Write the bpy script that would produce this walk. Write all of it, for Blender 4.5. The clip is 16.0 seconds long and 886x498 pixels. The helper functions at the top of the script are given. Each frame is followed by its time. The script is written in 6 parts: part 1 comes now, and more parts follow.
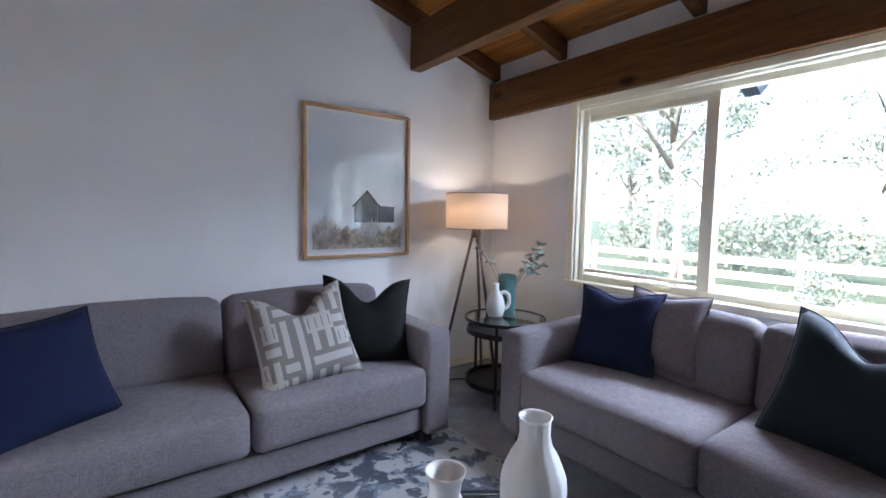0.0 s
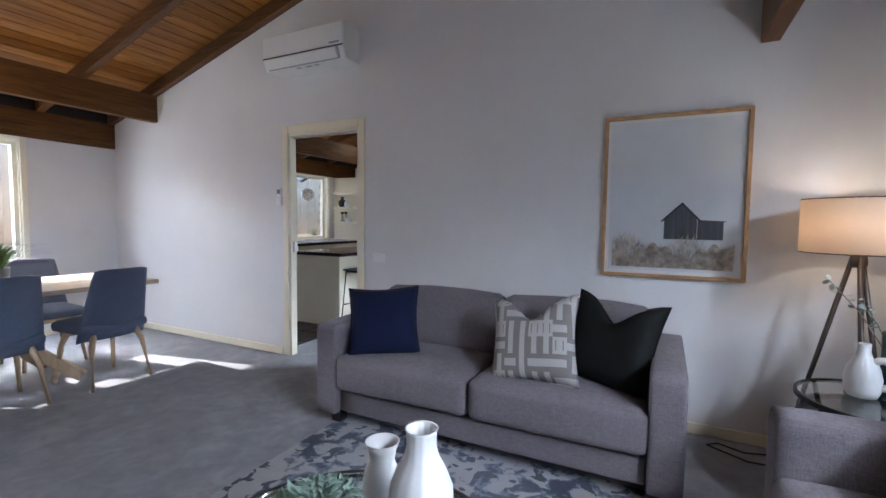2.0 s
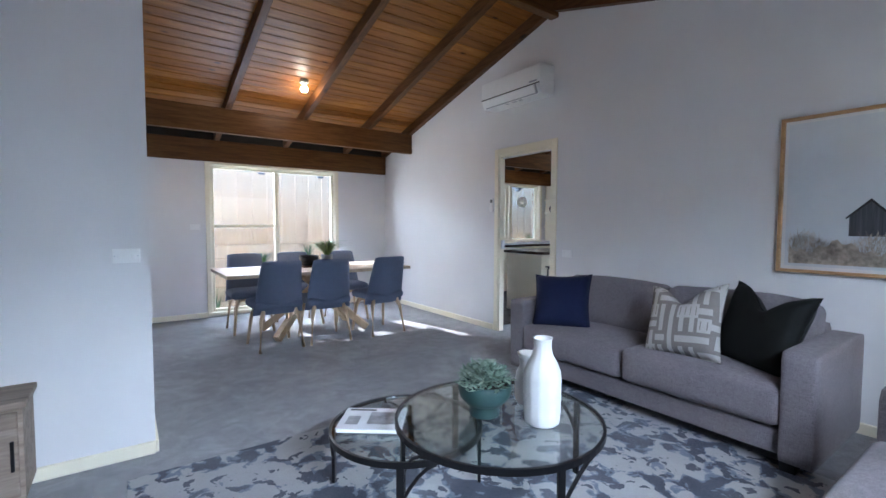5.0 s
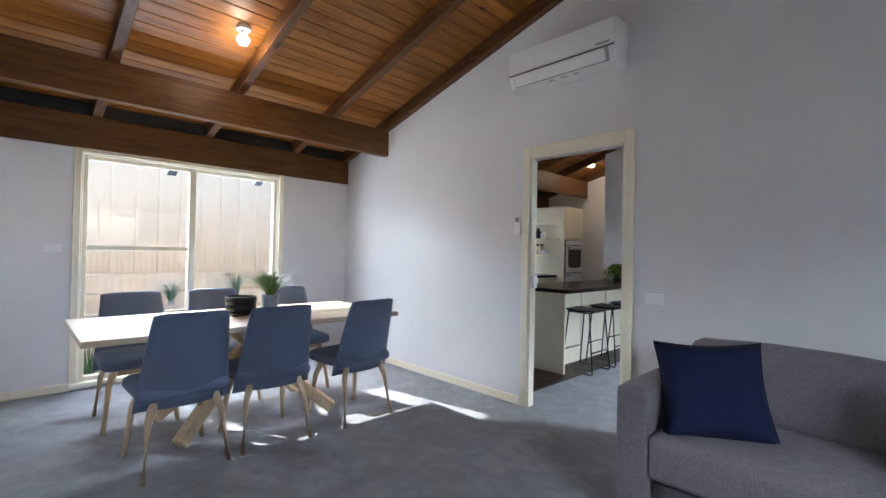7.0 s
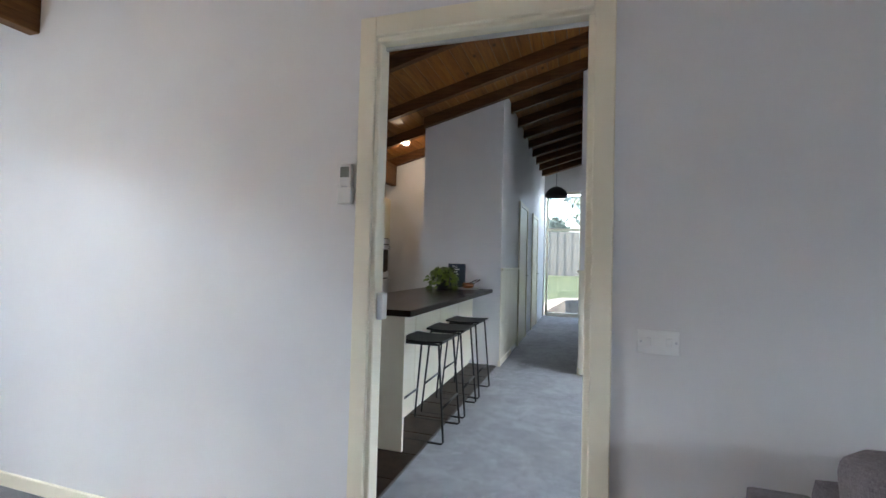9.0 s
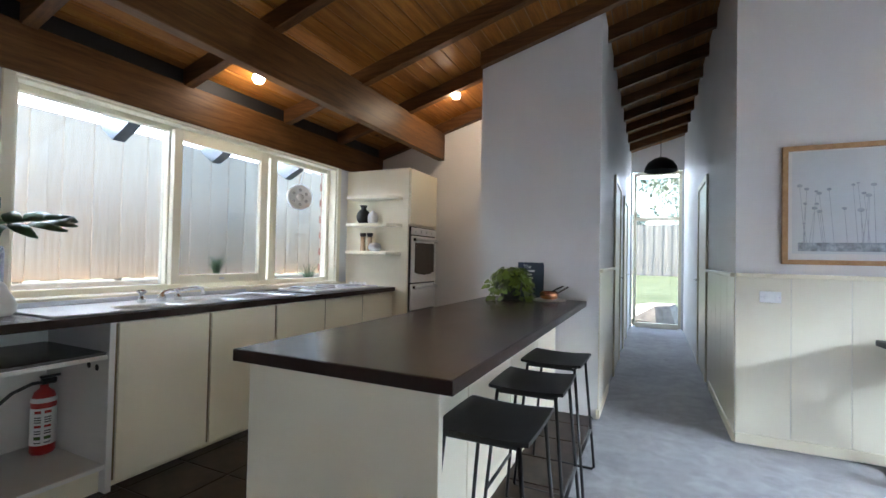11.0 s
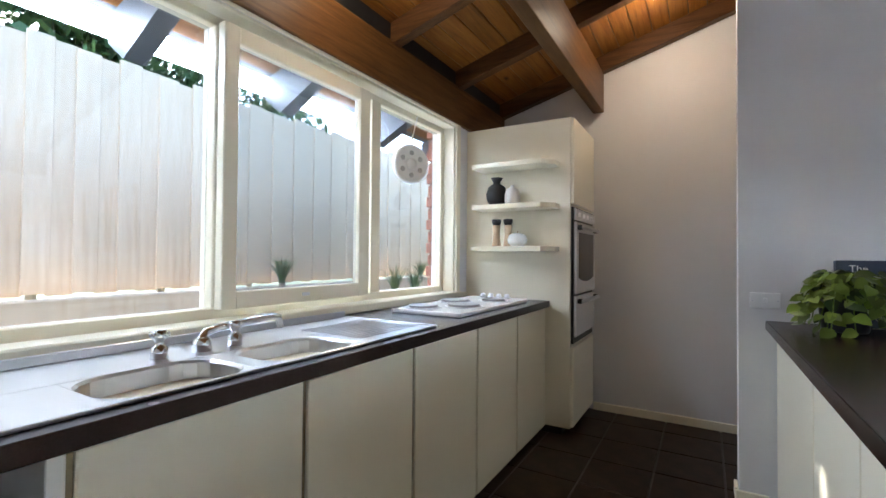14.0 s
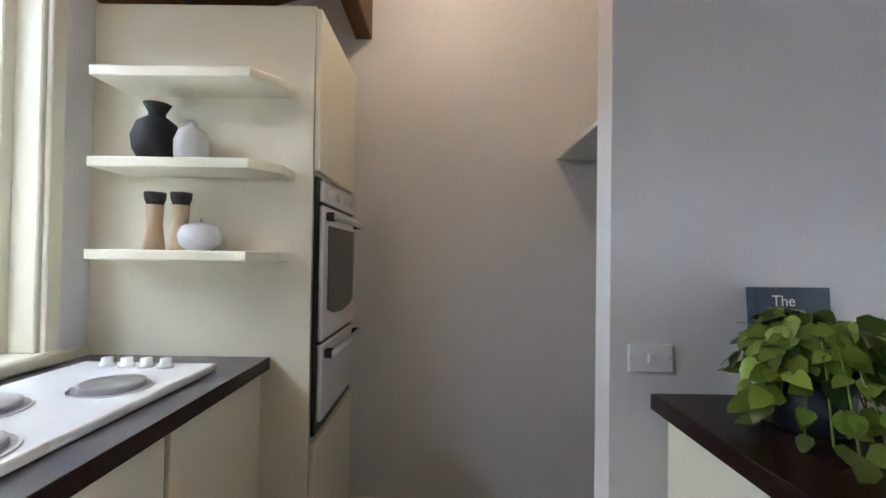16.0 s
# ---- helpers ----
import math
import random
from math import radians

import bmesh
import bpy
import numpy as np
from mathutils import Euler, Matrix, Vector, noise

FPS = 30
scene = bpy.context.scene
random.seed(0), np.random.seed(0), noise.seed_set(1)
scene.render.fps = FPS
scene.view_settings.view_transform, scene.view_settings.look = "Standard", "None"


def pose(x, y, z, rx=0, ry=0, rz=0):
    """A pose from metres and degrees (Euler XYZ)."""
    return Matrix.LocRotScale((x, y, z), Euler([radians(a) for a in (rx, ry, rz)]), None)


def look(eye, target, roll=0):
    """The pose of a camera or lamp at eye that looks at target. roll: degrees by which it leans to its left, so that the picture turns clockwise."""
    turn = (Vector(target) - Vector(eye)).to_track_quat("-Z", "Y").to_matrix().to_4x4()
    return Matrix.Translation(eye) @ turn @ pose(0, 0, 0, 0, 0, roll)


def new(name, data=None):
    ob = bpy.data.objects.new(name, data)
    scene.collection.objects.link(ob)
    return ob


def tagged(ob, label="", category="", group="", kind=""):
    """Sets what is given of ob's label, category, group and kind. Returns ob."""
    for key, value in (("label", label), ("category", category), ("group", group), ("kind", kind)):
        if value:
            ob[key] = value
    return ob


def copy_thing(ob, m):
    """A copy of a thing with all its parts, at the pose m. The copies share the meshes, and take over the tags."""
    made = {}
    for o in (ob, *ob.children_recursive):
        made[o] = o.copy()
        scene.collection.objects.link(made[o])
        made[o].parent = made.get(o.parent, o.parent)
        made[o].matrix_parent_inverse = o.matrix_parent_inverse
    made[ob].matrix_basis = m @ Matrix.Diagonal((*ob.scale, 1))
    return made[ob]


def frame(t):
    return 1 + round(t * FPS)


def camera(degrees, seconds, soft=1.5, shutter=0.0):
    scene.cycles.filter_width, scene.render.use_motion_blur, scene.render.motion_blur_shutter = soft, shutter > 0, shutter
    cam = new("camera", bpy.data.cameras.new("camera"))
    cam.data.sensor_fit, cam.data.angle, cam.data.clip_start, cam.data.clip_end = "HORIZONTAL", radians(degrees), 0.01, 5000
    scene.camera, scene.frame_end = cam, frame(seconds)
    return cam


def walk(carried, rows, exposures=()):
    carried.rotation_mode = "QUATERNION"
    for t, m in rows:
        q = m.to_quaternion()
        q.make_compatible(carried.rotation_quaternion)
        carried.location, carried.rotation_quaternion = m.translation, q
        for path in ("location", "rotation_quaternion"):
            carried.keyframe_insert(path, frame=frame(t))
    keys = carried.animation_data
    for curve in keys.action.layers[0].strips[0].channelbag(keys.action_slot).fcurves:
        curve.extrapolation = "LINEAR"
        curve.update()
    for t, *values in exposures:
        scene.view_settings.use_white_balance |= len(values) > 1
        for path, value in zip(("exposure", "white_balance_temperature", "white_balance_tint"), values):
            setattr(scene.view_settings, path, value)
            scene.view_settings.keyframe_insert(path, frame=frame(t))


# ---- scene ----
cam = camera(89.6, 16.0)
PATH = [
    (0, (0.271, 0.096, 1.248), (1.461, 1.696, 1.092), 1.0),
    (0.5, (0.577, 0.153, 1.253), (1.325, 2.001, 1.101), 1.0),
    (1, (0.945, 0.115, 1.269), (1.091, 2.103, 1.106), 1.0),
    (1.5, (1.265, 0.081, 1.264), (0.86, 2.035, 1.12), 0.9),
    (2, (1.607, -0.14, 1.271), (0.721, 1.649, 1.148), 0.7),
    (2.5, (1.908, -0.315, 1.26), (0.717, 1.288, 1.156), 0.6),
    (3, (2.191, -0.481, 1.236), (0.779, 0.933, 1.142), 0.4),
    (3.5, (2.367, -0.605, 1.214), (0.864, 0.712, 1.118), 0.4),
    (4, (2.466, -0.647, 1.214), (0.899, 0.592, 1.113), 0.3),
    (4.5, (2.493, -0.656, 1.229), (0.881, 0.524, 1.126), 0.3),
    (4.7, (2.476, -0.65, 1.232), (0.849, 0.508, 1.124), 0.2),
    (6.8, (0.787, -0.238, 1.245), (-0.691, 1.11, 1.251), 0.9),
    (7, (0.64, -0.119, 1.244), (-0.798, 1.271, 1.259), 1.2),
    (7.5, (0.208, 0.192, 1.236), (-1.043, 1.752, 1.264), 1.3),
    (8, (-0.188, 0.555, 1.215), (-1.153, 2.307, 1.255), 1.5),
    (8.5, (-0.467, 0.953, 1.201), (-1.164, 2.827, 1.246), 1.4),
    (8.7, (-0.573, 1.127, 1.199), (-1.183, 3.031, 1.253), 1.5),
    (10.8, (-1.248, 2.83, 1.194), (-1.94, 4.706, 1.239), 1.2),
    (11, (-1.291, 2.934, 1.192), (-2.138, 4.745, 1.232), 1.2),
    (11.5, (-1.429, 3.152, 1.191), (-2.61, 4.765, 1.223), 0.9),
    (12, (-1.601, 3.338, 1.19), (-2.998, 4.768, 1.214), 0.6),
    (12.5, (-1.809, 3.502, 1.206), (-3.266, 4.872, 1.227), 0.6),
    (13, (-2.147, 3.632, 1.202), (-3.589, 5.017, 1.227), 0.8),
    (13.5, (-2.458, 3.762, 1.185), (-3.774, 5.267, 1.219), 0.4),
    (14, (-2.755, 3.926, 1.17), (-3.77, 5.649, 1.206), 0.5),
    (14.5, (-2.899, 4.159, 1.16), (-3.494, 6.068, 1.195), 0.3),
    (15, (-3.011, 4.485, 1.206), (-3.239, 6.472, 1.224), 0.6),
    (15.5, (-3.041, 4.869, 1.213), (-3.093, 6.868, 1.238), 0.7),
    (16, (-3.061, 5.325, 1.238), (-3.067, 7.324, 1.27), 0.8),
]
walk(cam, [(t, look(eye, target, roll)) for t, eye, target, roll in PATH], [(0, 3.2, 5600, 15), (1.5, 2.92, 5850, 15), (2.5, 2.87, 5700, 14), (4.5, 2.95, 5500, 12), (8.5, 2.98, 5900, 10), (11, 3.5, 5900, 10), (12.5, 3.58, 5850, 11), (16, 3.6, 5850, 10)])

# ---- world, sun, daylight, exposure ----
world = bpy.data.worlds.new("world")
scene.world = world
world.use_nodes = True
wn = world.node_tree
sky = wn.nodes.new("ShaderNodeTexSky")
sky.sky_type = "NISHITA"
sky.sun_disc = False
sky.sun_elevation = radians(33)
sky.sun_rotation = radians(-98)
sky.air_density, sky.dust_density = 1.2, 2.0
wn.links.new(sky.outputs[0], wn.nodes["Background"].inputs[0])
wn.nodes["Background"].inputs[1].default_value = 0.15

SUN_DIR = Vector((0.83, 0.17, -0.533))
sun = new("sun", bpy.data.lights.new("sun", "SUN"))
sun.data.energy, sun.data.angle, sun.data.color = 2.4, radians(0.6), (1.0, 0.94, 0.84)
sun.matrix_world = look((-20, -3, 14), Vector((-20, -3, 14)) + SUN_DIR)


def eave_light(name, x, y, z, w, h, facing, power, color=(0.84, 0.91, 1.0)):
    """Daylight from the open sky between the eaves and a window."""
    lamp = new(name, bpy.data.lights.new(name, "AREA"))
    lamp.data.shape, lamp.data.size, lamp.data.size_y = "RECTANGLE", w, h
    lamp.data.energy, lamp.data.color = power, color
    lamp.matrix_world = look((x, y, z), (x + facing[0], y + facing[1], z + facing[2]))
    return lamp


eave_light("daylight_east", 3.68, 0.3, 2.22, 1.8, 0.2, (-1, -0.3, -0.25), 24)
# sky light through the south end of the living room window
eave_light("sky_east", 3.12, -0.2, 1.38, 0.72, 1.05, (-1, -0.35, -0.05), 2.5)
eave_light("daylight_dining", -5.08, 1.17, 2.25, 1.75, 0.2, (1, 0, -0.5), 23)
eave_light("daylight_kitchen", -5.08, 5.5, 2.25, 2.9, 0.2, (1, 0, -0.6), 9)
eave_light("daylight_hall", -1.12, 12.6, 3.0, 0.8, 0.3, (0, -1, -0.6), 7)
eave_light("daylight_family", 3.68, 4.9, 2.22, 2.4, 0.2, (-1, 0, -0.12), 66)
# light thrown up from the ground outside the windows
eave_light("ground_light_east", 3.32, 0.0, 0.5, 1.6, 0.3, (-1, -0.4, 0.9), 8, (0.88, 0.94, 1.0))
eave_light("ground_light_dining", -4.72, 1.17, -0.2, 1.75, 0.3, (1, 0, 1.2), 8, (0.88, 0.94, 1.0))
eave_light("ground_light_kitchen", -4.72, 5.37, 0.6, 2.6, 0.3, (1, 0, 0.5), 1.8, (0.88, 0.94, 1.0))
eave_light("ground_light_family", 3.32, 4.9, 0.5, 2.4, 0.3, (-1, 0, 0.7), 7, (0.88, 0.94, 1.0))


def bulb(name, x, y, z, power, color, size=0.04):
    lamp = new(name, bpy.data.lights.new(name, "POINT"))
    lamp.data.energy, lamp.data.color, lamp.data.shadow_soft_size = power, color, size
    lamp.location = (x, y, z)
    return lamp


# ---- materials ----
def principled(name, color, rough=0.6, metal=0.0):
    m = bpy.data.materials.new(name)
    m.use_nodes = True
    b = m.node_tree.nodes["Principled BSDF"]
    b.inputs["Base Color"].default_value = (*color, 1)
    b.inputs["Roughness"].default_value = rough
    b.inputs["Metallic"].default_value = metal
    return m, m.node_tree, b


def coords(nt, scale=(1, 1, 1), kind="Object"):
    tc, mp = nt.nodes.new("ShaderNodeTexCoord"), nt.nodes.new("ShaderNodeMapping")
    mp.inputs["Scale"].default_value = scale
    nt.links.new(tc.outputs[kind], mp.inputs[0])
    return mp.outputs[0]


def noise_node(nt, vec, scale, detail=3.0, rough=0.55, distort=0.0):
    n = nt.nodes.new("ShaderNodeTexNoise")
    n.inputs["Scale"].default_value, n.inputs["Detail"].default_value = scale, detail
    n.inputs["Roughness"].default_value, n.inputs["Distortion"].default_value = rough, distort
    nt.links.new(vec, n.inputs["Vector"])
    return n.outputs[0]


def ramp(nt, fac, stops, mode="LINEAR"):
    r = nt.nodes.new("ShaderNodeValToRGB")
    r.color_ramp.interpolation = mode
    while len(r.color_ramp.elements) < len(stops):
        r.color_ramp.elements.new(0.5)
    for e, (p, c) in zip(r.color_ramp.elements, stops):
        e.position, e.color = p, (*c, 1)
    nt.links.new(fac, r.inputs[0])
    return r.outputs[0]


def mixed(nt, fac, a, b, mode="MIX"):
    m = nt.nodes.new("ShaderNodeMix")
    m.data_type, m.blend_type = "RGBA", mode
    for sock, v in ((m.inputs[0], fac), (m.inputs[6], a), (m.inputs[7], b)):
        if isinstance(v, (int, float)):
            sock.default_value = v
        elif isinstance(v, tuple):
            sock.default_value = (*v, 1)
        else:
            nt.links.new(v, sock)
    return m.outputs[2]


def maths(nt, op, a, b=0.0):
    m = nt.nodes.new("ShaderNodeMath")
    m.operation = op
    for sock, v in ((m.inputs[0], a), (m.inputs[1], b)):
        if isinstance(v, (int, float)):
            sock.default_value = v
        else:
            nt.links.new(v, sock)
    return m.outputs[0]


def bump(nt, b, height, strength=0.2, distance=0.01):
    n = nt.nodes.new("ShaderNodeBump")
    n.inputs["Strength"].default_value, n.inputs["Distance"].default_value = strength, distance
    nt.links.new(height, n.inputs["Height"])
    nt.links.new(n.outputs[0], b.inputs["Normal"])


def paint(name, color, rough=0.55, mottle=0.04, relief=0.06):
    m, nt, b = principled(name, color, rough)
    v = coords(nt)
    big, fine = noise_node(nt, v, 1.3, 4), noise_node(nt, v, 140, 2)
    lo, hi = tuple(c * (1 - mottle) for c in color), tuple(min(1, c * (1 + mottle * 0.6)) for c in color)
    nt.links.new(ramp(nt, big, [(0.3, lo), (0.7, hi)]), b.inputs["Base Color"])
    bump(nt, b, fine, relief, 0.002)
    return m


def timber(name, dark, mid, light, grain=(1, 14, 14), rough=0.42, knots=0.0, island=True):
    """Wood whose grain runs along the object's x axis times 1 / grain[0]."""
    m, nt, b = principled(name, mid, rough)
    b.inputs["Specular IOR Level"].default_value = 0.22
    v = coords(nt, grain)
    if island:
        geo, add = nt.nodes.new("ShaderNodeNewGeometry"), nt.nodes.new("ShaderNodeVectorMath")
        add.operation = "ADD"
        sc = nt.nodes.new("ShaderNodeVectorMath")
        sc.operation = "SCALE"
        sc.inputs[0].default_value = (17.0, 11.0, 23.0)
        nt.links.new(geo.outputs["Random Per Island"], sc.inputs["Scale"])
        nt.links.new(v, add.inputs[0])
        nt.links.new(sc.outputs[0], add.inputs[1])
        v = add.outputs[0]
    g = noise_node(nt, v, 2.2, 6, 0.62, 0.6)
    f = noise_node(nt, v, 11, 3, 0.6)
    col = ramp(nt, g, [(0.28, dark), (0.5, mid), (0.72, light)])
    col = mixed(nt, 0.25, col, ramp(nt, f, [(0.3, dark), (0.75, light)]))
    if knots:
        vo = nt.nodes.new("ShaderNodeTexVoronoi")
        vo.inputs["Scale"].default_value = knots
        nt.links.new(coords(nt, (1, 2.2, 2.2) if grain[0] < grain[1] else (2.2, 1, 2.2)), vo.inputs["Vector"])
        spot = ramp(nt, vo.outputs["Distance"], [(0.03, (1, 1, 1)), (0.11, (0, 0, 0))])
        col = mixed(nt, spot, col, tuple(c * 0.35 for c in dark))
    if island:
        hs = nt.nodes.new("ShaderNodeHueSaturation")
        nt.links.new(maths(nt, "ADD", maths(nt, "MULTIPLY", geo.outputs["Random Per Island"], 0.5), 0.75), hs.inputs["Value"])
        nt.links.new(col, hs.inputs["Color"])
        col = hs.outputs[0]
    nt.links.new(col, b.inputs["Base Color"])
    bump(nt, b, f, 0.15, 0.003)
    return m


def fabric(name, dark, light, scale=420.0, rough=0.9, sheen=0.3, relief=0.35, patchy=0.12):
    m, nt, b = principled(name, light, rough)
    v = coords(nt)
    weave = noise_node(nt, v, scale, 2)
    slub = maths(nt, "ADD", maths(nt, "MULTIPLY", noise_node(nt, coords(nt, (38, 38, 330)), 1.0, 3), 0.5), maths(nt, "MULTIPLY", noise_node(nt, coords(nt, (330, 330, 38)), 1.0, 3), 0.5))
    big = noise_node(nt, v, 3.0, 4)
    f = maths(nt, "ADD", maths(nt, "MULTIPLY", weave, 0.35), maths(nt, "MULTIPLY", slub, 0.65))
    col = ramp(nt, f, [(0.25, dark), (0.65, light)])
    col = mixed(nt, patchy, col, ramp(nt, big, [(0.35, dark), (0.65, light)]))
    nt.links.new(col, b.inputs["Base Color"])
    b.inputs["Sheen Weight"].default_value = sheen
    b.inputs["Specular IOR Level"].default_value = 0.25
    bump(nt, b, f, relief, 0.002)
    return m


def plain(name, color, rough=0.4, metal=0.0, vary=0.06, scale=30.0):
    m, nt, b = principled(name, color, rough, metal)
    n = noise_node(nt, coords(nt), scale, 4)
    nt.links.new(ramp(nt, n, [(0.3, tuple(c * (1 - vary) for c in color)), (0.7, tuple(min(1, c * (1 + vary)) for c in color))]), b.inputs["Base Color"])
    big = noise_node(nt, coords(nt), 4.0, 3)
    nt.links.new(ramp(nt, big, [(0.3, (rough * 0.92,) * 3), (0.7, (min(1, rough * 1.08),) * 3)]), b.inputs["Roughness"])
    return m


def glowing(name, color, strength):
    m = bpy.data.materials.new(name)
    m.use_nodes = True
    b = m.node_tree.nodes["Principled BSDF"]
    b.inputs["Emission Color"].default_value = (*color, 1)
    b.inputs["Emission Strength"].default_value = strength
    return m


def glass_pane(name, tint=(1, 1, 1), rough=0.0):
    m, nt, b = principled(name, tint, rough)
    b.inputs["Transmission Weight"].default_value = 1.0
    b.inputs["IOR"].default_value = 1.45
    return m


M_WALL = paint("wall_paint", (0.74, 0.73, 0.72), 0.6)
M_CREAM = paint("cream_gloss", (0.83, 0.775, 0.61), 0.32, 0.03, 0.03)
M_CREAM_PANEL = paint("cream_panelling", (0.76, 0.71, 0.57), 0.3, 0.03, 0.02)
M_WHITE = paint("white_enamel", (0.8, 0.79, 0.75), 0.35, 0.03, 0.02)
M_BEAM = timber("stained_beam", (0.045, 0.018, 0.005), (0.11, 0.047, 0.013), (0.17, 0.078, 0.023), (14, 1, 14), 0.45, 1.3)
M_RAFTER = timber("stained_rafter", (0.035, 0.014, 0.005), (0.085, 0.036, 0.012), (0.14, 0.062, 0.021), (1, 14, 14), 0.45, 1.5)
M_BOARD = timber("pine_lining", (0.12, 0.042, 0.007), (0.27, 0.1, 0.017), (0.38, 0.165, 0.033), (12, 0.8, 12), 0.38, 2.2)
M_OAK = timber("pale_oak", (0.36, 0.25, 0.15), (0.5, 0.37, 0.24), (0.6, 0.47, 0.32), (12, 12, 1), 0.5)
M_OAK_TOP = timber("pale_oak_top", (0.4, 0.3, 0.2), (0.55, 0.44, 0.31), (0.64, 0.53, 0.4), (12, 1, 12), 0.4)
M_FRAME_OAK = timber("oak_frame", (0.32, 0.18, 0.08), (0.45, 0.27, 0.13), (0.55, 0.35, 0.18), (6, 6, 6), 0.45, 0.0)


def carpet_material():
    m, nt, b = principled("grey_carpet", (0.3, 0.3, 0.31), 0.97)
    v = coords(nt)
    big, mid, fine = noise_node(nt, v, 1.6, 5, 0.6, 0.8), noise_node(nt, v, 9, 4, 0.65, 0.5), noise_node(nt, v, 260, 2)
    col = ramp(nt, maths(nt, "ADD", maths(nt, "MULTIPLY", big, 0.5), maths(nt, "MULTIPLY", mid, 0.5)), [(0.38, (0.1, 0.1, 0.108)), (0.5, (0.18, 0.18, 0.19)), (0.62, (0.29, 0.29, 0.305))])
    col = mixed(nt, 0.35, col, ramp(nt, fine, [(0.3, (0.15, 0.15, 0.16)), (0.7, (0.42, 0.42, 0.43))]))
    nt.links.new(col, b.inputs["Base Color"])
    b.inputs["Sheen Weight"].default_value = 0.25
    bump(nt, b, maths(nt, "ADD", fine, maths(nt, "MULTIPLY", mid, 1.5)), 0.55, 0.008)
    return m


def rug_material():
    m, nt, b = principled("abstract_rug", (0.4, 0.42, 0.46), 0.95)
    v = coords(nt)
    wob = nt.nodes.new("ShaderNodeTexNoise")
    wob.inputs["Scale"].default_value, wob.inputs["Detail"].default_value = 7.0, 4.0
    nt.links.new(v, wob.inputs["Vector"])
    vec = mixed(nt, 0.12, v, wob.outputs["Color"])
    a, c = noise_node(nt, vec, 9, 3, 0.5, 0.35), noise_node(nt, vec, 15, 2.5, 0.5, 0.3)
    d = noise_node(nt, v, 1.7, 3)
    col = ramp(nt, a, [(0.0, (0.012, 0.016, 0.032)), (0.43, (0.018, 0.025, 0.05)), (0.44, (0.09, 0.115, 0.16)), (0.48, (0.14, 0.165, 0.21)), (0.492, (0.33, 0.322, 0.318)), (1.0, (0.4, 0.392, 0.386))])
    dark = ramp(nt, c, [(0.0, (1, 1, 1)), (0.39, (1, 1, 1)), (0.41, (0, 0, 0)), (1.0, (0, 0, 0))])
    col = mixed(nt, dark, col, (0.015, 0.02, 0.04))
    col = mixed(nt, ramp(nt, d, [(0.4, (0, 0, 0)), (0.62, (0.2, 0.2, 0.2))]), col, (0.3, 0.33, 0.38))
    fine = noise_node(nt, v, 320, 2)
    col = mixed(nt, 0.1, col, ramp(nt, fine, [(0.3, (0.05, 0.05, 0.06)), (0.7, (0.7, 0.7, 0.7))]))
    nt.links.new(col, b.inputs["Base Color"])
    bump(nt, b, maths(nt, "ADD", fine, a), 0.5, 0.006)
    return m


M_CARPET, M_RUG = carpet_material(), rug_material()
M_TILE = plain("slate_tile", (0.03, 0.017, 0.01), 0.36, 0, 0.55, 9)
M_GROUT = plain("dark_grout", (0.1, 0.092, 0.085), 0.85)
M_BENCH = plain("dark_laminate", (0.022, 0.01, 0.008), 0.24, 0, 0.1, 260)
M_BENCH_GREY = plain("charcoal_laminate", (0.1, 0.097, 0.105), 0.26, 0, 0.12, 320)
M_BENCH.node_tree.nodes["Principled BSDF"].inputs["Specular IOR Level"].default_value = 0.22
M_STEEL = plain("brushed_steel", (0.66, 0.67, 0.69), 0.3, 1.0, 0.03, 4)
M_CHROME = plain("chrome", (0.75, 0.76, 0.78), 0.1, 1.0, 0.02)
M_BLACK = plain("black_metal", (0.007, 0.007, 0.008), 0.42, 0.2, 0.2)
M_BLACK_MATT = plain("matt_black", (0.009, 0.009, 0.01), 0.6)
M_GLASS = glass_pane("window_glass", (0.74, 0.77, 0.8))
M_TINT = glass_pane("table_glass", (0.86, 0.93, 0.91))
M_PLASTIC = plain("white_plastic", (0.84, 0.84, 0.82), 0.35, 0, 0.02)
M_TAIL = plain("grey_painted_timber", (0.075, 0.085, 0.1), 0.5)


# ---- mesh helpers ----
def box(bm, x0, x1, y0, y1, z0, z1, bevel=0.0, segs=2):
    """A box, its edges rounded by bevel."""
    geom = bmesh.ops.create_cube(bm, size=1.0, matrix=Matrix.Translation(((x0 + x1) / 2, (y0 + y1) / 2, (z0 + z1) / 2)) @ Matrix.Diagonal((abs(x1 - x0), abs(y1 - y0), abs(z1 - z0), 1)))
    if bevel:
        edges = list({e for v in geom["verts"] for e in v.link_edges})
        bmesh.ops.bevel(bm, geom=edges, offset=bevel, segments=segs, affect="EDGES", profile=0.5)
    return bm


def prism(bm, pts, a0, a1, axis="y"):
    """A polygon, given across the axis, drawn out from a0 to a1."""
    def at(p, a):
        return (p[0], a, p[1]) if axis == "y" else (a, p[0], p[1]) if axis == "x" else (p[0], p[1], a)
    lo, hi = [bm.verts.new(at(p, a0)) for p in pts], [bm.verts.new(at(p, a1)) for p in pts]
    bm.faces.new(lo), bm.faces.new(hi[::-1])
    for i in range(len(pts)):
        j = (i + 1) % len(pts)
        bm.faces.new((lo[j], lo[i], hi[i], hi[j]))
    bmesh.ops.recalc_face_normals(bm, faces=bm.faces)
    return bm


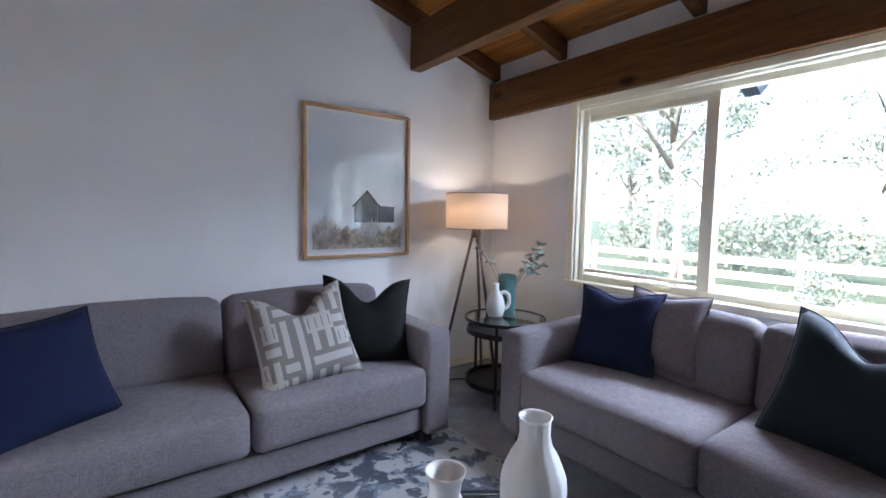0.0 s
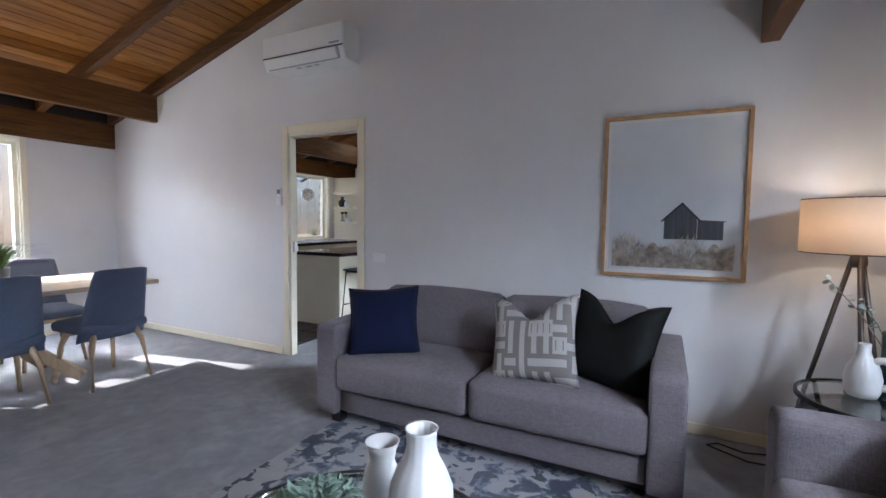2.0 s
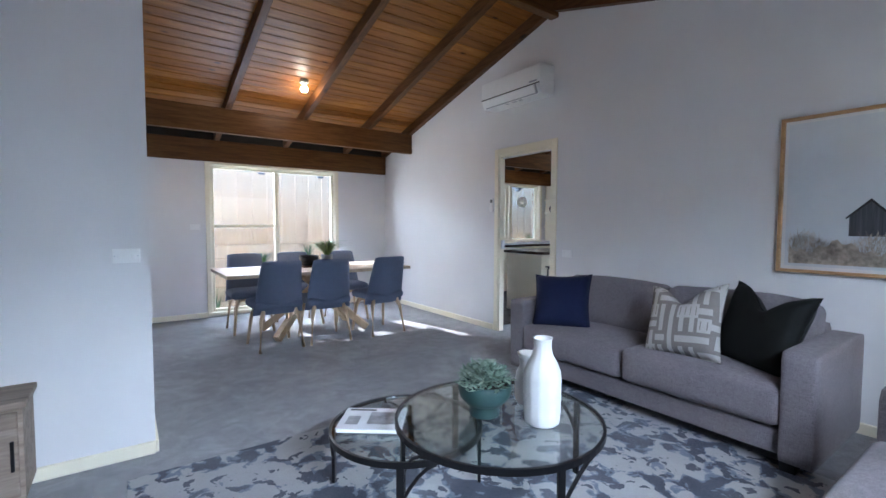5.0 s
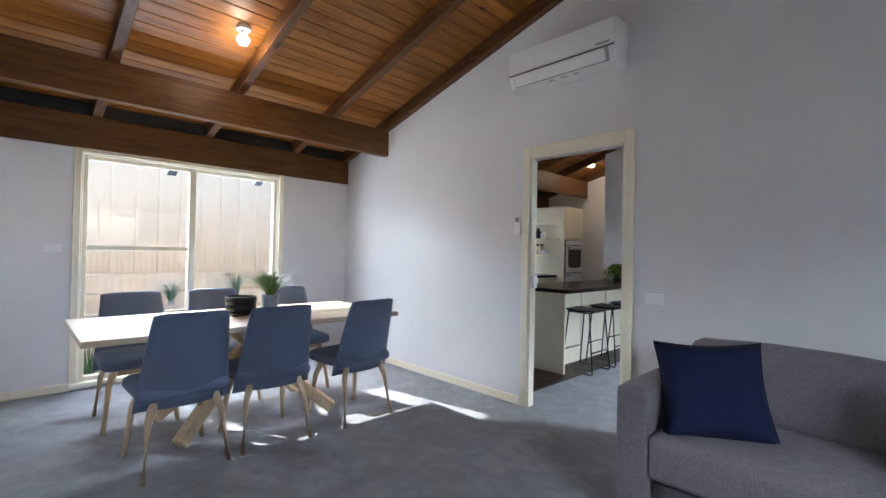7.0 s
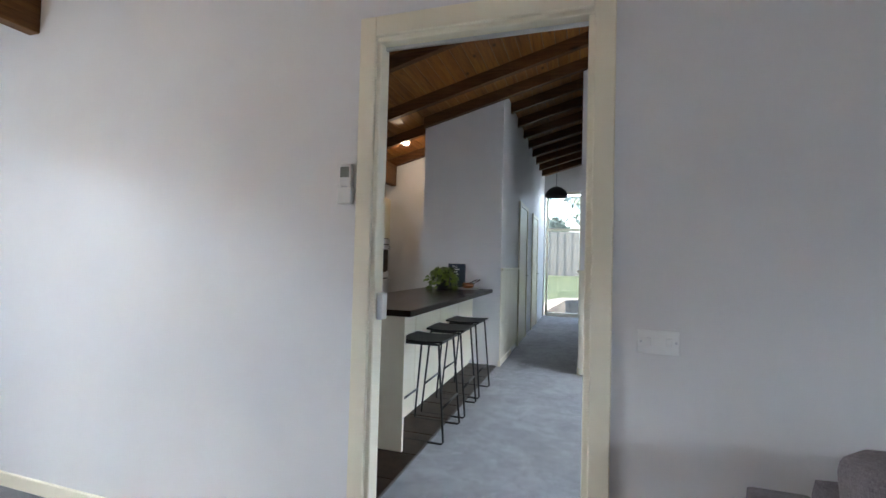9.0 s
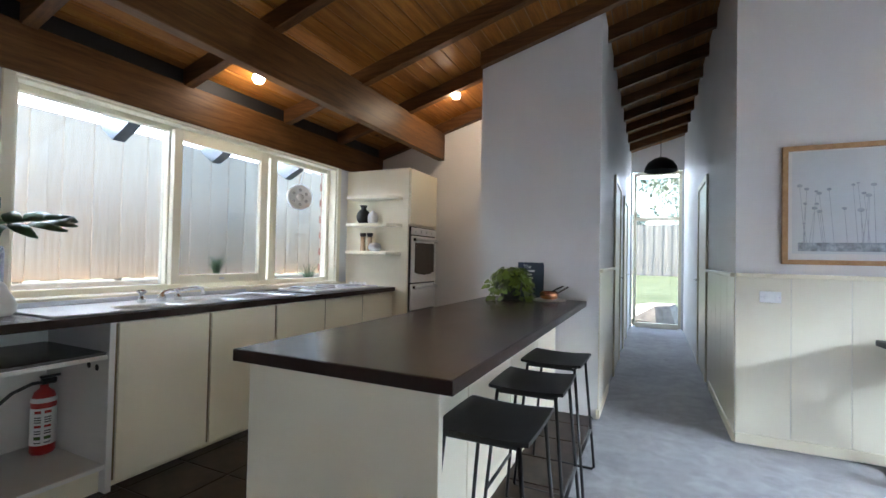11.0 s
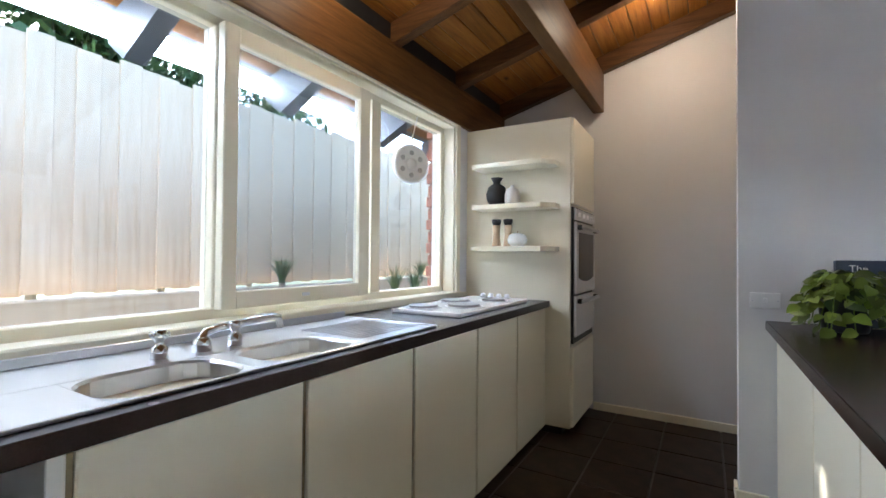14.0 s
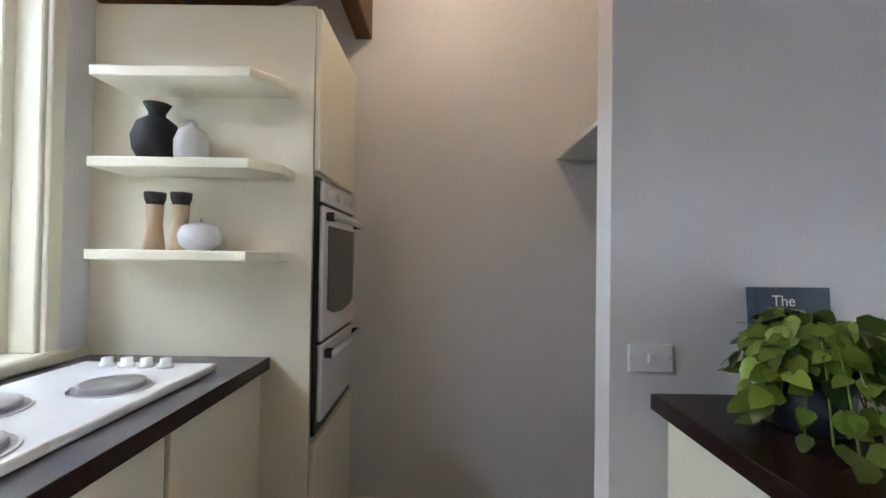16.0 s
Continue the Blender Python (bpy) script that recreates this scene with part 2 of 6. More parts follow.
def lathe(bm, profile, segs=32, m=Matrix()):
    """A turned shape: (radius, height) from bottom to top round the z axis."""
    rings = []
    for r, z in profile:
        if r < 1e-5:
            rings.append([bm.verts.new(m @ Vector((0, 0, z)))])
        else:
            rings.append([bm.verts.new(m @ Vector((r * math.cos(2 * math.pi * i / segs), r * math.sin(2 * math.pi * i / segs), z))) for i in range(segs)])
    for a, b in zip(rings, rings[1:]):
        for i in range(segs):
            j = (i + 1) % segs
            if len(a) == 1 and len(b) > 1:
                bm.faces.new((a[0], b[i], b[j])[::-1])
            elif len(b) == 1 and len(a) > 1:
                bm.faces.new((a[i], a[j], b[0]))
            elif len(a) > 1:
                bm.faces.new((a[i], a[j], b[j], b[i]))
    bmesh.ops.recalc_face_normals(bm, faces=bm.faces)
    return bm


def tube(bm, pts, r, segs=10, closed=False, taper=None):
    """A round bar along points."""
    pts = [Vector(p) for p in pts]
    n, rings = len(pts), []
    for i, p in enumerate(pts):
        d = (pts[(i + 1) % n] - pts[i - 1]) if closed or 0 < i < n - 1 else (pts[1] - pts[0] if i == 0 else pts[-1] - pts[-2])
        d.normalize()
        side = d.cross(Vector((0, 0, 1)))
        if side.length < 0.2:
            side = d.cross(Vector((0, 1, 0)))
        side.normalize()
        up = side.cross(d)
        rr = r if taper is None else r + (taper - r) * i / (n - 1)
        rings.append([bm.verts.new(p + rr * (math.cos(2 * math.pi * k / segs) * side + math.sin(2 * math.pi * k / segs) * up)) for k in range(segs)])
    for i in range(n if closed else n - 1):
        a, b = rings[i], rings[(i + 1) % n]
        for k in range(segs):
            j = (k + 1) % segs
            bm.faces.new((a[k], a[j], b[j], b[k]))
    if not closed:
        bm.faces.new(rings[0][::-1]), bm.faces.new(rings[-1])
    bmesh.ops.recalc_face_normals(bm, faces=bm.faces)
    return bm


def beam_between(bm, p, q, w, h, up=(0, 0, 1)):
    """A squared bar from p to q."""
    p, q = Vector(p), Vector(q)
    d = (q - p).normalized()
    s = d.cross(Vector(up)).normalized()
    u = s.cross(d)
    ends = [[bm.verts.new(c + s * a * w / 2 + u * b * h / 2) for a, b in ((-1, -1), (1, -1), (1, 1), (-1, 1))] for c in (p, q)]
    bm.faces.new(ends[0]), bm.faces.new(ends[1][::-1])
    for i in range(4):
        j = (i + 1) % 4
        bm.faces.new((ends[0][j], ends[0][i], ends[1][i], ends[1][j]))
    bmesh.ops.recalc_face_normals(bm, faces=bm.faces)
    return bm


def pillow(bm, w, h, t, n=14, pinch=0.06, chop=0.0, seed=0):
    """A soft square cushion that stands in x and z, t thick along y; chop: the dent in its top edge."""
    grid = {}
    for side in (-1, 1):
        for i in range(n + 1):
            for j in range(n + 1):
                u, v = 2 * i / n - 1, 2 * j / n - 1
                edge = (1 - u**4) * (1 - v**4)
                if side == 1 and (i in (0, n) or j in (0, n)):
                    continue
                x = u * w / 2 * (1 - pinch * (1 - v * v))
                z = v * h / 2 * (1 - pinch * (1 - u * u))
                if chop:
                    z -= chop * max(0, v) ** 2 * math.exp(-(u / 0.42) ** 2)
                wob = 0.12 * noise.noise(Vector((u * 1.6 + seed, v * 1.6, side * 3.0)))
                y = side * t / 2 * (edge**0.45) * (1 + wob)
                if chop:
                    y *= 1 - 0.35 * max(0, v) * math.exp(-(u / 0.3) ** 2)
                grid[side, i, j] = bm.verts.new((x, y, z))
    for side in (-1, 1):
        def at(i, j):
            return grid.get((side, i, j)) or grid[-1, i, j]
        for i in range(n):
            for j in range(n):
                f = (at(i, j), at(i + 1, j), at(i + 1, j + 1), at(i, j + 1))
                bm.faces.new(f if side == -1 else f[::-1])
    return bm


def part(name, bm, material, parent=None, label="", smooth=False, kind="", m=None):
    """Links a bmesh as ONE mesh object under a thing or a part."""
    me = bpy.data.meshes.new(name)
    bm.to_mesh(me)
    bm.free()
    if smooth:
        me.polygons.foreach_set("use_smooth", [True] * len(me.polygons))
    me.materials.append(material)
    ob = new(name, me)
    ob.parent = parent
    if m is not None:
        ob.matrix_basis = m
    return tagged(ob, label, kind=kind)


def thing(name, m, label, category, group="", kind=""):
    """An Empty at the base of a thing, which parents its parts."""
    ob = new(name)
    ob.empty_display_size = 0.1
    ob.matrix_basis = m
    return tagged(ob, label, category, group, kind)


def structure(name, bm, material, label, category):
    return tagged(part(name, bm, material), label, category, kind="structure")


def rounded(ob, width=0.004, segs=2):
    mod = ob.modifiers.new("edge", "BEVEL")
    mod.width, mod.segments, mod.limit_method = width, segs, "ANGLE"
    return ob


def B():
    return bmesh.new()


# ---- the plan ----
XW, XE, YW, YK, YS, YN = -4.28, 2.88, 2.92, 2.985, -3.0, 7.5
YH, XH0, XH1, YHALL = 6.51, -1.65, -0.775, 11.9
RIDGE, SLOPE, TOPZ = -0.7, 0.283, 3.36
T = 0.11


def under(x):
    """Underside of the rafters."""
    return TOPZ - SLOPE * abs(x - RIDGE)


def lining(x):
    """Underside of the lining boards."""
    return under(x) + 0.125


def gable(bm, x0, x1, y0, y1, z0=0.0, lift=0.125):
    """A wall across the room that follows the roof."""
    xs = sorted({x0, x1} | ({RIDGE} if x0 < RIDGE < x1 else set()))
    top = [(x, under(x) + lift) for x in reversed(xs)]
    return prism(bm, [(x0, z0), (x1, z0)] + top, y0, y1)


# floors
bm = B(); box(bm, XW - 0.2, XE + 0.2, YS - 0.2, YH, -0.12, 0.0)
structure("floor_carpet", bm, M_CARPET, "grey mottled cut-pile carpet over the living and dining floor", "floor")
bm = B(); box(bm, XH0 - 0.1, XE + 0.2, YH, YHALL + 0.3, -0.12, 0.0)
structure("floor_hall", bm, M_CARPET, "grey mottled carpet along the hallway", "floor")
bm = B(); box(bm, XW - 0.2, -1.68, YK, YN + 0.1, 0.0, 0.006)
kitchen_floor = structure("floor_kitchen", bm, M_GROUT, "dark slate-look tiled kitchen floor with grout joints", "floor")

# walls
bm = B()
gable(bm, XW, -1.50, YW, YK)
gable(bm, -0.69, XE, YW, YK)
gable(bm, -1.50, -0.69, YW, YK, 2.055)
structure("wall_dividing", bm, M_WALL, "white painted gable wall between living room and kitchen", "wall")


def long_wall(name, xin, xout, y0, y1, openings, label, top):
    """A wall along y with openings (y0, y1, z0, z1)."""
    bm = B()
    y = y0
    for a, b, z0, z1 in sorted(openings):
        box(bm, xin, xout, y, a, 0, top)
        if z0 > 0.01:
            box(bm, xin, xout, a, b, 0, z0)
        box(bm, xin, xout, a, b, z1, top)
        y = b
    box(bm, xin, xout, y, y1, 0, top)
    return structure(name, bm, M_WALL, label, "wall")


DWIN = (0.30, 2.04, 0.05, 2.04)
KWIN = (4.063, 6.67, 0.918, 2.095)
LWIN = (-0.62, 2.06, 0.79, 1.99)
FWIN = (3.7, 6.1, 0.79, 1.99)
long_wall("wall_west", XW, XW - 0.19, YS, YN + 0.1, [DWIN, KWIN], "white painted outer wall with dining and kitchen windows", 2.472)
long_wall("wall_east", XE, XE + 0.19, YS, YHALL, [LWIN, FWIN], "white painted outer wall with wide windows", 2.472)
bm = B(); gable(bm, XW, XE, YS - 0.15, YS)
structure("wall_south", bm, M_WALL, "white painted gable end wall", "wall")
bm = B(); gable(bm, XW, -0.46, -0.64, -0.53); gable(bm, -0.57, -0.46, YS, -0.64)
structure("wall_corner", bm, M_WALL, "white painted wall that turns the corner to the dining area", "wall")
bm = B(); gable(bm, -2.62, XH0, YH, YH + T); gable(bm, XH0 - T, XH0, YH + T, YHALL)
structure("wall_pantry", bm, M_WALL, "white painted wall between kitchen and hallway", "wall")
bm = B(); gable(bm, XH1, XE, YH, YH + T); gable(bm, XH1, XH1 + T, YH + T, YHALL)
structure("wall_hall_east", bm, M_WALL, "white painted wall beside the hallway", "wall")
bm = B(); gable(bm, XW, XH0 - T, YN, YN + T)
structure("wall_kitchen_back", bm, M_WALL, "white painted wall behind the kitchen", "wall")
bm = B()
gable(bm, XH0 - T, XH0 + 0.03, YHALL, YHALL + T); gable(bm, XH1 - 0.03, XH1 + T, YHALL, YHALL + T); gable(bm, XH0 + 0.03, XH1 - 0.03, YHALL, YHALL + T, 2.85)
structure("wall_hall_end", bm, M_WALL, "white painted wall round the tall hallway window", "wall")

# ceiling boards, one mesh, and the roof over them
bm = B()
WB, GAP = 0.118, 0.004
ang = math.atan(SLOPE)
for side in (-1, 1):
    far = XW - 0.75 if side < 0 else XE + 0.75
    run = abs(far - RIDGE) / math.cos(ang)
    n = int(run / WB)
    for (ya, yb) in ((YS, YW), (YK, YHALL + 0.05)):
        for i in range(n):
            s0, s1 = i * WB, (i + 1) * WB - GAP
            c = [(RIDGE + side * s * math.cos(ang), TOPZ + 0.125 - s * math.sin(ang)) for s in (s0, s0 + 0.006, s1 - 0.006, s1)]
            up = [(c[0][0], c[0][1] + 0.012), (c[0][0], c[0][1] + 0.004), c[1], c[2], (c[3][0], c[3][1] + 0.004), (c[3][0], c[3][1] + 0.012)]
            lo, hi = [bm.verts.new((x, ya, z)) for x, z in up], [bm.verts.new((x, yb, z)) for x, z in up]
            for k in range(5):
                bm.faces.new((lo[k], lo[k + 1], hi[k + 1], hi[k]))
bmesh.ops.recalc_face_normals(bm, faces=bm.faces)
structure("ceiling", bm, M_BOARD, "sloping ceiling of knotty honey-stained pine boards", "ceiling")
bm = B()
x0, x1 = XW - 0.8, XE + 0.8
prism(bm, [(x0, lining(x0) + 0.014), (RIDGE, TOPZ + 0.139), (x1, lining(x1) + 0.014), (x1, lining(x1) + 0.12), (RIDGE, TOPZ + 0.25), (x0, lining(x0) + 0.12)], YS - 0.6, YHALL + 0.8)
structure("roof", bm, M_TAIL, "dark low-pitched roof over the house", "roof")


def rafter(y, x0, x1, w=0.07):
    bm = B()
    xs = sorted({x0, x1} | ({RIDGE} if x0 < RIDGE < x1 else set()))
    prism(bm, [(x, under(x)) for x in xs] + [(x, under(x) + 0.124) for x in reversed(xs)], y - w / 2, y + w / 2)
    return rounded(structure("rafter", bm, M_RAFTER, "brown-stained timber rafter under the sloping ceiling", "rafter"))


for y in (-2.35, -1.43, -0.51):
    rafter(y, -0.46, XE)
for y in (0.395, 1.295, 2.215, 2.885):
    rafter(y, XW, XE)
for y in (3.065, 4.1, 4.99, 5.93):
    rafter(y, XW, XE)
rafter(6.475, -2.62, XE)
for y in (6.68, 7.46):
    rafter(y, XW, XH0 - T)
for y in (7.0, 7.6, 8.2, 8.8, 9.4, 10.0, 10.6, 11.2):
    rafter(y, XH0, XH1, 0.06)


def long_beam(name, x0, x1, z0, z1, y0, y1, label):
    bm = B(); box(bm, x0, x1, y0, y1, z0, z1)
    return rounded(structure(name, bm, M_BEAM, label, "beam"), 0.006)


BEAM_LABEL = "deep brown-stained timber beam under the rafters"
long_beam("beam_dining", -3.50, -3.42, 2.315, 2.60, -0.53, YW, BEAM_LABEL)
long_beam("beam_kitchen", -3.51, -3.43, 2.295, 2.60, YK, YN, BEAM_LABEL)
long_beam("beam_living", 2.045, 2.135, 2.28, 2.585, YS, YW, BEAM_LABEL)
long_beam("beam_family", 2.045, 2.135, 2.28, 2.585, YK, YH, BEAM_LABEL)
long_beam("wall_plate_dining", XW + 0.0, XW + 0.03, 2.075, 2.36, -0.53, YW, "brown-stained timber beam along the top of the dining wall")
long_beam("wall_plate_kitchen", XW + 0.0, XW + 0.03, 2.105, 2.37, YK, YN, "brown-stained timber beam along the top of the kitchen wall")
# added black strips: the dark of the gap above the beams, put in as colour
for nm, z0, y0, y1 in (("gap_shade_dining", 2.361, -0.53, YW), ("gap_shade_kitchen", 2.371, YK, YN)):
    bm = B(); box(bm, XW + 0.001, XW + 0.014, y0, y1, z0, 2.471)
    structure(nm, bm, M_BLACK_MATT, "black strip painting the shade in the gap above the beam", "infill board")
long_beam("wall_plate_living", XE - 0.06, XE, 2.035, 2.32, YS, YW, "brown-stained timber beam above the living room window")
long_beam("ridge_beam", RIDGE - 0.05, RIDGE + 0.05, 3.30, 3.47, YS, YW, "brown-stained timber ridge beam at the top of the ceiling")


# eaves: painted rafter tails outside
def tail(x0, x1, y):
    bm = B()
    s = 1 if x1 > x0 else -1
    prism(bm, [(x0, under(x0) - 0.03), (x0, under(x0) + 0.124), (x1, under(x1) + 0.124), (x1, under(x1) + 0.0), (x1 - s * 0.14, under(x1) - 0.1)], y - 0.045, y + 0.045)
    return structure("rafter_tail", bm, M_TAIL, "dark grey painted rafter tail under the eaves", "rafter tail")


for y in (0.2, 1.12, 2.05, 3.1, 4.05, 4.92, 5.75, 6.65, 7.5):
    tail(XW - 0.19, XW - 0.8, y)
for y in (-0.6, 0.3, 1.25, 2.15):
    tail(XE + 0.19, XE + 0.8, y)


# ---- trim ----
def skirting(name, pts, h=0.07, t=0.016):
    """Skirting board along straight runs ((x0, y0), (x1, y1), inward normal)."""
    bm = B()
    for (ax, ay), (bx, by), (nx, ny) in pts:
        x0, x1, y0, y1 = min(ax, bx), max(ax, bx), min(ay, by), max(ay, by)
        if nx:
            box(bm, ax, ax + nx * t, y0, y1, 0.001, h, 0.004, 1)
        else:
            box(bm, x0, x1, ay, ay + ny * t, 0.001, h, 0.004, 1)
    return structure(name, bm, M_CREAM, "cream gloss skirting board along the foot of the wall", "skirting board")


skirting("baseboard_living", [((XW, YW), (-1.57, YW), (0, -1)), ((-0.62, YW), (XE, YW), (0, -1)), ((XW, -0.53), (XW, DWIN[0] - 0.05), (1, 0)), ((XW, DWIN[1] + 0.05), (XW, YW - 0.016), (1, 0)),
                              ((-0.46, YS), (-0.46, -0.53), (1, 0)), ((XE, YS), (XE, YW - 0.016), (-1, 0)), ((XW + 0.016, -0.53), (-0.46, -0.53), (0, 1))])
skirting("baseboard_kitchen", [((-3.5, YN), (-1.66, YN), (0, -1)), ((-2.62, YH + 0.016), (-2.62, YH + T), (-1, 0)), ((-2.636, YH), (-2.50, YH), (0, -1)), ((XH1, YH), (XE, YH), (0, -1)), ((-1.66, YH), (XH0, YH), (0, -1)), ((XH0, YH), (XH0, 7.3), (1, 0)), ((XH1, YH), (XH1, 7.9), (-1, 0))])


def door_frame(name, x0, x1, y0, y1, top, label):
    """A lined doorway in a wall from y0 to y1, with architraves on both faces."""
    t = thing(name, pose((x0 + x1) / 2, (y0 + y1) / 2, 0), label, "door frame", kind="structure")
    cx, cy = (x0 + x1) / 2, (y0 + y1) / 2
    def p(nm, a):
        bm = B(); box(bm, a[0] - cx, a[1] - cx, a[2] - cy, a[3] - cy, a[4], a[5], 0.004, 1)
        part(nm, bm, M_CREAM, t)
    w, lin = 0.065, 0.03
    p("jamb", (x0, x0 + lin, y0 - 0.004, y1 + 0.004, 0.001, top - lin)); p("jamb", (x1 - lin, x1, y0 - 0.004, y1 + 0.004, 0.001, top - lin)); p("head", (x0, x1, y0 - 0.004, y1 + 0.004, top - lin, top))
    for f, d in ((y0, -0.018), (y1, 0.008)):
        a, b = sorted((f, f + d))
        p("architrave", (x0 - w + 0.01, x0 + 0.012, a, b, 0.001, top + w)); p("architrave", (x1 - 0.012, x1 + w - 0.01, a, b, 0.001, top + w)); p("architrave", (x0 + 0.012, x1 - 0.012, a, b, top - 0.012, top + w))
    return t


doorway = door_frame("door_1", -1.50, -0.69, YW, YK, 2.055, "cream gloss doorway lining for a sliding cavity door")
bm = B(); box(bm, 0.004, 0.03, -0.02, 0.02, -0.05, 0.05, 0.003, 1)
part("latch_plate", bm, M_STEEL, doorway, "chrome sliding door latch plate", m=pose(-0.405 + 0.028, 0.0, 1.02))
bm = B(); box(bm, -0.39, 0.39, -0.006, 0.006, 0, 0.012)
part("door_track", bm, M_STEEL, doorway, m=pose(0, 0.01, 2.01))


# ---- windows ----
def window(name, xg, y0, y1, z0, z1, mullions, rails, xin, face, label, fr=0.05):
    """A painted timber window in a wall along y: frame, mullions, panes, casing and sill. face: +1 where the room lies at +x."""
    t = thing(name, pose(xg, (y0 + y1) / 2, z0), label, "window", kind="structure")
    cy = (y0 + y1) / 2
    def p(nm, a, mat=M_CREAM, bev=0.004, **k):
        bm = B(); box(bm, a[0] - xg, a[1] - xg, a[2] - cy, a[3] - cy, a[4] - z0, a[5] - z0, bev, 1)
        return part(nm, bm, mat, t, **k)
    d = 0.035
    p("window_frame", (xg - d, xg + d, y0, y0 + fr, z0, z1)); p("window_frame", (xg - d, xg + d, y1 - fr, y1, z0, z1))
    p("window_frame", (xg - d, xg + d, y0 + fr, y1 - fr, z0, z0 + fr)); p("window_frame", (xg - d, xg + d, y0 + fr, y1 - fr, z1 - fr, z1))
    ys = [y0 + fr] + [v for m in mullions for v in (m[0] - m[1], m[0] + m[1])] + [y1 - fr]
    for m in mullions:
        p("mullion", (xg - d, xg + d + 0.012, m[0] - m[1], m[0] + m[1], z0 + fr, z1 - fr))
    for i in range(0, len(ys), 2):
        pane = p("pane", (xg - 0.003, xg + 0.003, ys[i], ys[i + 1], z0 + fr, z1 - fr), M_GLASS, 0.0)
        pane.visible_shadow = False
    for ya, yb, za, zb in rails:
        p("rail", (xg - 0.02, xg + 0.028, ya, yb, za, zb))
    w = 0.055
    f0, f1 = sorted((xin, xin + face * 0.018))
    p("casing", (f0, f1, y0 - w, y0, z0 - 0.02, z1 + w)); p("casing", (f0, f1, y1, y1 + w, z0 - 0.02, z1 + w)); p("casing", (f0, f1, y0, y1, z1, z1 + w))
    r0, r1 = sorted((xg + face * d, xin))
    p("reveal", (r0, r1, y0 - 0.004, y0 + 0.014, z0 + 0.01, z1)); p("reveal", (r0, r1, y1 - 0.014, y1 + 0.004, z0 + 0.01, z1)); p("reveal", (r0, r1, y0, y1, z1 - 0.014, z1 + 0.004))
    s0, s1 = sorted((xg + face * d, xin + face * 0.035))
    p("window_sill", (s0, s1, y0 - w, y1 + w, z0 - 0.03, z0 + 0.012), bev=0.006)
    return t


window("window_1", XE + 0.08, LWIN[0], LWIN[1], LWIN[2], LWIN[3], [(0.0, 0.035), (1.22, 0.035)], [(1.26, 2.01, 0.86, 0.885), (1.255, 2.01, 1.90, 1.945)], XE, -1, "wide cream timber living room window with sliding sash")
window("window_5", XE + 0.08, FWIN[0], FWIN[1], FWIN[2], FWIN[3], [(4.9, 0.035)], [], XE, -1, "wide cream timber window of the family room")
window("window_2", XW - 0.06, DWIN[0], DWIN[1], DWIN[2], DWIN[3], [(1.17, 0.03)], [(0.35, 1.14, 1.20, 1.245), (0.35, 1.14, 0.6, 0.63)], XW, 1, "tall cream dining window with a crossbar, down to the floor")
w3 = window("window_3", XW - 0.12, KWIN[0], KWIN[1], KWIN[2], KWIN[3], [(4.965, 0.035), (5.89, 0.04)], [], XW, 1, "cream timber kitchen window of three lights over the sink")
# sliding sash of the middle light, in front of the fixed frame
SASH = (4.935, 5.775, 0.965, 2.052)
for nm, a in (("sash_stile", (SASH[0], 4.997, SASH[2], SASH[3])), ("sash_stile", (5.694, SASH[1], SASH[2], SASH[3])), ("sash_rail", (4.997, 5.694, SASH[2], 1.032)), ("sash_rail", (4.997, 5.694, 1.985, SASH[3]))):
    bm = B(); box(bm, 0.055, 0.1, a[0] - (KWIN[0] + KWIN[1]) / 2, a[1] - (KWIN[0] + KWIN[1]) / 2, a[2] - KWIN[2], a[3] - KWIN[2], 0.004, 1); part(nm, bm, M_CREAM, w3)
bm = B(); box(bm, 0.101, 0.112, -0.05, -0.01, 0.075, 0.09, 0.003, 1); part("sash_catch", bm, M_STEEL, w3, "small metal sash catch")
bm = B(); box(bm, 0.075, 0.079, 4.995 - (KWIN[0] + KWIN[1]) / 2, 5.696 - (KWIN[0] + KWIN[1]) / 2, 1.03 - KWIN[2], 1.987 - KWIN[2]); part("pane", bm, M_GLASS, w3).visible_shadow = False
hw = thing("window_4", pose(-1.2025, YHALL + 0.05, 0), "tall cream-framed window at the end of the hallway", "window", kind="structure")
for nm, a in (("window_frame", (-0.395, -0.345, 0.02, 2.83)), ("window_frame", (0.345, 0.395, 0.02, 2.83)), ("window_frame", (-0.345, 0.345, 0.0, 0.085)), ("window_frame", (-0.345, 0.345, 2.78, 2.85)), ("rail", (-0.345, 0.345, 1.95, 2.01))):
    bm = B(); box(bm, a[0], a[1], -0.03, 0.03, a[2], a[3], 0.004, 1); part(nm, bm, M_CREAM, hw)
bm = B(); box(bm, -0.345, 0.345, -0.003, 0.003, 0.1, 2.78); part("pane", bm, M_GLASS, hw).visible_shadow = False


# ---- outdoors ----
def leaf_material(name, dark, light, rough=0.5):
    m, nt, b = principled(name, light, rough)
    geo = nt.nodes.new("ShaderNodeNewGeometry")
    nt.links.new(ramp(nt, geo.outputs["Random Per Island"], [(0.0, dark), (1.0, light)]), b.inputs["Base Color"])
    b.inputs["Subsurface Weight"].default_value = 0.0
    return m


def grass_material():
    m, nt, b = principled("lawn", (0.08, 0.12, 0.03), 0.95)
    v = coords(nt)
    nt.links.new(ramp(nt, noise_node(nt, v, 2, 5), [(0.3, (0.055, 0.068, 0.025)), (0.7, (0.11, 0.122, 0.055))]), b.inputs["Base Color"])
    return m


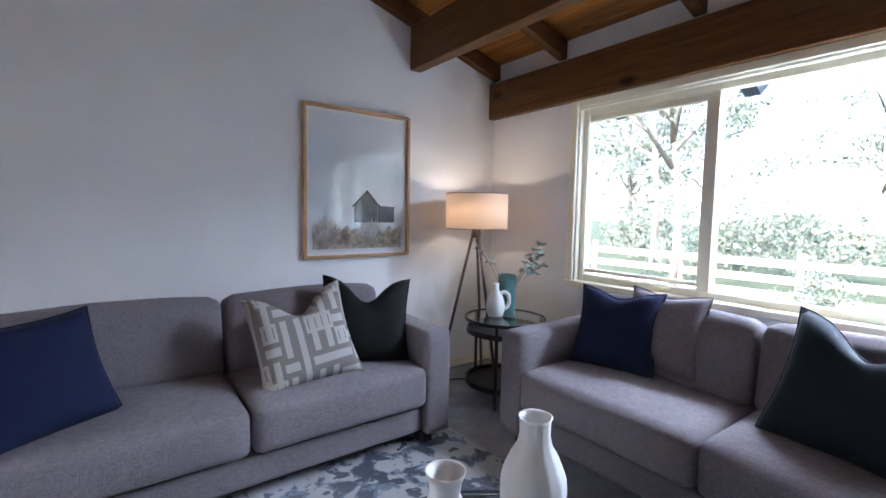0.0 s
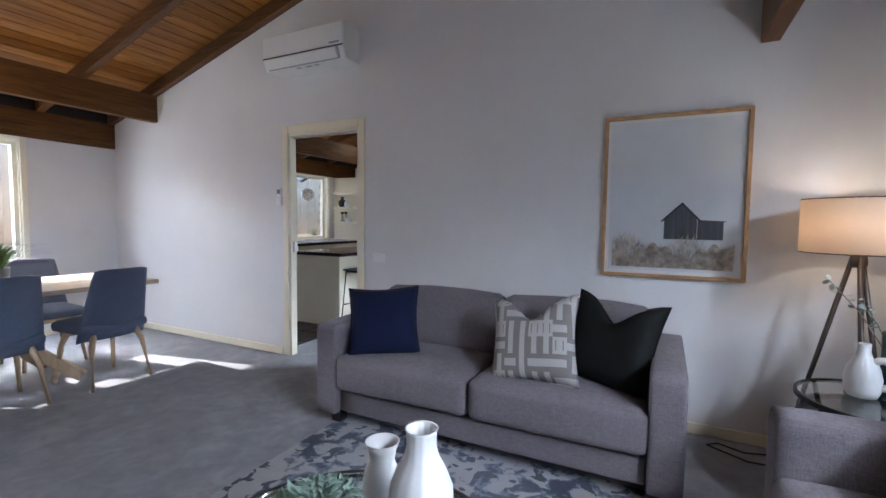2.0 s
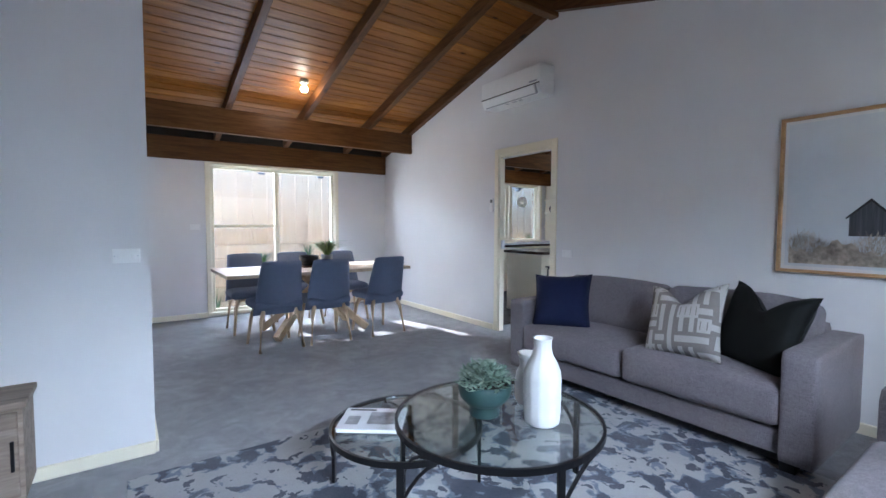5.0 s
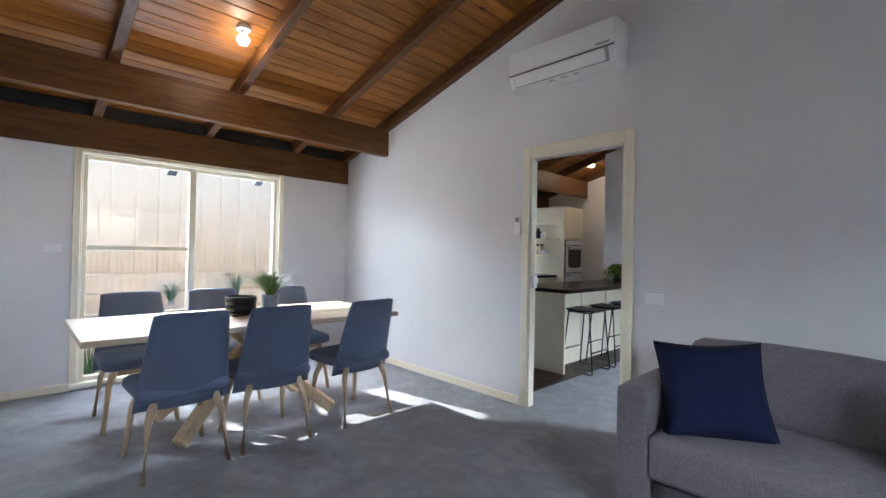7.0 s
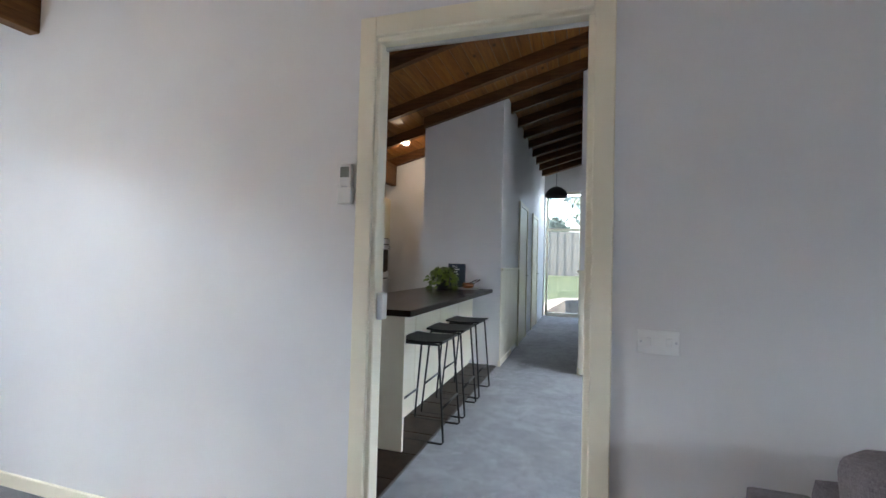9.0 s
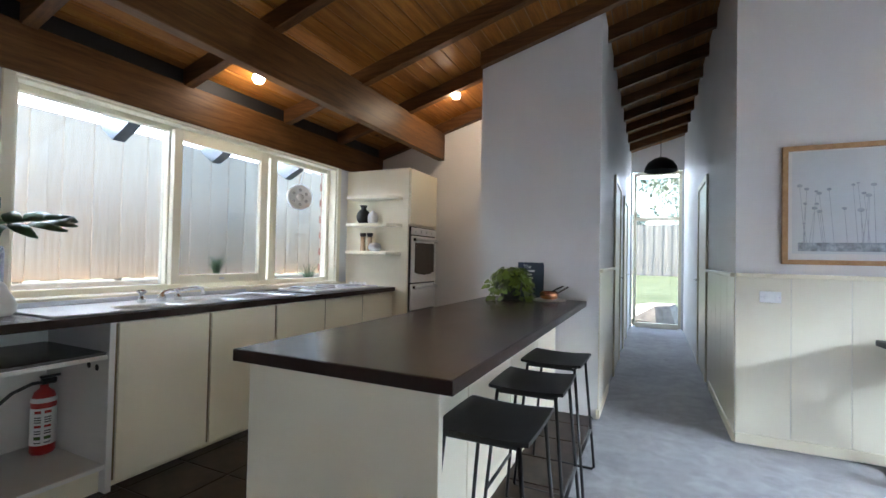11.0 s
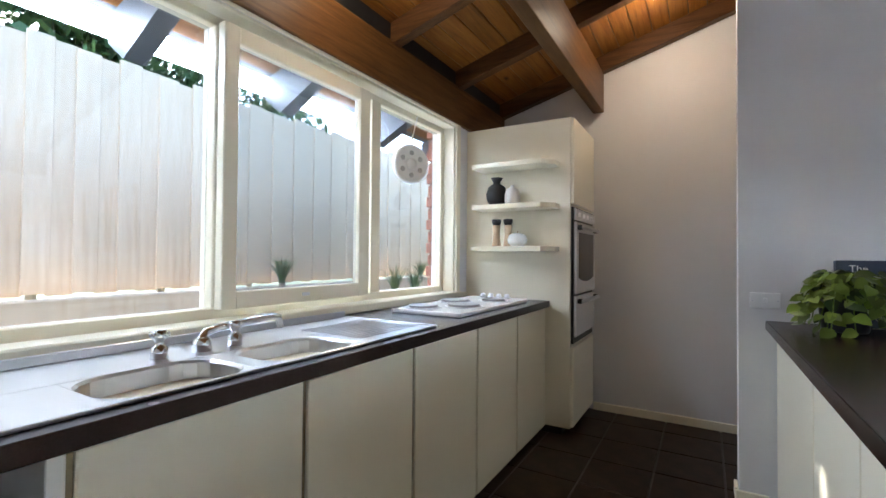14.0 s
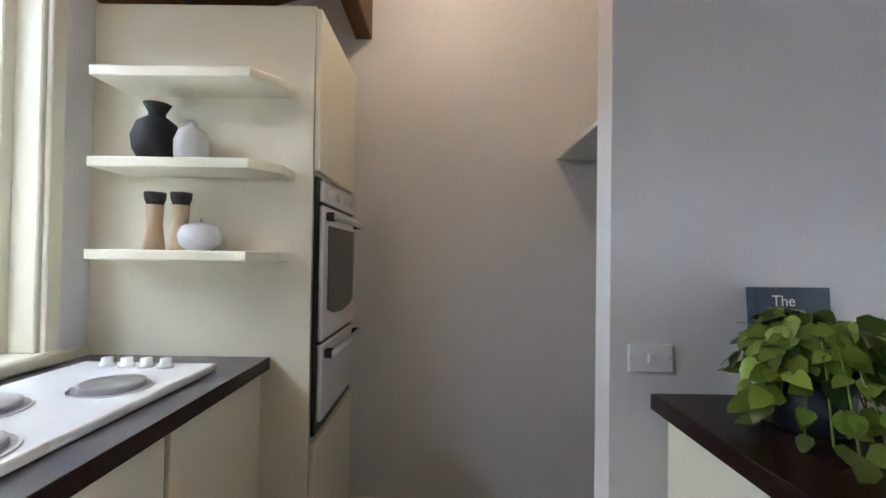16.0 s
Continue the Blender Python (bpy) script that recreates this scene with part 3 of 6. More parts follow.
M_GRASS = grass_material()
M_LEAF_GUM = leaf_material("gum_leaves", (0.14, 0.16, 0.11), (0.3, 0.32, 0.24))
M_LEAF_GREEN = leaf_material("green_leaves", (0.03, 0.075, 0.015), (0.1, 0.19, 0.05))
M_BARK = plain("gum_bark", (0.32, 0.27, 0.22), 0.9, 0, 0.35, 6)
M_FENCE = timber("weathered_palings", (0.6, 0.43, 0.28), (0.7, 0.53, 0.36), (0.78, 0.62, 0.45), (9, 9, 0.6), 0.85, 0.9)
M_BRICK = plain("red_brick", (0.3, 0.11, 0.07), 0.9, 0, 0.35, 25)

bm = B(); box(bm, -900, 900, -900, 900, -0.9, -0.35)
structure("ground", bm, M_GRASS, "grassy garden ground round the house", "ground")

fence = thing("paling_fence", pose(-6.4, 0, 0.72), "tall weathered timber paling fence along the side yard", "fence")
palings = []
for k in range(4):
    bm = B(); box(bm, -0.01, 0.01, -0.072, 0.072, 0.18 + 0.012 * (k % 2), 1.82 + 0.01 * k, 0.003, 1)
    me = bpy.data.meshes.new("paling"); bm.to_mesh(me); bm.free(); me.materials.append(M_FENCE)
    palings.append(me)
y, i = -4.0, 0
while y < 13.0:
    ob = new("paling", palings[(i * 7) % 4]); ob.parent = fence
    ob.matrix_basis = pose(0.016 if i % 2 else 0.0, y, 0.0 if y > 3.1 else -0.2, 0.15 * ((i * 5) % 3 - 1), 0, 0)
    y += 0.131; i += 1
for z in (0.25, 0.9, 1.6):
    bm = B(); box(bm, -0.06, -0.012, -4, 13, z, z + 0.08); part("fence_rail", bm, M_FENCE, fence)
bank = thing("sleeper_retaining_wall", pose(-6.25, 4.5, -0.36), "low retaining wall of weathered timber sleepers below the fence", "retaining wall")
for r in range(5):
    for k in range(6):
        bm = B(); box(bm, -0.04, 0.04, -8.5 + 2.83 * k + 0.01, -8.5 + 2.83 * (k + 1) - 0.01, 0.0 + 0.25 * r + 0.004, 0.25 * (r + 1), 0.012, 1)
        part("sleeper", bm, M_FENCE, bank)
bm = B(); box(bm, -6.6, -6.3, -4, 13, -0.4, 0.72)
structure("garden_bank", bm, M_GRASS, "raised earth bank held by sleepers at the fence", "bank")


def blades(bm, n, h, spread, seed, w=0.012):
    """A clump of long arching strap leaves."""
    rnd = random.Random(seed)
    for _ in range(n):
        a, lean, hh = rnd.uniform(0, 6.28), rnd.uniform(0.15, 1.0) * spread, h * rnd.uniform(0.6, 1.0)
        d, s = Vector((math.cos(a), math.sin(a), 0)), Vector((-math.sin(a), math.cos(a), 0))
        prev = None
        for k in range(6):
            u = k / 5
            c = d * (0.02 + lean * u * u) + Vector((0, 0, hh * (u - 0.28 * u**3)))
            ww = w * (1 - u * 0.85)
            cur = (bm.verts.new(c - s * ww), bm.verts.new(c + s * ww))
            if prev:
                bm.faces.new((prev[0], prev[1], cur[1], cur[0]))
            prev = cur
    return bm


for k, (x, y, z, h) in enumerate(((-6.1, 6.7, 0.89, 0.42), (-5.6, 7.75, 0.75, 0.5), (-5.55, 8.05, 0.75, 0.45), (-6.0, 2.2, 0.5, 0.6), (-5.4, 0.5, -0.35, 0.85), (-5.5, 1.35, -0.35, 0.7), (-6.05, 1.4, 0.5, 0.4), (-6.1, 9.0, 0.89, 0.35))):
    t = thing("strap_leaf_plant", pose(x, y, z), "clump of green strap-leaved plant beside the timber fence", "plant", "strap-leaf clumps")
    bm = blades(B(), 80, h, 0.3, k, 0.006); part("leaves", bm, M_LEAF_GREEN, t)
    bm = B(); lathe(bm, [(0, -0.02), (0.035, -0.02), (0.03, 0.03), (0, 0.04)], 10); part("root_crown", bm, M_BARK, t)


def leaf_cloud(bm, centre, radius, n, size, rnd, flat=1.0):
    for _ in range(n):
        v = Vector((rnd.gauss(0, 1), rnd.gauss(0, 1), rnd.gauss(0, 1) * flat)).normalized() * radius * rnd.uniform(0.25, 1.0) ** 0.5
        c = Vector(centre) + Vector((v.x, v.y, v.z * flat))
        a, b = Vector((rnd.gauss(0, 1), rnd.gauss(0, 1), rnd.gauss(0, 1))).normalized(), Vector((rnd.gauss(0, 1), rnd.gauss(0, 1), rnd.gauss(0, 1) - 0.7)).normalized()
        s = size * rnd.uniform(0.6, 1.4)
        bm.faces.new((bm.verts.new(c), bm.verts.new(c + a * s * 0.3 + b * s * 0.5), bm.verts.new(c + b * s), bm.verts.new(c - a * s * 0.3 + b * s * 0.5)))


def gum_tree(x, y, h, seed, label, crown=1500, leaf=0.13):
    rnd = random.Random(seed)
    t = thing("gum_tree", pose(x, y, -0.4), label, "tree", "gum trees")
    trunk, leaves = B(), B()
    top = Vector((rnd.uniform(-0.6, 0.6), rnd.uniform(-0.6, 0.6), h * 0.75))
    tube(trunk, [Vector((0, 0, 0)), top * 0.3 + Vector((0.1, -0.1, 0)), top * 0.65, top], h * 0.013, 8, taper=h * 0.005)
    for k in range(9):
        base = top * rnd.uniform(0.38, 0.98)
        a = rnd.uniform(0, 6.28)
        out = base + Vector((math.cos(a), math.sin(a), rnd.uniform(0.3, 0.9))) * h * rnd.uniform(0.14, 0.27)
        mid = (base + out) / 2 + Vector((0, 0, h * 0.03))
        tube(trunk, [base, mid, out], h * 0.008, 6, taper=h * 0.003)
        for _ in range(4):
            c = out + Vector((rnd.gauss(0, 1), rnd.gauss(0, 1), rnd.gauss(0, 0.7))) * h * 0.06
            leaf_cloud(leaves, c, h * rnd.uniform(0.05, 0.1), crown // 36, leaf, rnd, 0.8)
    part("trunk", trunk, M_BARK, t, smooth=True)
    part("crown", leaves, M_LEAF_GUM, t, kind="stuff")


gum_tree(9.5, 4.6, 7.0, 3, "slender gum tree with pale bark beyond the living room window")
gum_tree(13.5, 7.2, 9.0, 5, "slender gum tree with pale bark beyond the living room window", 2600, 0.15)
gum_tree(11.5, 0.2, 10.5, 8, "tall gum tree with hanging leaves beyond the living room window", 2200, 0.14)
gum_tree(17.0, -1.5, 11.0, 9, "tall gum tree with hanging leaves beyond the living room window", 3000, 0.18)
for x_, y_, h_, s_ in ((21, 8.5, 8, 12), (22, 13.0, 8, 13), (19, 11.0, 7, 17), (24, 1.0, 9, 15), (28, 4.5, 9, 11)):
    gum_tree(x_, y_, h_, s_, "gum tree in the far row beyond the front garden", 2400, 0.2)
hedge = thing("hedge", pose(-7.5, 6.3, -0.4), "dense leafy hedge rising behind the paling fence", "hedge")
bm = B()
rnd = random.Random(41)
for k in range(210):
    leaf_cloud(bm, (rnd.gauss(0, 0.25), rnd.uniform(-3.3, 1.6), rnd.uniform(1.9, 5.0)), rnd.uniform(0.3, 0.5), 190, 0.11, rnd)
part("crown", bm, M_LEAF_GREEN, hedge, kind="stuff")
for yy in (-3.0, -2.0, -1.0, 0.0, 1.0):
    part("stem", tube(B(), [(0, yy, 0), (0.05, yy + 0.1, 2.4)], 0.04, 6), M_BARK, hedge)
gum_tree(-3.4, 24.0, 8.0, 21, "leafy tree beyond the hallway window", 4800, 0.2)
gum_tree(0.6, 25.0, 8.0, 22, "leafy tree beyond the hallway window", 4800, 0.2)


def bush(x, y, z, r, seed, label):
    t = thing("bush", pose(x, y, z), label, "bush")
    rnd = random.Random(seed)
    bm = B()
    for _ in range(12):
        leaf_cloud(bm, (rnd.gauss(0, r * 0.4), rnd.gauss(0, r * 0.4), r * 0.75 + rnd.gauss(0, r * 0.28)), r * 0.45, 170, r * 0.1, rnd)
    part("crown", bm, M_LEAF_GUM, t, kind="stuff")
    bm = B(); tube(bm, [(0, 0, 0), (0.02, 0, r * 0.7)], r * 0.05, 6); part("stem", bm, M_BARK, t)


bm = B(); prism(bm, [(13.3, -0.4), (21.0, -0.4), (21.0, 0.72), (19.8, 0.72), (17.0, 0.3), (14.9, -0.2)], -7, 5, "x")
structure("garden_slope", bm, M_GRASS, "grassy slope that rises to the back fence", "bank")
back = thing("paling_fence", pose(-1.2, 20.2, 0.71), "grey weathered paling fence across the back garden", "fence")
M_FENCE_GREY = timber("grey_palings", (0.16, 0.14, 0.12), (0.22, 0.2, 0.17), (0.28, 0.26, 0.22), (9, 9, 0.6), 0.85)
bm = B(); box(bm, -0.01, 0.01, -0.072, 0.072, 0.0, 1.8, 0.003, 1)
grey_paling = bpy.data.meshes.new("grey_paling"); bm.to_mesh(grey_paling); bm.free(); grey_paling.materials.append(M_FENCE_GREY)
for k in range(46):
    ob = new("paling", grey_paling); ob.parent = back
    ob.matrix_basis = pose(-3.4 + 0.148 * k, 0.014 * (k % 2), 0, 0, 0, 90)
for z in (0.3, 1.4):
    bm = B(); box(bm, -3.5, 3.4, 0.03, 0.07, z, z + 0.08); part("fence_rail", bm, M_FENCE_GREY, back)


bush(8.6, 2.0, -0.35, 0.6, 31, "rounded green bush in the garden beyond the window")
for x_, y_, r_, s_ in ((14.5, 3.2, 1.3, 51), (16.0, 6.4, 1.5, 52), (17.5, 9.0, 1.6, 53), (19.5, 6.0, 1.5, 54), (18.0, 1.4, 1.4, 55), (20.0, 12.0, 1.7, 56)):
    bush(x_, y_, -0.35, r_, s_, "dense green shrub beyond the rail fence")
bush(11.0, 5.2, -0.35, 0.8, 32, "rounded green bush in the garden beyond the window")
# paddock rail fence and far hills in the east
rail = thing("rail_fence", pose(9.6, 2.5, -0.36), "pale timber rail fence across the front garden", "fence")
for k in range(9):
    bm = B(); box(bm, -0.05, 0.05, -8 + 2 * k - 0.05, -8 + 2 * k + 0.05, 0, 1.05, 0.01, 1); part("post", bm, M_FENCE, rail)
for z in (0.22, 0.5, 0.78):
    bm = B(); box(bm, -0.075, -0.05, -8.1, 8.1, z, z + 0.14, 0.006, 1); part("rail", bm, M_FENCE, rail)
bm = B()
N = 60
hill = [(-260 + 520 * k / N, 7 + 5 * math.sin(k * 0.31) + 3 * math.sin(k * 0.83 + 1)) for k in range(N + 1)]
prism(bm, [(-260, -1)] + [(260, -1)] + hill[::-1], 150, 170, "x")
structure("far_hills", bm, plain("hazy_bush", (0.3, 0.33, 0.33), 0.95, 0, 0.25, 0.4), "far wooded hills beyond the garden", "hills")
house = thing("neighbour_house", pose(44, 2, -1.9), "neighbouring house with a pale roof beyond the garden", "house")
bm = B(); box(bm, -4, 4, -7, 7, 0, 2.3); part("wall", bm, M_FENCE, house)
bm = B(); prism(bm, [(-4.6, 2.3), (4.6, 2.3), (0, 3.7)], -7.5, 7.5); part("roof", bm, plain("pale_roof", (0.5, 0.5, 0.52), 0.6), house)
for yy in (-4.0, 0.0, 4.0):
    bm = B(); box(bm, -4.06, -3.98, yy - 0.8, yy + 0.8, 0.9, 1.9); part("window", bm, M_STEEL, house)
# brick return of the outer wall beside the kitchen window
brick_pier = thing("brick_pier", pose(XW - 0.17, 6.83, -0.35), "red brick outer wall face beside the kitchen window", "brick wall", kind="structure")
mesh_brick = bpy.data.meshes.new("brick")
bm = B(); box(bm, -0.11, 0.0, 0.0, 0.23, 0.0, 0.076, 0.004, 1); bm.to_mesh(mesh_brick); bm.free(); mesh_brick.materials.append(M_BRICK)
for r in range(29):
    ob = new("brick", mesh_brick); ob.parent = brick_pier; ob.matrix_basis = pose(0.0 - 0.004 * (r % 2), -0.10 + (0.03 if r % 2 else 0), 0.086 * r)
bm = B(); box(bm, -0.10, 0.0, -0.06, 0.15, 0, 2.5); part("mortar", bm, M_GROUT, brick_pier)
bm = B(); lathe(bm, [(0, 0), (0.6, 0), (0.7, 0.3), (0.45, 0.58), (0, 0.64)], 9)
for v in bm.verts:
    v.co *= 1 + 0.25 * noise.noise(v.co * 2.3)
rock = thing("garden_rock", pose(-1.3, 14.1, -0.37), "large rough grey-brown rock on the grass outside the hallway", "rock")
part("stone", bm, M_BARK, rock)


# ---- soft shapes ----
def softbox(bm, x0, x1, y0, y1, z0, z1, r=0.04, puff=0.0, n=8, wob=0.0, seed=0):
    """A rounded, slightly swollen upholstered block."""
    c = Vector(((x0 + x1) / 2, (y0 + y1) / 2, (z0 + z1) / 2))
    h = Vector(((x1 - x0) / 2, (y1 - y0) / 2, (z1 - z0) / 2))
    geom = bmesh.ops.create_cube(bm, size=2.0)
    verts = geom["verts"]
    edges = list({e for v in verts for e in v.link_edges})
    bmesh.ops.subdivide_edges(bm, edges=edges, cuts=n, use_grid_fill=True)
    for v in list(bm.verts):
        u = Vector([math.copysign(abs(k) ** 0.7, k) for k in v.co])
        p = Vector((u.x * h.x, u.y * h.y, u.z * h.z))
        q = Vector([max(-(h[i] - r), min(h[i] - r, p[i])) for i in range(3)])
        d = p - q
        if d.length > 1e-6:
            p = q + d.normalized() * r
        swell = puff * (1 - u.x**2) * (1 - u.y**2)
        p.z += swell * (1 if u.z > 0 else -0.2) * abs(u.z)
        p.y += puff * 0.5 * (1 - u.x**2) * (1 - u.z**2) * (1 if u.y > 0 else -1) * abs(u.y) ** 3
        if wob:
            p += Vector((0, 0, 1)) * wob * noise.noise((p + c) * 4.0 + Vector((seed, 0, 0)))
        v.co = p + c
    return bm


M_SOFA = fabric("sofa_linen", (0.05, 0.043, 0.047), (0.25, 0.222, 0.233), 240, 0.92, 0.12, 0.6)
M_CHAIR = fabric("chair_wool", (0.08, 0.1, 0.155), (0.165, 0.2, 0.29), 500, 0.92, 0.12)
M_NAVY = fabric("navy_linen", (0.004, 0.0065, 0.022), (0.01, 0.015, 0.05), 500, 0.9, 0.0)
M_TEALV = fabric("dark_teal_velvet", (0.004, 0.008, 0.012), (0.012, 0.021, 0.03), 300, 0.75, 0.03, 0.15, 0.5)
M_MOSS = fabric("black_green_velvet", (0.002, 0.0024, 0.002), (0.006, 0.0066, 0.0055), 300, 0.75, 0.0, 0.15, 0.5)
M_LINEN = fabric("natural_linen", (0.5, 0.47, 0.43), (0.66, 0.63, 0.58), 420, 0.92, 0.2)


def maze_fabric():
    """Pale stepped key lines on taupe linen."""
    m, nt, b = principled("key_pattern_linen", (0.3, 0.27, 0.24), 0.92)
    sep = nt.nodes.new("ShaderNodeSeparateXYZ")
    nt.links.new(coords(nt, (15.5, 15.5, 11.5)), sep.inputs[0])
    x, z = sep.outputs["X"], sep.outputs["Z"]
    cx, cz = maths(nt, "FLOOR", x), maths(nt, "FLOOR", z)
    fx, fz = maths(nt, "ABSOLUTE", maths(nt, "SUBTRACT", maths(nt, "FRACT", x), 0.5)), maths(nt, "ABSOLUTE", maths(nt, "SUBTRACT", maths(nt, "FRACT", z), 0.5))
    w = nt.nodes.new("ShaderNodeTexWhiteNoise")
    w.noise_dimensions = "2D"
    cv = nt.nodes.new("ShaderNodeCombineXYZ")
    nt.links.new(cx, cv.inputs[0]), nt.links.new(cz, cv.inputs[1])
    nt.links.new(cv.outputs[0], w.inputs["Vector"])
    pick = maths(nt, "GREATER_THAN", w.outputs["Value"], 0.35)
    band_x = maths(nt, "LESS_THAN", fx, 0.22)
    band_z = maths(nt, "LESS_THAN", fz, 0.22)
    fold = maths(nt, "GREATER_THAN", maths(nt, "MAXIMUM", fx, fz), 0.3)
    a = maths(nt, "MULTIPLY", band_x, pick)
    c = maths(nt, "MULTIPLY", band_z, maths(nt, "SUBTRACT", 1.0, pick))
    line = maths(nt, "MAXIMUM", maths(nt, "ADD", a, c), maths(nt, "MULTIPLY", fold, maths(nt, "GREATER_THAN", w.outputs["Value"], 0.72)))
    grain = noise_node(nt, coords(nt), 380, 2)
    col = mixed(nt, line, (0.16, 0.14, 0.125), (0.4, 0.375, 0.345))
    col = mixed(nt, 0.15, col, ramp(nt, grain, [(0.3, (0.12, 0.1, 0.09)), (0.7, (0.6, 0.58, 0.55))]))
    nt.links.new(col, b.inputs["Base Color"])
    bump(nt, b, maths(nt, "ADD", grain, line), 0.3, 0.002)
    return m


M_MAZE = maze_fabric()


# ---- living room ----
def sofa(m, label, W=2.07, D=0.86):
    t = thing("sofa", m, label, "sofa", "pair of sofas")
    h = W / 2
    a = 0.155
    part("base", softbox(B(), -h + a, h - a, 0.045, D - 0.06, 0.075, 0.215, 0.02), M_SOFA, t, smooth=True)
    for s in (-1, 1):
        x0, x1 = sorted((s * h, s * (h - a)))
        part("arm", softbox(B(), x0, x1, 0.01, D - 0.03, 0.06, 0.62, 0.02, 0.003), M_SOFA, t, smooth=True)
        c0, c1 = sorted((0.004 * s, s * (h - a + 0.006)))
        part("seat_cushion", softbox(B(), c0, c1, 0.0, D - 0.22, 0.222, 0.432, 0.042, 0.024, 14, 0.01, s), M_SOFA, t, smooth=True)
        bm = softbox(B(), c0, c1, -0.1, 0.1, -0.2, 0.2, 0.06, 0.02, 10, 0.008, 3 * s)
        part("back_cushion", bm, M_SOFA, t, smooth=True, m=pose(0, D - 0.24, 0.595, -12, 0, 0))
        for y in (0.09, D - 0.1):
            bm = B(); box(bm, s * (h - 0.12) - 0.035, s * (h - 0.12) + 0.035, y - 0.035, y + 0.035, 0.0, 0.078, 0.004, 1)
            part("foot", bm, M_BLACK_MATT, t, "black square foot")
    part("backrest", softbox(B(), -h + a, h - a, D - 0.15, D, 0.08, 0.66, 0.03), M_SOFA, t, smooth=True)
    return t


sofa(pose(0.708, 1.955, 0.012), "two-seater sofa in mauve-grey linen against the white wall", 2.04)
sofa(pose(1.965, 0.805, 0.0, 0, 0, -90), "two-seater sofa in mauve-grey linen under the window")


def scatter_cushion(x, y, z, w, rx, ry, rz, mat, label, chop=0.0, thick=0.16, seed=0):
    bm = pillow(B(), w, w, thick, 16, 0.1, chop, seed)
    t = thing("scatter_cushion", pose(x, y, z, rx, ry, rz), label, "cushion")
    part("cover", bm, mat, t, smooth=True)
    pts = []
    n = 10
    for k in range(4 * n):
        s, u = k // n, 2 * (k % n) / n - 1
        a, c = [(u, -1), (1, u), (-u, 1), (-1, -u)][s]
        px, pz = a * w / 2 * (1 - 0.1 * (1 - c * c)), c * w / 2 * (1 - 0.1 * (1 - a * a))
        if chop:
            pz -= chop * max(0, c) ** 2 * math.exp(-(a / 0.42) ** 2)
        pts.append((px, 0, pz))
    part("piping", tube(B(), pts, 0.004, 6, True), mat, t, smooth=True)
    return t


scatter_cushion(0.035, 2.2, 0.635, 0.455, -26, -3, 28, M_NAVY, "plain navy linen scatter cushion on the sofa", 0.0, 0.15, 1)
scatter_cushion(1.0, 2.19, 0.645, 0.48, -24, -8, -3, M_MAZE, "taupe scatter cushion with a pale key pattern", 0.12, 0.17, 2)
scatter_cushion(1.38, 2.29, 0.655, 0.49, -20, 4, -22, M_MOSS, "black-green velvet scatter cushion with a dented top", 0.13, 0.18, 3)
scatter_cushion(2.43, 1.43, 0.645, 0.45, -18, 0, -80, M_NAVY, "navy linen scatter cushion on the window sofa", 0.04, 0.16, 4)
scatter_cushion(2.52, 1.22, 0.67, 0.42, -14, 0, -94, M_SOFA, "mauve-grey scatter cushion behind a navy one", 0.02, 0.14, 5)
scatter_cushion(2.32, 0.43, 0.645, 0.52, -22, 5, -100, M_TEALV, "dark teal velvet scatter cushion with a dented top", 0.12, 0.2, 6)

# rug
bm = B(); box(bm, -0.2, 1.82, -0.66, 2.12, 0.002, 0.014, 0.004, 1)
tagged(part("rug", bm, M_RUG), "blotchy navy, grey and cream abstract rug under the coffee tables", "rug")


def disc(bm, r, z0, z1, segs=56, cx=0, cy=0, bev=0.0):
    return lathe(bm, [(0, z0), (r - bev, z0), (r, z0 + bev), (r, z1 - bev), (r - bev, z1), (0, z1)], segs, Matrix.Translation((cx, cy, 0)))


def ring(bm, r0, r1, z0, z1, segs=56):
    return lathe(bm, [(r0, z0), (r1, z0), (r1, z1), (r0, z1), (r0, z0)], segs)


def coffee_table(x, y, r, h, turn, label):
    t = thing("coffee_table", pose(x, y, 0.014, 0, 0, turn), label, "coffee table", "nesting coffee tables")
    part("tabletop", disc(B(), r - 0.014, h - 0.012, h - 0.002, 64), M_TINT, t, "clear tempered glass top").visible_shadow = False
    part("rim", ring(B(), r - 0.013, r, h - 0.026, h, 64), M_BLACK, t)
    for k in range(4):
        a = radians(90 * k + 45)
        c, s = math.cos(a), math.sin(a)
        bm = B(); box(bm, r - 0.02, r - 0.006, -0.016, 0.016, 0.0, h - 0.026, 0.002, 1)
        part("leg", bm, M_BLACK, t, m=pose(0, 0, 0, 0, 0, 90 * k + 45))
        bm = B()
        tube(bm, [((r - 0.013) * math.cos(q), (r - 0.013) * math.sin(q), h - 0.03 - 0.15 * (1 - u) ** 2) for q, u in zip([0.42 * w for w in (0, 0.25, 0.5, 0.75, 1)], (0, 0.25, 0.5, 0.75, 1))], 0.008, 8)
        part("brace", bm, M_BLACK, t, m=pose(0, 0, 0, 0, 0, 90 * k + 45))
    return t


coffee_table(0.91, 0.71, 0.462, 0.375, 33, "round glass coffee table with a black steel frame")
coffee_table(0.58, 0.43, 0.36, 0.285, 100, "lower round glass coffee table nested under the larger one")

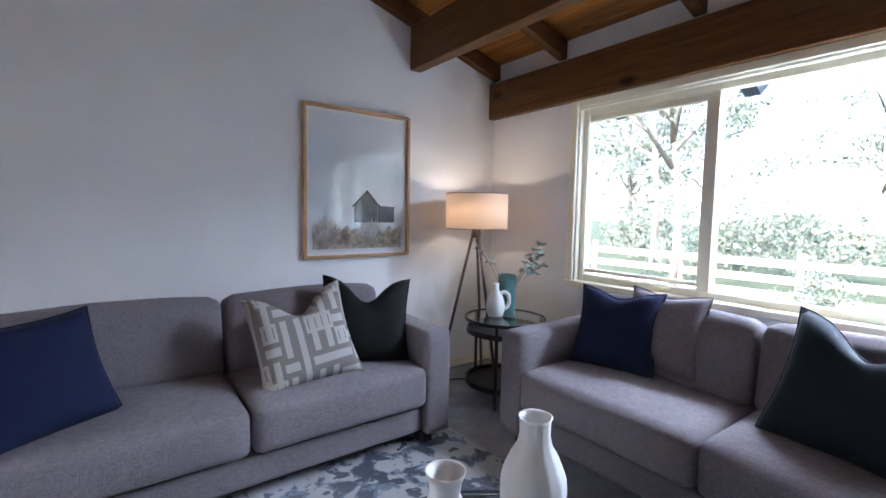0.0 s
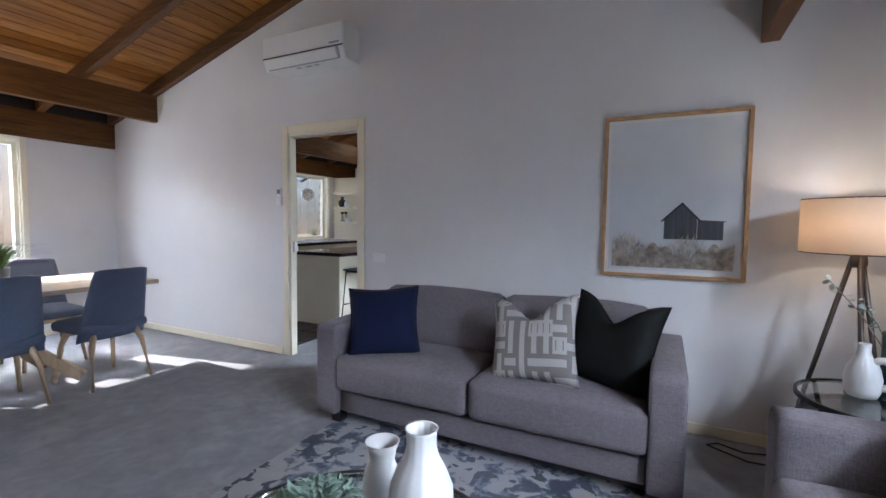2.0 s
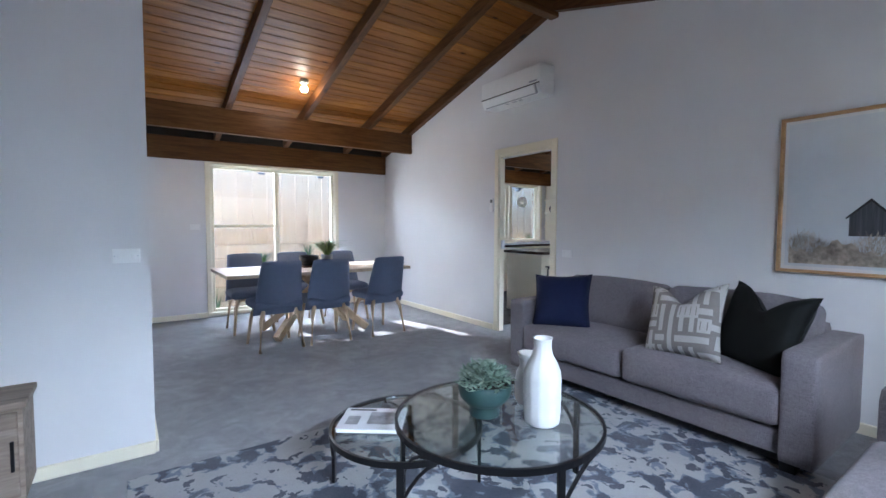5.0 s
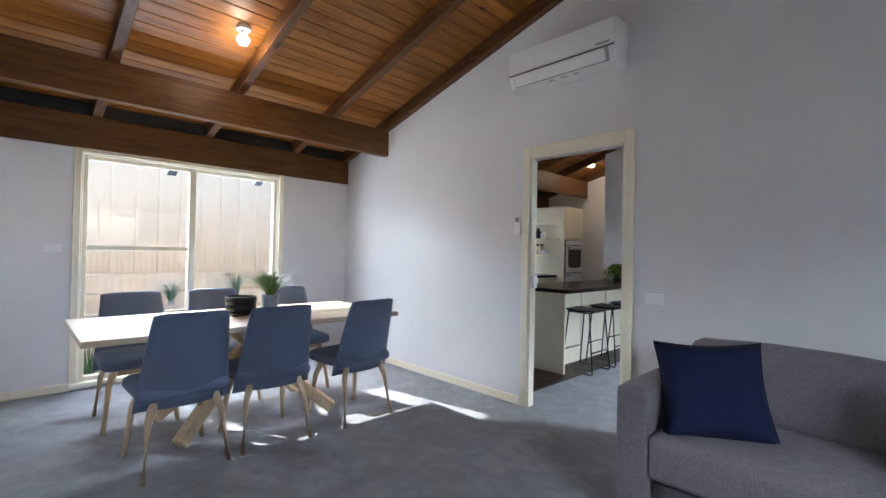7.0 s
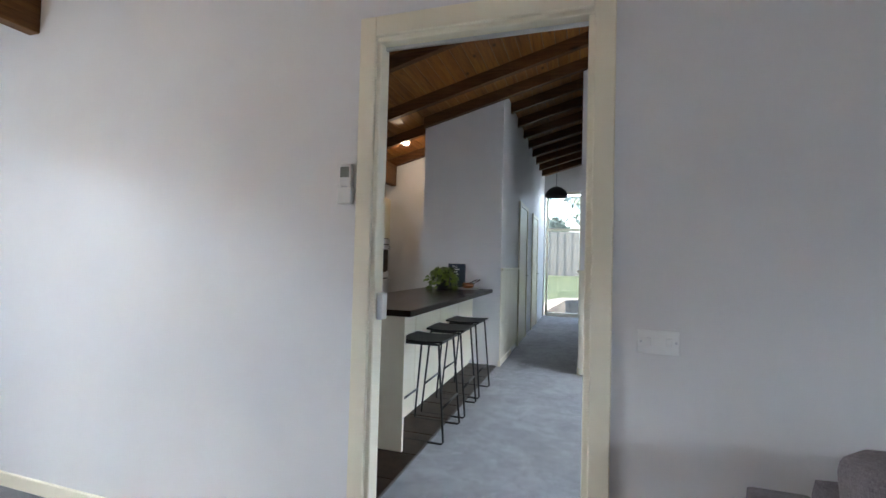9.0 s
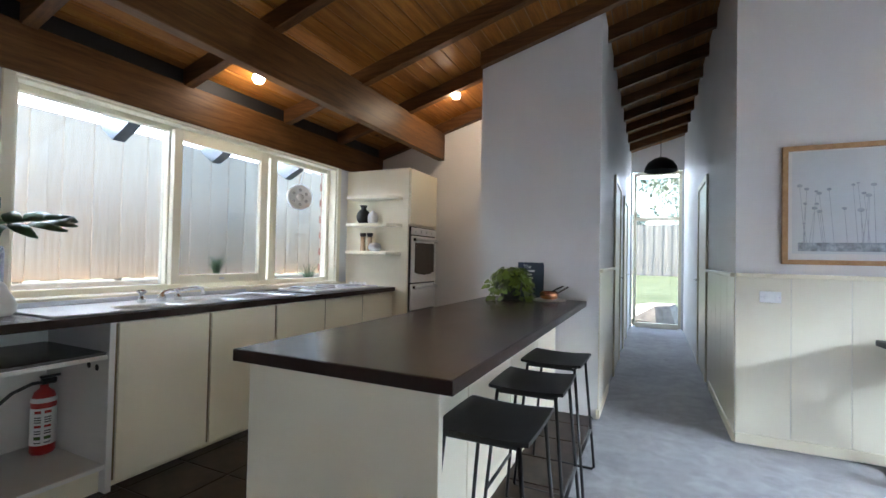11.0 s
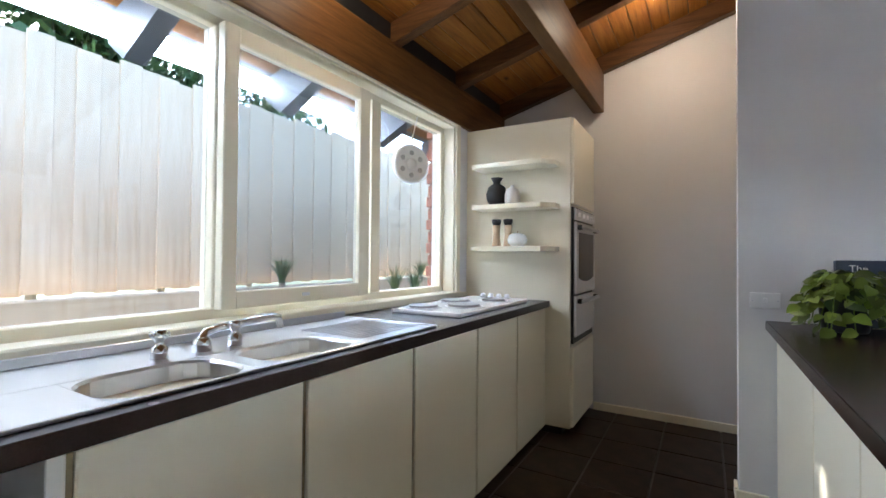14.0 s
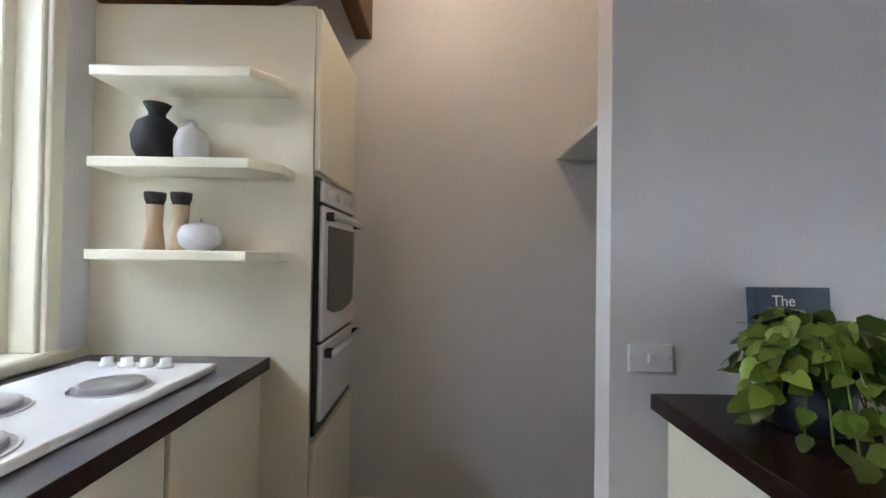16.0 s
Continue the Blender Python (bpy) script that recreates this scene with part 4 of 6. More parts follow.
M_CERAMIC = plain("white_ceramic", (0.66, 0.65, 0.625), 0.4, 0, 0.03, 14)
M_GREEN_POT = plain("green_ceramic", (0.022, 0.055, 0.05), 0.45, 0, 0.08, 12)
M_TEAL_POT = plain("teal_ceramic", (0.05, 0.15, 0.14), 0.5, 0, 0.1, 12)
M_LEAF_SAGE = leaf_material("sage_leaves", (0.1, 0.17, 0.13), (0.3, 0.38, 0.3))
M_LEAF_BLUE = leaf_material("eucalyptus_leaves", (0.16, 0.25, 0.25), (0.38, 0.48, 0.47))
M_SOIL = plain("dark_soil", (0.03, 0.022, 0.016), 0.95, 0, 0.3)


def turned(name, x, y, z, profile, mat, label, category, segs=36, ribs=0, rib=0.0, extra=None):
    """A turned vessel, hollow at its mouth, ribbed where ribs are given."""
    t = thing(name, pose(x, y, z), label, category)
    bm = lathe(B(), profile, segs if not ribs else ribs * 4)
    if ribs:
        for v in bm.verts:
            a = math.atan2(v.co.y, v.co.x)
            k = 1 + rib * math.cos(a * ribs)
            v.co.x *= k; v.co.y *= k
    part("body", bm, mat, t, smooth=True)
    return t


bottle = turned("bottle_vase", 1.087, 0.803, 0.391, [(0, 0.0), (0.062, 0.0), (0.074, 0.01), (0.078, 0.05), (0.08, 0.2), (0.078, 0.225), (0.062, 0.265), (0.044, 0.297), (0.037, 0.325), (0.038, 0.36), (0.042, 0.37), (0.037, 0.368), (0.031, 0.33), (0.034, 0.29), (0, 0.26)], M_CERAMIC, "tall white ceramic bottle vase with faceted sides on the glass table", "vase", ribs=13, rib=0.012)
jug = turned("handled_vase", 0.897, 0.912, 0.391, [(0, 0), (0.045, 0), (0.058, 0.02), (0.06, 0.1), (0.052, 0.15), (0.036, 0.185), (0.04, 0.215), (0.05, 0.243), (0.046, 0.243), (0.03, 0.2), (0, 0.16)], M_CERAMIC, "low cream ceramic vase with a flared mouth", "vase")
pot = turned("footed_planter", 0.878, 0.66, 0.391, [(0, 0), (0.066, 0), (0.07, 0.01), (0.066, 0.045), (0.083, 0.055), (0.11, 0.085), (0.12, 0.115), (0.118, 0.15), (0.111, 0.152), (0.106, 0.125), (0, 0.12)], M_GREEN_POT, "dark green footed ceramic planter with a leafy plant", "planter")


def leafy(bm, rnd, n, r, h, size, droop=0.4, base_z=0.0, width=0.45):
    """Stems of small paired leaves that spread from a centre."""
    for _ in range(n):
        a, out = rnd.uniform(0, 6.28), rnd.uniform(0.2, 1.0)
        d = Vector((math.cos(a), math.sin(a), 0))
        for k in range(7):
            u = (k + 1) / 7
            c = d * r * out * u + Vector((0, 0, base_z + h * (1 - 0.5 * out) * u * 1.3 - droop * h * out * u * u))
            for s in (-1, 1):
                dd = (d * 0.5 + Vector((-d.y, d.x, 0)) * s * rnd.uniform(0.4, 1.0) + Vector((0, 0, rnd.uniform(-0.2, 0.8)))).normalized()
                side = dd.cross(Vector((rnd.uniform(-0.3, 0.3), rnd.uniform(-0.3, 0.3), 1))).normalized()
                L = size * rnd.uniform(0.7, 1.3)
                up = side.cross(dd)
                p = [c, c + dd * L * 0.45 + side * L * width * 0.5 + up * L * 0.06, c + dd * L, c + dd * L * 0.45 - side * L * width * 0.5 + up * L * 0.06]
                bm.faces.new([bm.verts.new(v) for v in p])
    return bm


part("foliage", leafy(B(), random.Random(4), 90, 0.15, 0.095, 0.034, 0.5, 0.13), M_LEAF_SAGE, pot, "sage green artificial foliage")
part("soil", disc(B(), 0.105, 0.118, 0.128, 24), M_SOIL, pot)

mag = thing("magazine", pose(0.49, 0.30, 0.301, 0, 0, 52), "white design magazine lying on the lower glass table", "magazine")
bm = B(); box(bm, -0.148, 0.148, -0.115, 0.115, 0.0, 0.018, 0.003, 1); part("page_block", bm, M_PLASTIC, mag)
bm = B(); box(bm, -0.15, 0.15, -0.117, 0.117, 0.0185, 0.0205); part("cover", bm, plain("magazine_cover", (0.62, 0.63, 0.64), 0.3, 0, 0.1, 8), mag, "pale grey photographic cover")
for a in ((-0.02, 0.12, -0.06, 0.07), (-0.12, -0.06, -0.07, 0.02)):
    bm = B(); box(bm, a[0], a[1], a[2], a[3], 0.021, 0.0215); part("cover_picture", bm, plain("cover_picture", (0.25, 0.25, 0.26), 0.3, 0, 0.4, 20), mag)
bm = B(); box(bm, -0.13, 0.0, 0.085, 0.1, 0.021, 0.0215); part("title_bar", bm, M_BLACK, mag)


# framed print
def framed(name, x0, x1, z0, z1, y, label, fr=0.028):
    t = thing(name, pose((x0 + x1) / 2, y, z0), label, "framed picture")
    w, h = (x1 - x0) / 2, z1 - z0
    for nm, a in (("frame_side", (-w, -w + fr, 0, h)), ("frame_side", (w - fr, w, 0, h)), ("frame_bottom", (-w + fr, w - fr, 0, fr)), ("frame_top", (-w + fr, w - fr, h - fr, h))):
        bm = B(); box(bm, a[0], a[1], -0.036, -0.002, a[2], a[3], 0.002, 1); part(nm, bm, M_FRAME_OAK, t)
    bm = B(); box(bm, -w + fr, w - fr, -0.012, -0.003, fr, h - fr); part("mount", bm, M_MOUNT, t, "off-white mount board under glazing")
    return t


M_SKYPRINT = plain("printed_sky", (0.6, 0.63, 0.65), 0.7, 0, 0.06, 2)
M_BARN = timber("printed_barn", (0.035, 0.037, 0.045), (0.07, 0.072, 0.08), (0.12, 0.12, 0.13), (30, 30, 1), 0.8)
M_DUNE = plain("printed_grass", (0.42, 0.36, 0.29), 0.8, 0, 0.45, 28)
M_MOUNT = plain("mount_board", (0.7, 0.69, 0.67), 0.6, 0, 0.02)
for m_ in (M_SKYPRINT, M_BARN, M_DUNE, M_MOUNT):
    m_.node_tree.nodes["Principled BSDF"].inputs["Coat Weight"].default_value = 0.8
    m_.node_tree.nodes["Principled BSDF"].inputs["Coat Roughness"].default_value = 0.03
HUT = pose(0.035, 0, 0.03) @ Matrix.Diagonal((0.9, 1, 0.87, 1))
art = framed("beach_hut_print", 1.247, 2.033, 0.942, 1.936, YW, "oak-framed print of a dark beach hut in dune grass", 0.021)
bm = B(); box(bm, -0.352, 0.352, -0.0135, -0.0125, 0.042, 0.953); part("print_sky", bm, M_SKYPRINT, art)
bm = B(); prism(bm, [(-0.08, 0.24), (0.115, 0.24), (0.115, 0.375), (0.025, 0.49), (-0.08, 0.375)], -0.0155, -0.014); part("print_hut", bm, M_BARN, art, m=HUT)
bm = B(); prism(bm, [(0.118, 0.24), (0.265, 0.24), (0.265, 0.36), (0.285, 0.367), (0.118, 0.375)], -0.0155, -0.014); part("print_lean_to", bm, M_BARN, art, m=HUT)
bm = B(); prism(bm, [(-0.1, 0.367), (0.025, 0.497), (0.142, 0.367), (0.135, 0.355), (0.025, 0.477), (-0.095, 0.357)], -0.017, -0.0158); part("print_roof", bm, M_BLACK_MATT, art, m=HUT)
bm = B()
rnd = random.Random(5)
for _ in range(1500):
    gx = rnd.uniform(-0.33, 0.33)
    gz = rnd.uniform(0.06, 0.17 + 0.04 * math.sin(gx * 19) + 0.05 * rnd.random())
    hgt, lean = rnd.uniform(0.02, 0.06), rnd.uniform(-0.02, 0.03)
    bm.faces.new([bm.verts.new(v) for v in ((gx - 0.0016, -0.018, gz), (gx + 0.0016, -0.018, gz), (gx + lean, -0.018, gz + hgt))])
part("print_grass", bm, M_DUNE, art, kind="stuff")
bm = B(); prism(bm, [(-0.33, 0.06), (0.33, 0.06)] + [(0.33 - 0.022 * k, 0.17 + 0.035 * math.sin(k * 0.42) + 0.018 * math.sin(k * 1.7)) for k in range(31)], -0.0148, -0.0138); part("print_dune", bm, M_DUNE, art)


# tripod lamp
def lampshade_material():
    m = bpy.data.materials.new("linen_shade")
    m.use_nodes = True
    nt = m.node_tree
    out, b = nt.nodes["Material Output"], nt.nodes["Principled BSDF"]
    b.inputs["Base Color"].default_value, b.inputs["Roughness"].default_value = (0.75, 0.68, 0.6, 1), 0.9
    tr, mx = nt.nodes.new("ShaderNodeBsdfTranslucent"), nt.nodes.new("ShaderNodeMixShader")
    tr.inputs["Color"].default_value = (0.85, 0.72, 0.58, 1)
    mx.inputs[0].default_value = 0.55
    nt.links.new(b.outputs[0], mx.inputs[1]), nt.links.new(tr.outputs[0], mx.inputs[2]), nt.links.new(mx.outputs[0], out.inputs[0])
    bump(nt, b, noise_node(nt, coords(nt, (60, 60, 500)), 1.0, 3), 0.3, 0.002)
    return m


M_SHADE = lampshade_material()
M_BRONZE = plain("brown_metal", (0.12, 0.1, 0.09), 0.4, 0.7)
LX, LY = 2.425, 2.585
lamp = thing("tripod_floor_lamp", pose(LX, LY, 0), "tripod floor lamp with a glowing cream linen drum shade", "floor lamp")
part("shade", ring(B(), 0.222, 0.225, 1.145, 1.40, 48), M_SHADE, lamp, "cream linen drum shade", True)
for z in (1.1465, 1.398):
    part("shade_ring", tube(B(), [(0.2235 * math.cos(k * math.pi / 20), 0.2235 * math.sin(k * math.pi / 20), z) for k in range(40)], 0.003, 6, True), M_BRONZE, lamp, smooth=True)
for a in (150, 35, 268):
    part("leg", tube(B(), [(0.02 * math.cos(radians(a)), 0.02 * math.sin(radians(a)), 1.13), (0.27 * math.cos(radians(a)), 0.27 * math.sin(radians(a)), 0.005)], 0.011, 10), M_BRONZE, lamp, smooth=True)
part("hub", lathe(B(), [(0, 1.08), (0.03, 1.08), (0.034, 1.1), (0.03, 1.14), (0.012, 1.145), (0.012, 1.2), (0, 1.2)], 20), M_BRONZE, lamp, smooth=True)
part("spider", tube(B(), [(-0.222, 0, 1.2), (0.222, 0, 1.2)], 0.003, 6), M_BRONZE, lamp)
part("globe", lathe(B(), [(0, 1.21), (0.015, 1.215), (0.03, 1.25), (0.028, 1.28), (0, 1.3)], 16), glowing("warm_bulb", (1.0, 0.75, 0.45), 2.0), lamp, smooth=True)
bulb("floor_lamp_light", LX, LY, 1.315, 0.52, (1.0, 0.8, 0.58), 0.03)

# side table with vases
st = thing("side_table", pose(2.42, 2.26, 0), "round glass-topped side table with black metal tiers", "side table")
part("tabletop", disc(B(), 0.262, 0.545, 0.553, 48), M_TINT, st, "clear glass top").visible_shadow = False
part("rim", ring(B(), 0.263, 0.275, 0.535, 0.556, 48), M_BLACK, st)
part("tray", disc(B(), 0.255, 0.45, 0.462, 48, bev=0.003), M_BLACK, st, "black middle tray")
part("lower_tray", disc(B(), 0.255, 0.10, 0.112, 48, bev=0.003), M_BLACK, st, "black lower tray")
for z in (0.45, 0.10):
    part("tray_lip", ring(B(), 0.25, 0.262, z, z + 0.035, 48), M_BLACK, st)
for k in range(3):
    a = radians(120 * k + 215)
    bm = tube(B(), [(0.268 * math.cos(a), 0.268 * math.sin(a), 0.0), (0.268 * math.cos(a), 0.268 * math.sin(a), 0.54)], 0.011, 10)
    part("leg", bm, M_BLACK, st)
rv = turned("ring_vase", 2.385, 2.32, 0.554, [(0, 0), (0.05, 0), (0.062, 0.03), (0.064, 0.08), (0.055, 0.125), (0.03, 0.165), (0.022, 0.19), (0.022, 0.225), (0.018, 0.225), (0.016, 0.19), (0, 0.16)], M_CERAMIC, "white ceramic vase with a ring-shaped handle", "vase")
part("handle", tube(B(), [(0.06 + 0.04 * math.cos(k * math.pi / 10), 0, 0.105 + 0.058 * math.sin(k * math.pi / 10)) for k in range(20)], 0.015, 10, True), M_CERAMIC, rv, smooth=True, m=pose(0, 0, 0, 0, 0, -25))
tv = turned("teal_vase", 2.51, 2.34, 0.554, [(0, 0), (0.058, 0), (0.062, 0.008), (0.06, 0.15), (0.062, 0.275), (0.056, 0.275), (0.052, 0.15), (0, 0.02)], M_TEAL_POT, "tall ribbed teal cylinder vase holding eucalyptus sprigs", "vase", ribs=22, rib=0.018)
rnd = random.Random(9)
lv = B()
for tip in ((0.2, -0.12, 0.5), (0.28, -0.02, 0.4), (-0.24, 0.05, 0.48), (-0.14, 0.02, 0.4), (0.13, -0.2, 0.42), (0.22, -0.16, 0.36)):
    tip = Vector(tip)
    pts = [Vector((0, 0, 0.1)), tip * 0.55 + Vector((0, 0, 0.08)), tip]
    part("stem", tube(B(), pts, 0.0025, 5), M_BARK, tv)
    for k in range(9):
        u = 0.5 + 0.5 * k / 8
        c = pts[1].lerp(pts[2], (u - 0.5) * 2)
        for s in (-1, 1):
            d = Vector((rnd.uniform(-1, 1), rnd.uniform(-1, 1), rnd.uniform(-0.6, 0.8))).normalized()
            q = d.cross(Vector((0.3, 0.2, 1))).normalized()
            L = rnd.uniform(0.04, 0.07) * (0.5 if tip.x < 0 else 1)
            lv.faces.new([lv.verts.new(v) for v in (c, c + d * L * 0.4 + q * L * 0.33, c + d * L * 0.8 + q * L * 0.25, c + d * L, c + d * L * 0.8 - q * L * 0.25, c + d * L * 0.4 - q * L * 0.33)])
part("leaves", lv, M_LEAF_BLUE, tv, "blue-grey eucalyptus leaves")


# wall fittings
def plate(name, m, w, h, label, category, buttons=1, mat=M_PLASTIC):
    """A switch or socket plate; it stands in x and z and faces -y."""
    t = thing(name, m, label, category)
    bm = B(); box(bm, -w / 2, w / 2, -0.009, -0.001, -h / 2, h / 2, 0.003, 2); part("plate", bm, mat, t)
    for k in range(buttons):
        x = (k - (buttons - 1) / 2) * w * 0.5
        bm = B(); box(bm, x - 0.008, x + 0.008, -0.0135, -0.0085, -0.013, 0.013, 0.002, 1); part("rocker", bm, mat, t)
    for s in (-1, 1):
        part("screw", lathe(B(), [(0, 0), (0.004, 0), (0.003, 0.0015), (0, 0.0015)], 8), M_STEEL, t, m=pose(s * w * 0.42, -0.0085, 0, 90, 0, 0))
    return t


plate("light_switch", pose(-0.50, YW, 0.965), 0.118, 0.074, "white plastic light switch on the white wall", "light switch", 2)
plate("light_switch", pose(XW, 0.12, 1.21, 0, 0, 90), 0.118, 0.074, "white plastic light switch beside the dining window", "light switch", 1)
plate("light_switch", pose(-0.46, -0.632, 1.075, 0, 0, 90), 0.118, 0.074, "white plastic light switch near the wall's corner", "light switch", 2)
plate("power_socket", pose(2.226, YW, 0.136), 0.118, 0.074, "white plastic power socket above the skirting board", "power socket", 2)
to_plug = pose(2.25 - LX, YW - LY, 0.0)
bm = B(); box(bm, -0.02, 0.02, -0.05, -0.0145, 0.115, 0.155, 0.006, 2); part("plug", bm, M_BLACK_MATT, lamp, "black plug in the wall socket", m=to_plug)
part("cable", tube(B(), [(0.0, -0.045, 0.115), (0.01, -0.07, 0.03), (-0.05, -0.12, 0.012), (-0.2, -0.16, 0.01), (-0.32, -0.1, 0.01), (-0.38, -0.15, 0.01), (-0.2, -0.26, 0.01), (0.05, -0.25, 0.01), (0.16, -0.32, 0.012)], 0.0045, 6), M_BLACK_MATT, lamp, "black power cable on the carpet", True, m=to_plug)
rc = thing("air_conditioner_remote", pose(-1.60, YW, 1.41), "white air conditioner remote in a wall bracket", "remote control")
bm = B(); box(bm, -0.026, 0.026, -0.024, -0.004, 0.0, 0.15, 0.005, 2); part("body", bm, M_PLASTIC, rc)
bm = B(); box(bm, -0.019, 0.019, -0.0255, -0.0238, 0.098, 0.138); part("screen", bm, plain("grey_lcd", (0.22, 0.24, 0.22), 0.2), rc)
for k in range(2):
    bm = B(); box(bm, -0.014, 0.014, -0.0262, -0.0238, 0.02 + 0.03 * k, 0.035 + 0.03 * k, 0.002, 1); part("button", bm, M_STEEL, rc)
bm = B(); box(bm, -0.03, 0.03, -0.028, -0.001, -0.004, 0.06, 0.003, 1); part("bracket", bm, M_PLASTIC, rc)

ac = thing("air_conditioner", pose(-1.13, YW, 2.53), "white split-system air conditioner on the gable wall", "air conditioner")
bm = B(); prism(bm, [(0.0, 0.02), (0.0, 0.31), (-0.19, 0.31), (-0.215, 0.285), (-0.215, 0.11), (-0.18, 0.02)], -0.435, 0.435, "x"); rounded(part("body", bm, M_PLASTIC, ac), 0.008, 3)
bm = B(); prism(bm, [(-0.217, 0.125), (-0.217, 0.29), (-0.221, 0.29), (-0.221, 0.125)], -0.425, 0.425, "x"); part("front_panel", bm, M_PLASTIC, ac)
bm = B(); prism(bm, [(-0.222, 0.108), (-0.238, 0.098), (-0.205, 0.026), (-0.192, 0.03)], -0.37, 0.37, "x"); rounded(part("louvre", bm, M_PLASTIC, ac, "tilted white air flap"), 0.003)
bm = B(); prism(bm, [(-0.2165, 0.116), (-0.2175, 0.1), (-0.186, 0.022), (-0.184, 0.03)], -0.385, 0.385, "x"); part("outlet", bm, plain("pale_slot", (0.4, 0.4, 0.41), 0.5), ac)
for x0_, x1_ in ((-0.1, -0.06), (0.0, 0.06), (0.1, 0.14)):
    bm = B(); box(bm, x0_, x1_, -0.17, -0.14, 0.017, 0.0195); part("caution_label", bm, plain("label_grey", (0.5, 0.5, 0.52), 0.5), ac)
bm = B(); box(bm, 0.3, 0.4, -0.2225, -0.2205, 0.135, 0.15); part("badge", bm, plain("grey_badge", (0.35, 0.36, 0.4), 0.3), ac)
bm = B(); box(bm, -0.433, 0.433, -0.2185, -0.215, 0.111, 0.122); part("seam", bm, plain("seam_grey", (0.1, 0.1, 0.1), 0.5), ac)


def ceiling_spot(x, y, drop, power, label):
    z = lining(x)
    t = thing("ceiling_light", pose(x, y, z), label, "ceiling light", "ceiling lights")
    part("base", lathe(B(), [(0, -0.026), (0.045, -0.026), (0.05, -0.018), (0.05, 0.02), (0, 0.02)], 24), M_PLASTIC, t, smooth=True)
    part("holder", lathe(B(), [(0, -0.06), (0.022, -0.06), (0.024, -0.02), (0, -0.02)], 16), M_PLASTIC, t, smooth=True)
    part("globe", lathe(B(), [(0, -drop), (0.03, -drop + 0.005), (0.045, -drop + 0.035), (0.034, -drop + 0.06), (0.016, -0.058), (0, -0.058)], 20), glowing("lit_globe", (1.0, 0.86, 0.66), 5.0), t, smooth=True)
    bulb("ceiling_lamp_light", x, y, z - drop - 0.05, power, (1.0, 0.76, 0.5), 0.045)
    return t


ceiling_spot(-2.80, 1.09, 0.13, 1.0, "bare glowing globe on a round ceiling base")

# media cabinet
cab = thing("media_cabinet", pose(-0.31, -1.75, 0), "low weathered timber media cabinet against the wall", "cabinet")
M_CABWOOD = timber("weathered_oak", (0.16, 0.12, 0.09), (0.28, 0.22, 0.17), (0.38, 0.31, 0.25), (10, 1, 10), 0.6)
bm = B(); box(bm, -0.135, 0.135, -0.74, 0.74, 0.06, 0.46); part("body", bm, M_CABWOOD, cab)
bm = B(); box(bm, -0.143, 0.148, -0.755, 0.755, 0.461, 0.49, 0.004, 1); part("top", bm, M_CABWOOD, cab)
for k in range(3):
    bm = B(); box(bm, 0.136, 0.15, -0.725 + 0.49 * k, -0.255 + 0.49 * k, 0.08, 0.45, 0.004, 1); d = part("door", bm, M_CABWOOD, cab)
    bm = B(); box(bm, 0.151, 0.163, -0.28 + 0.49 * k, -0.268 + 0.49 * k, 0.2, 0.33, 0.002, 1); part("handle", bm, M_BLACK, d)
for y in (-0.68, 0.68):
    for x in (-0.1, 0.1):
        bm = B(); box(bm, x - 0.025, x + 0.025, y - 0.025, y + 0.025, 0.0, 0.059); part("foot", bm, M_CABWOOD, cab)

# ---- dining ----
TX0, TX1, TY0, TY1 = -3.2, -2.25, 0.14, 2.18
tcx, tcy = (TX0 + TX1) / 2, (TY0 + TY1) / 2
dt = thing("dining_table", pose(tcx, tcy, 0), "pale oak dining table with crossed angled legs", "dining table")
for k in range(6):
    w = (TX1 - TX0) / 6
    bm = B(); box(bm, -0.475 + w * k + 0.0008, -0.475 + w * (k + 1) - 0.0008, -1.02, 1.02, 0.715, 0.75, 0.0025, 1); part("plank", bm, M_OAK_TOP, dt)
for sx in (-1, 1):
    for sy in (-1, 1):
        bm = beam_between(B(), (-sx * 0.12, -sy * 0.16, 0.705), (sx * 0.30, sy * 0.52, 0.035), 0.075, 0.075); rounded(part("leg", bm, M_OAK, dt), 0.005)
bm = B(); box(bm, -0.3, 0.3, -0.3, 0.3, 0.69, 0.714); part("top_plate", bm, M_OAK, dt)


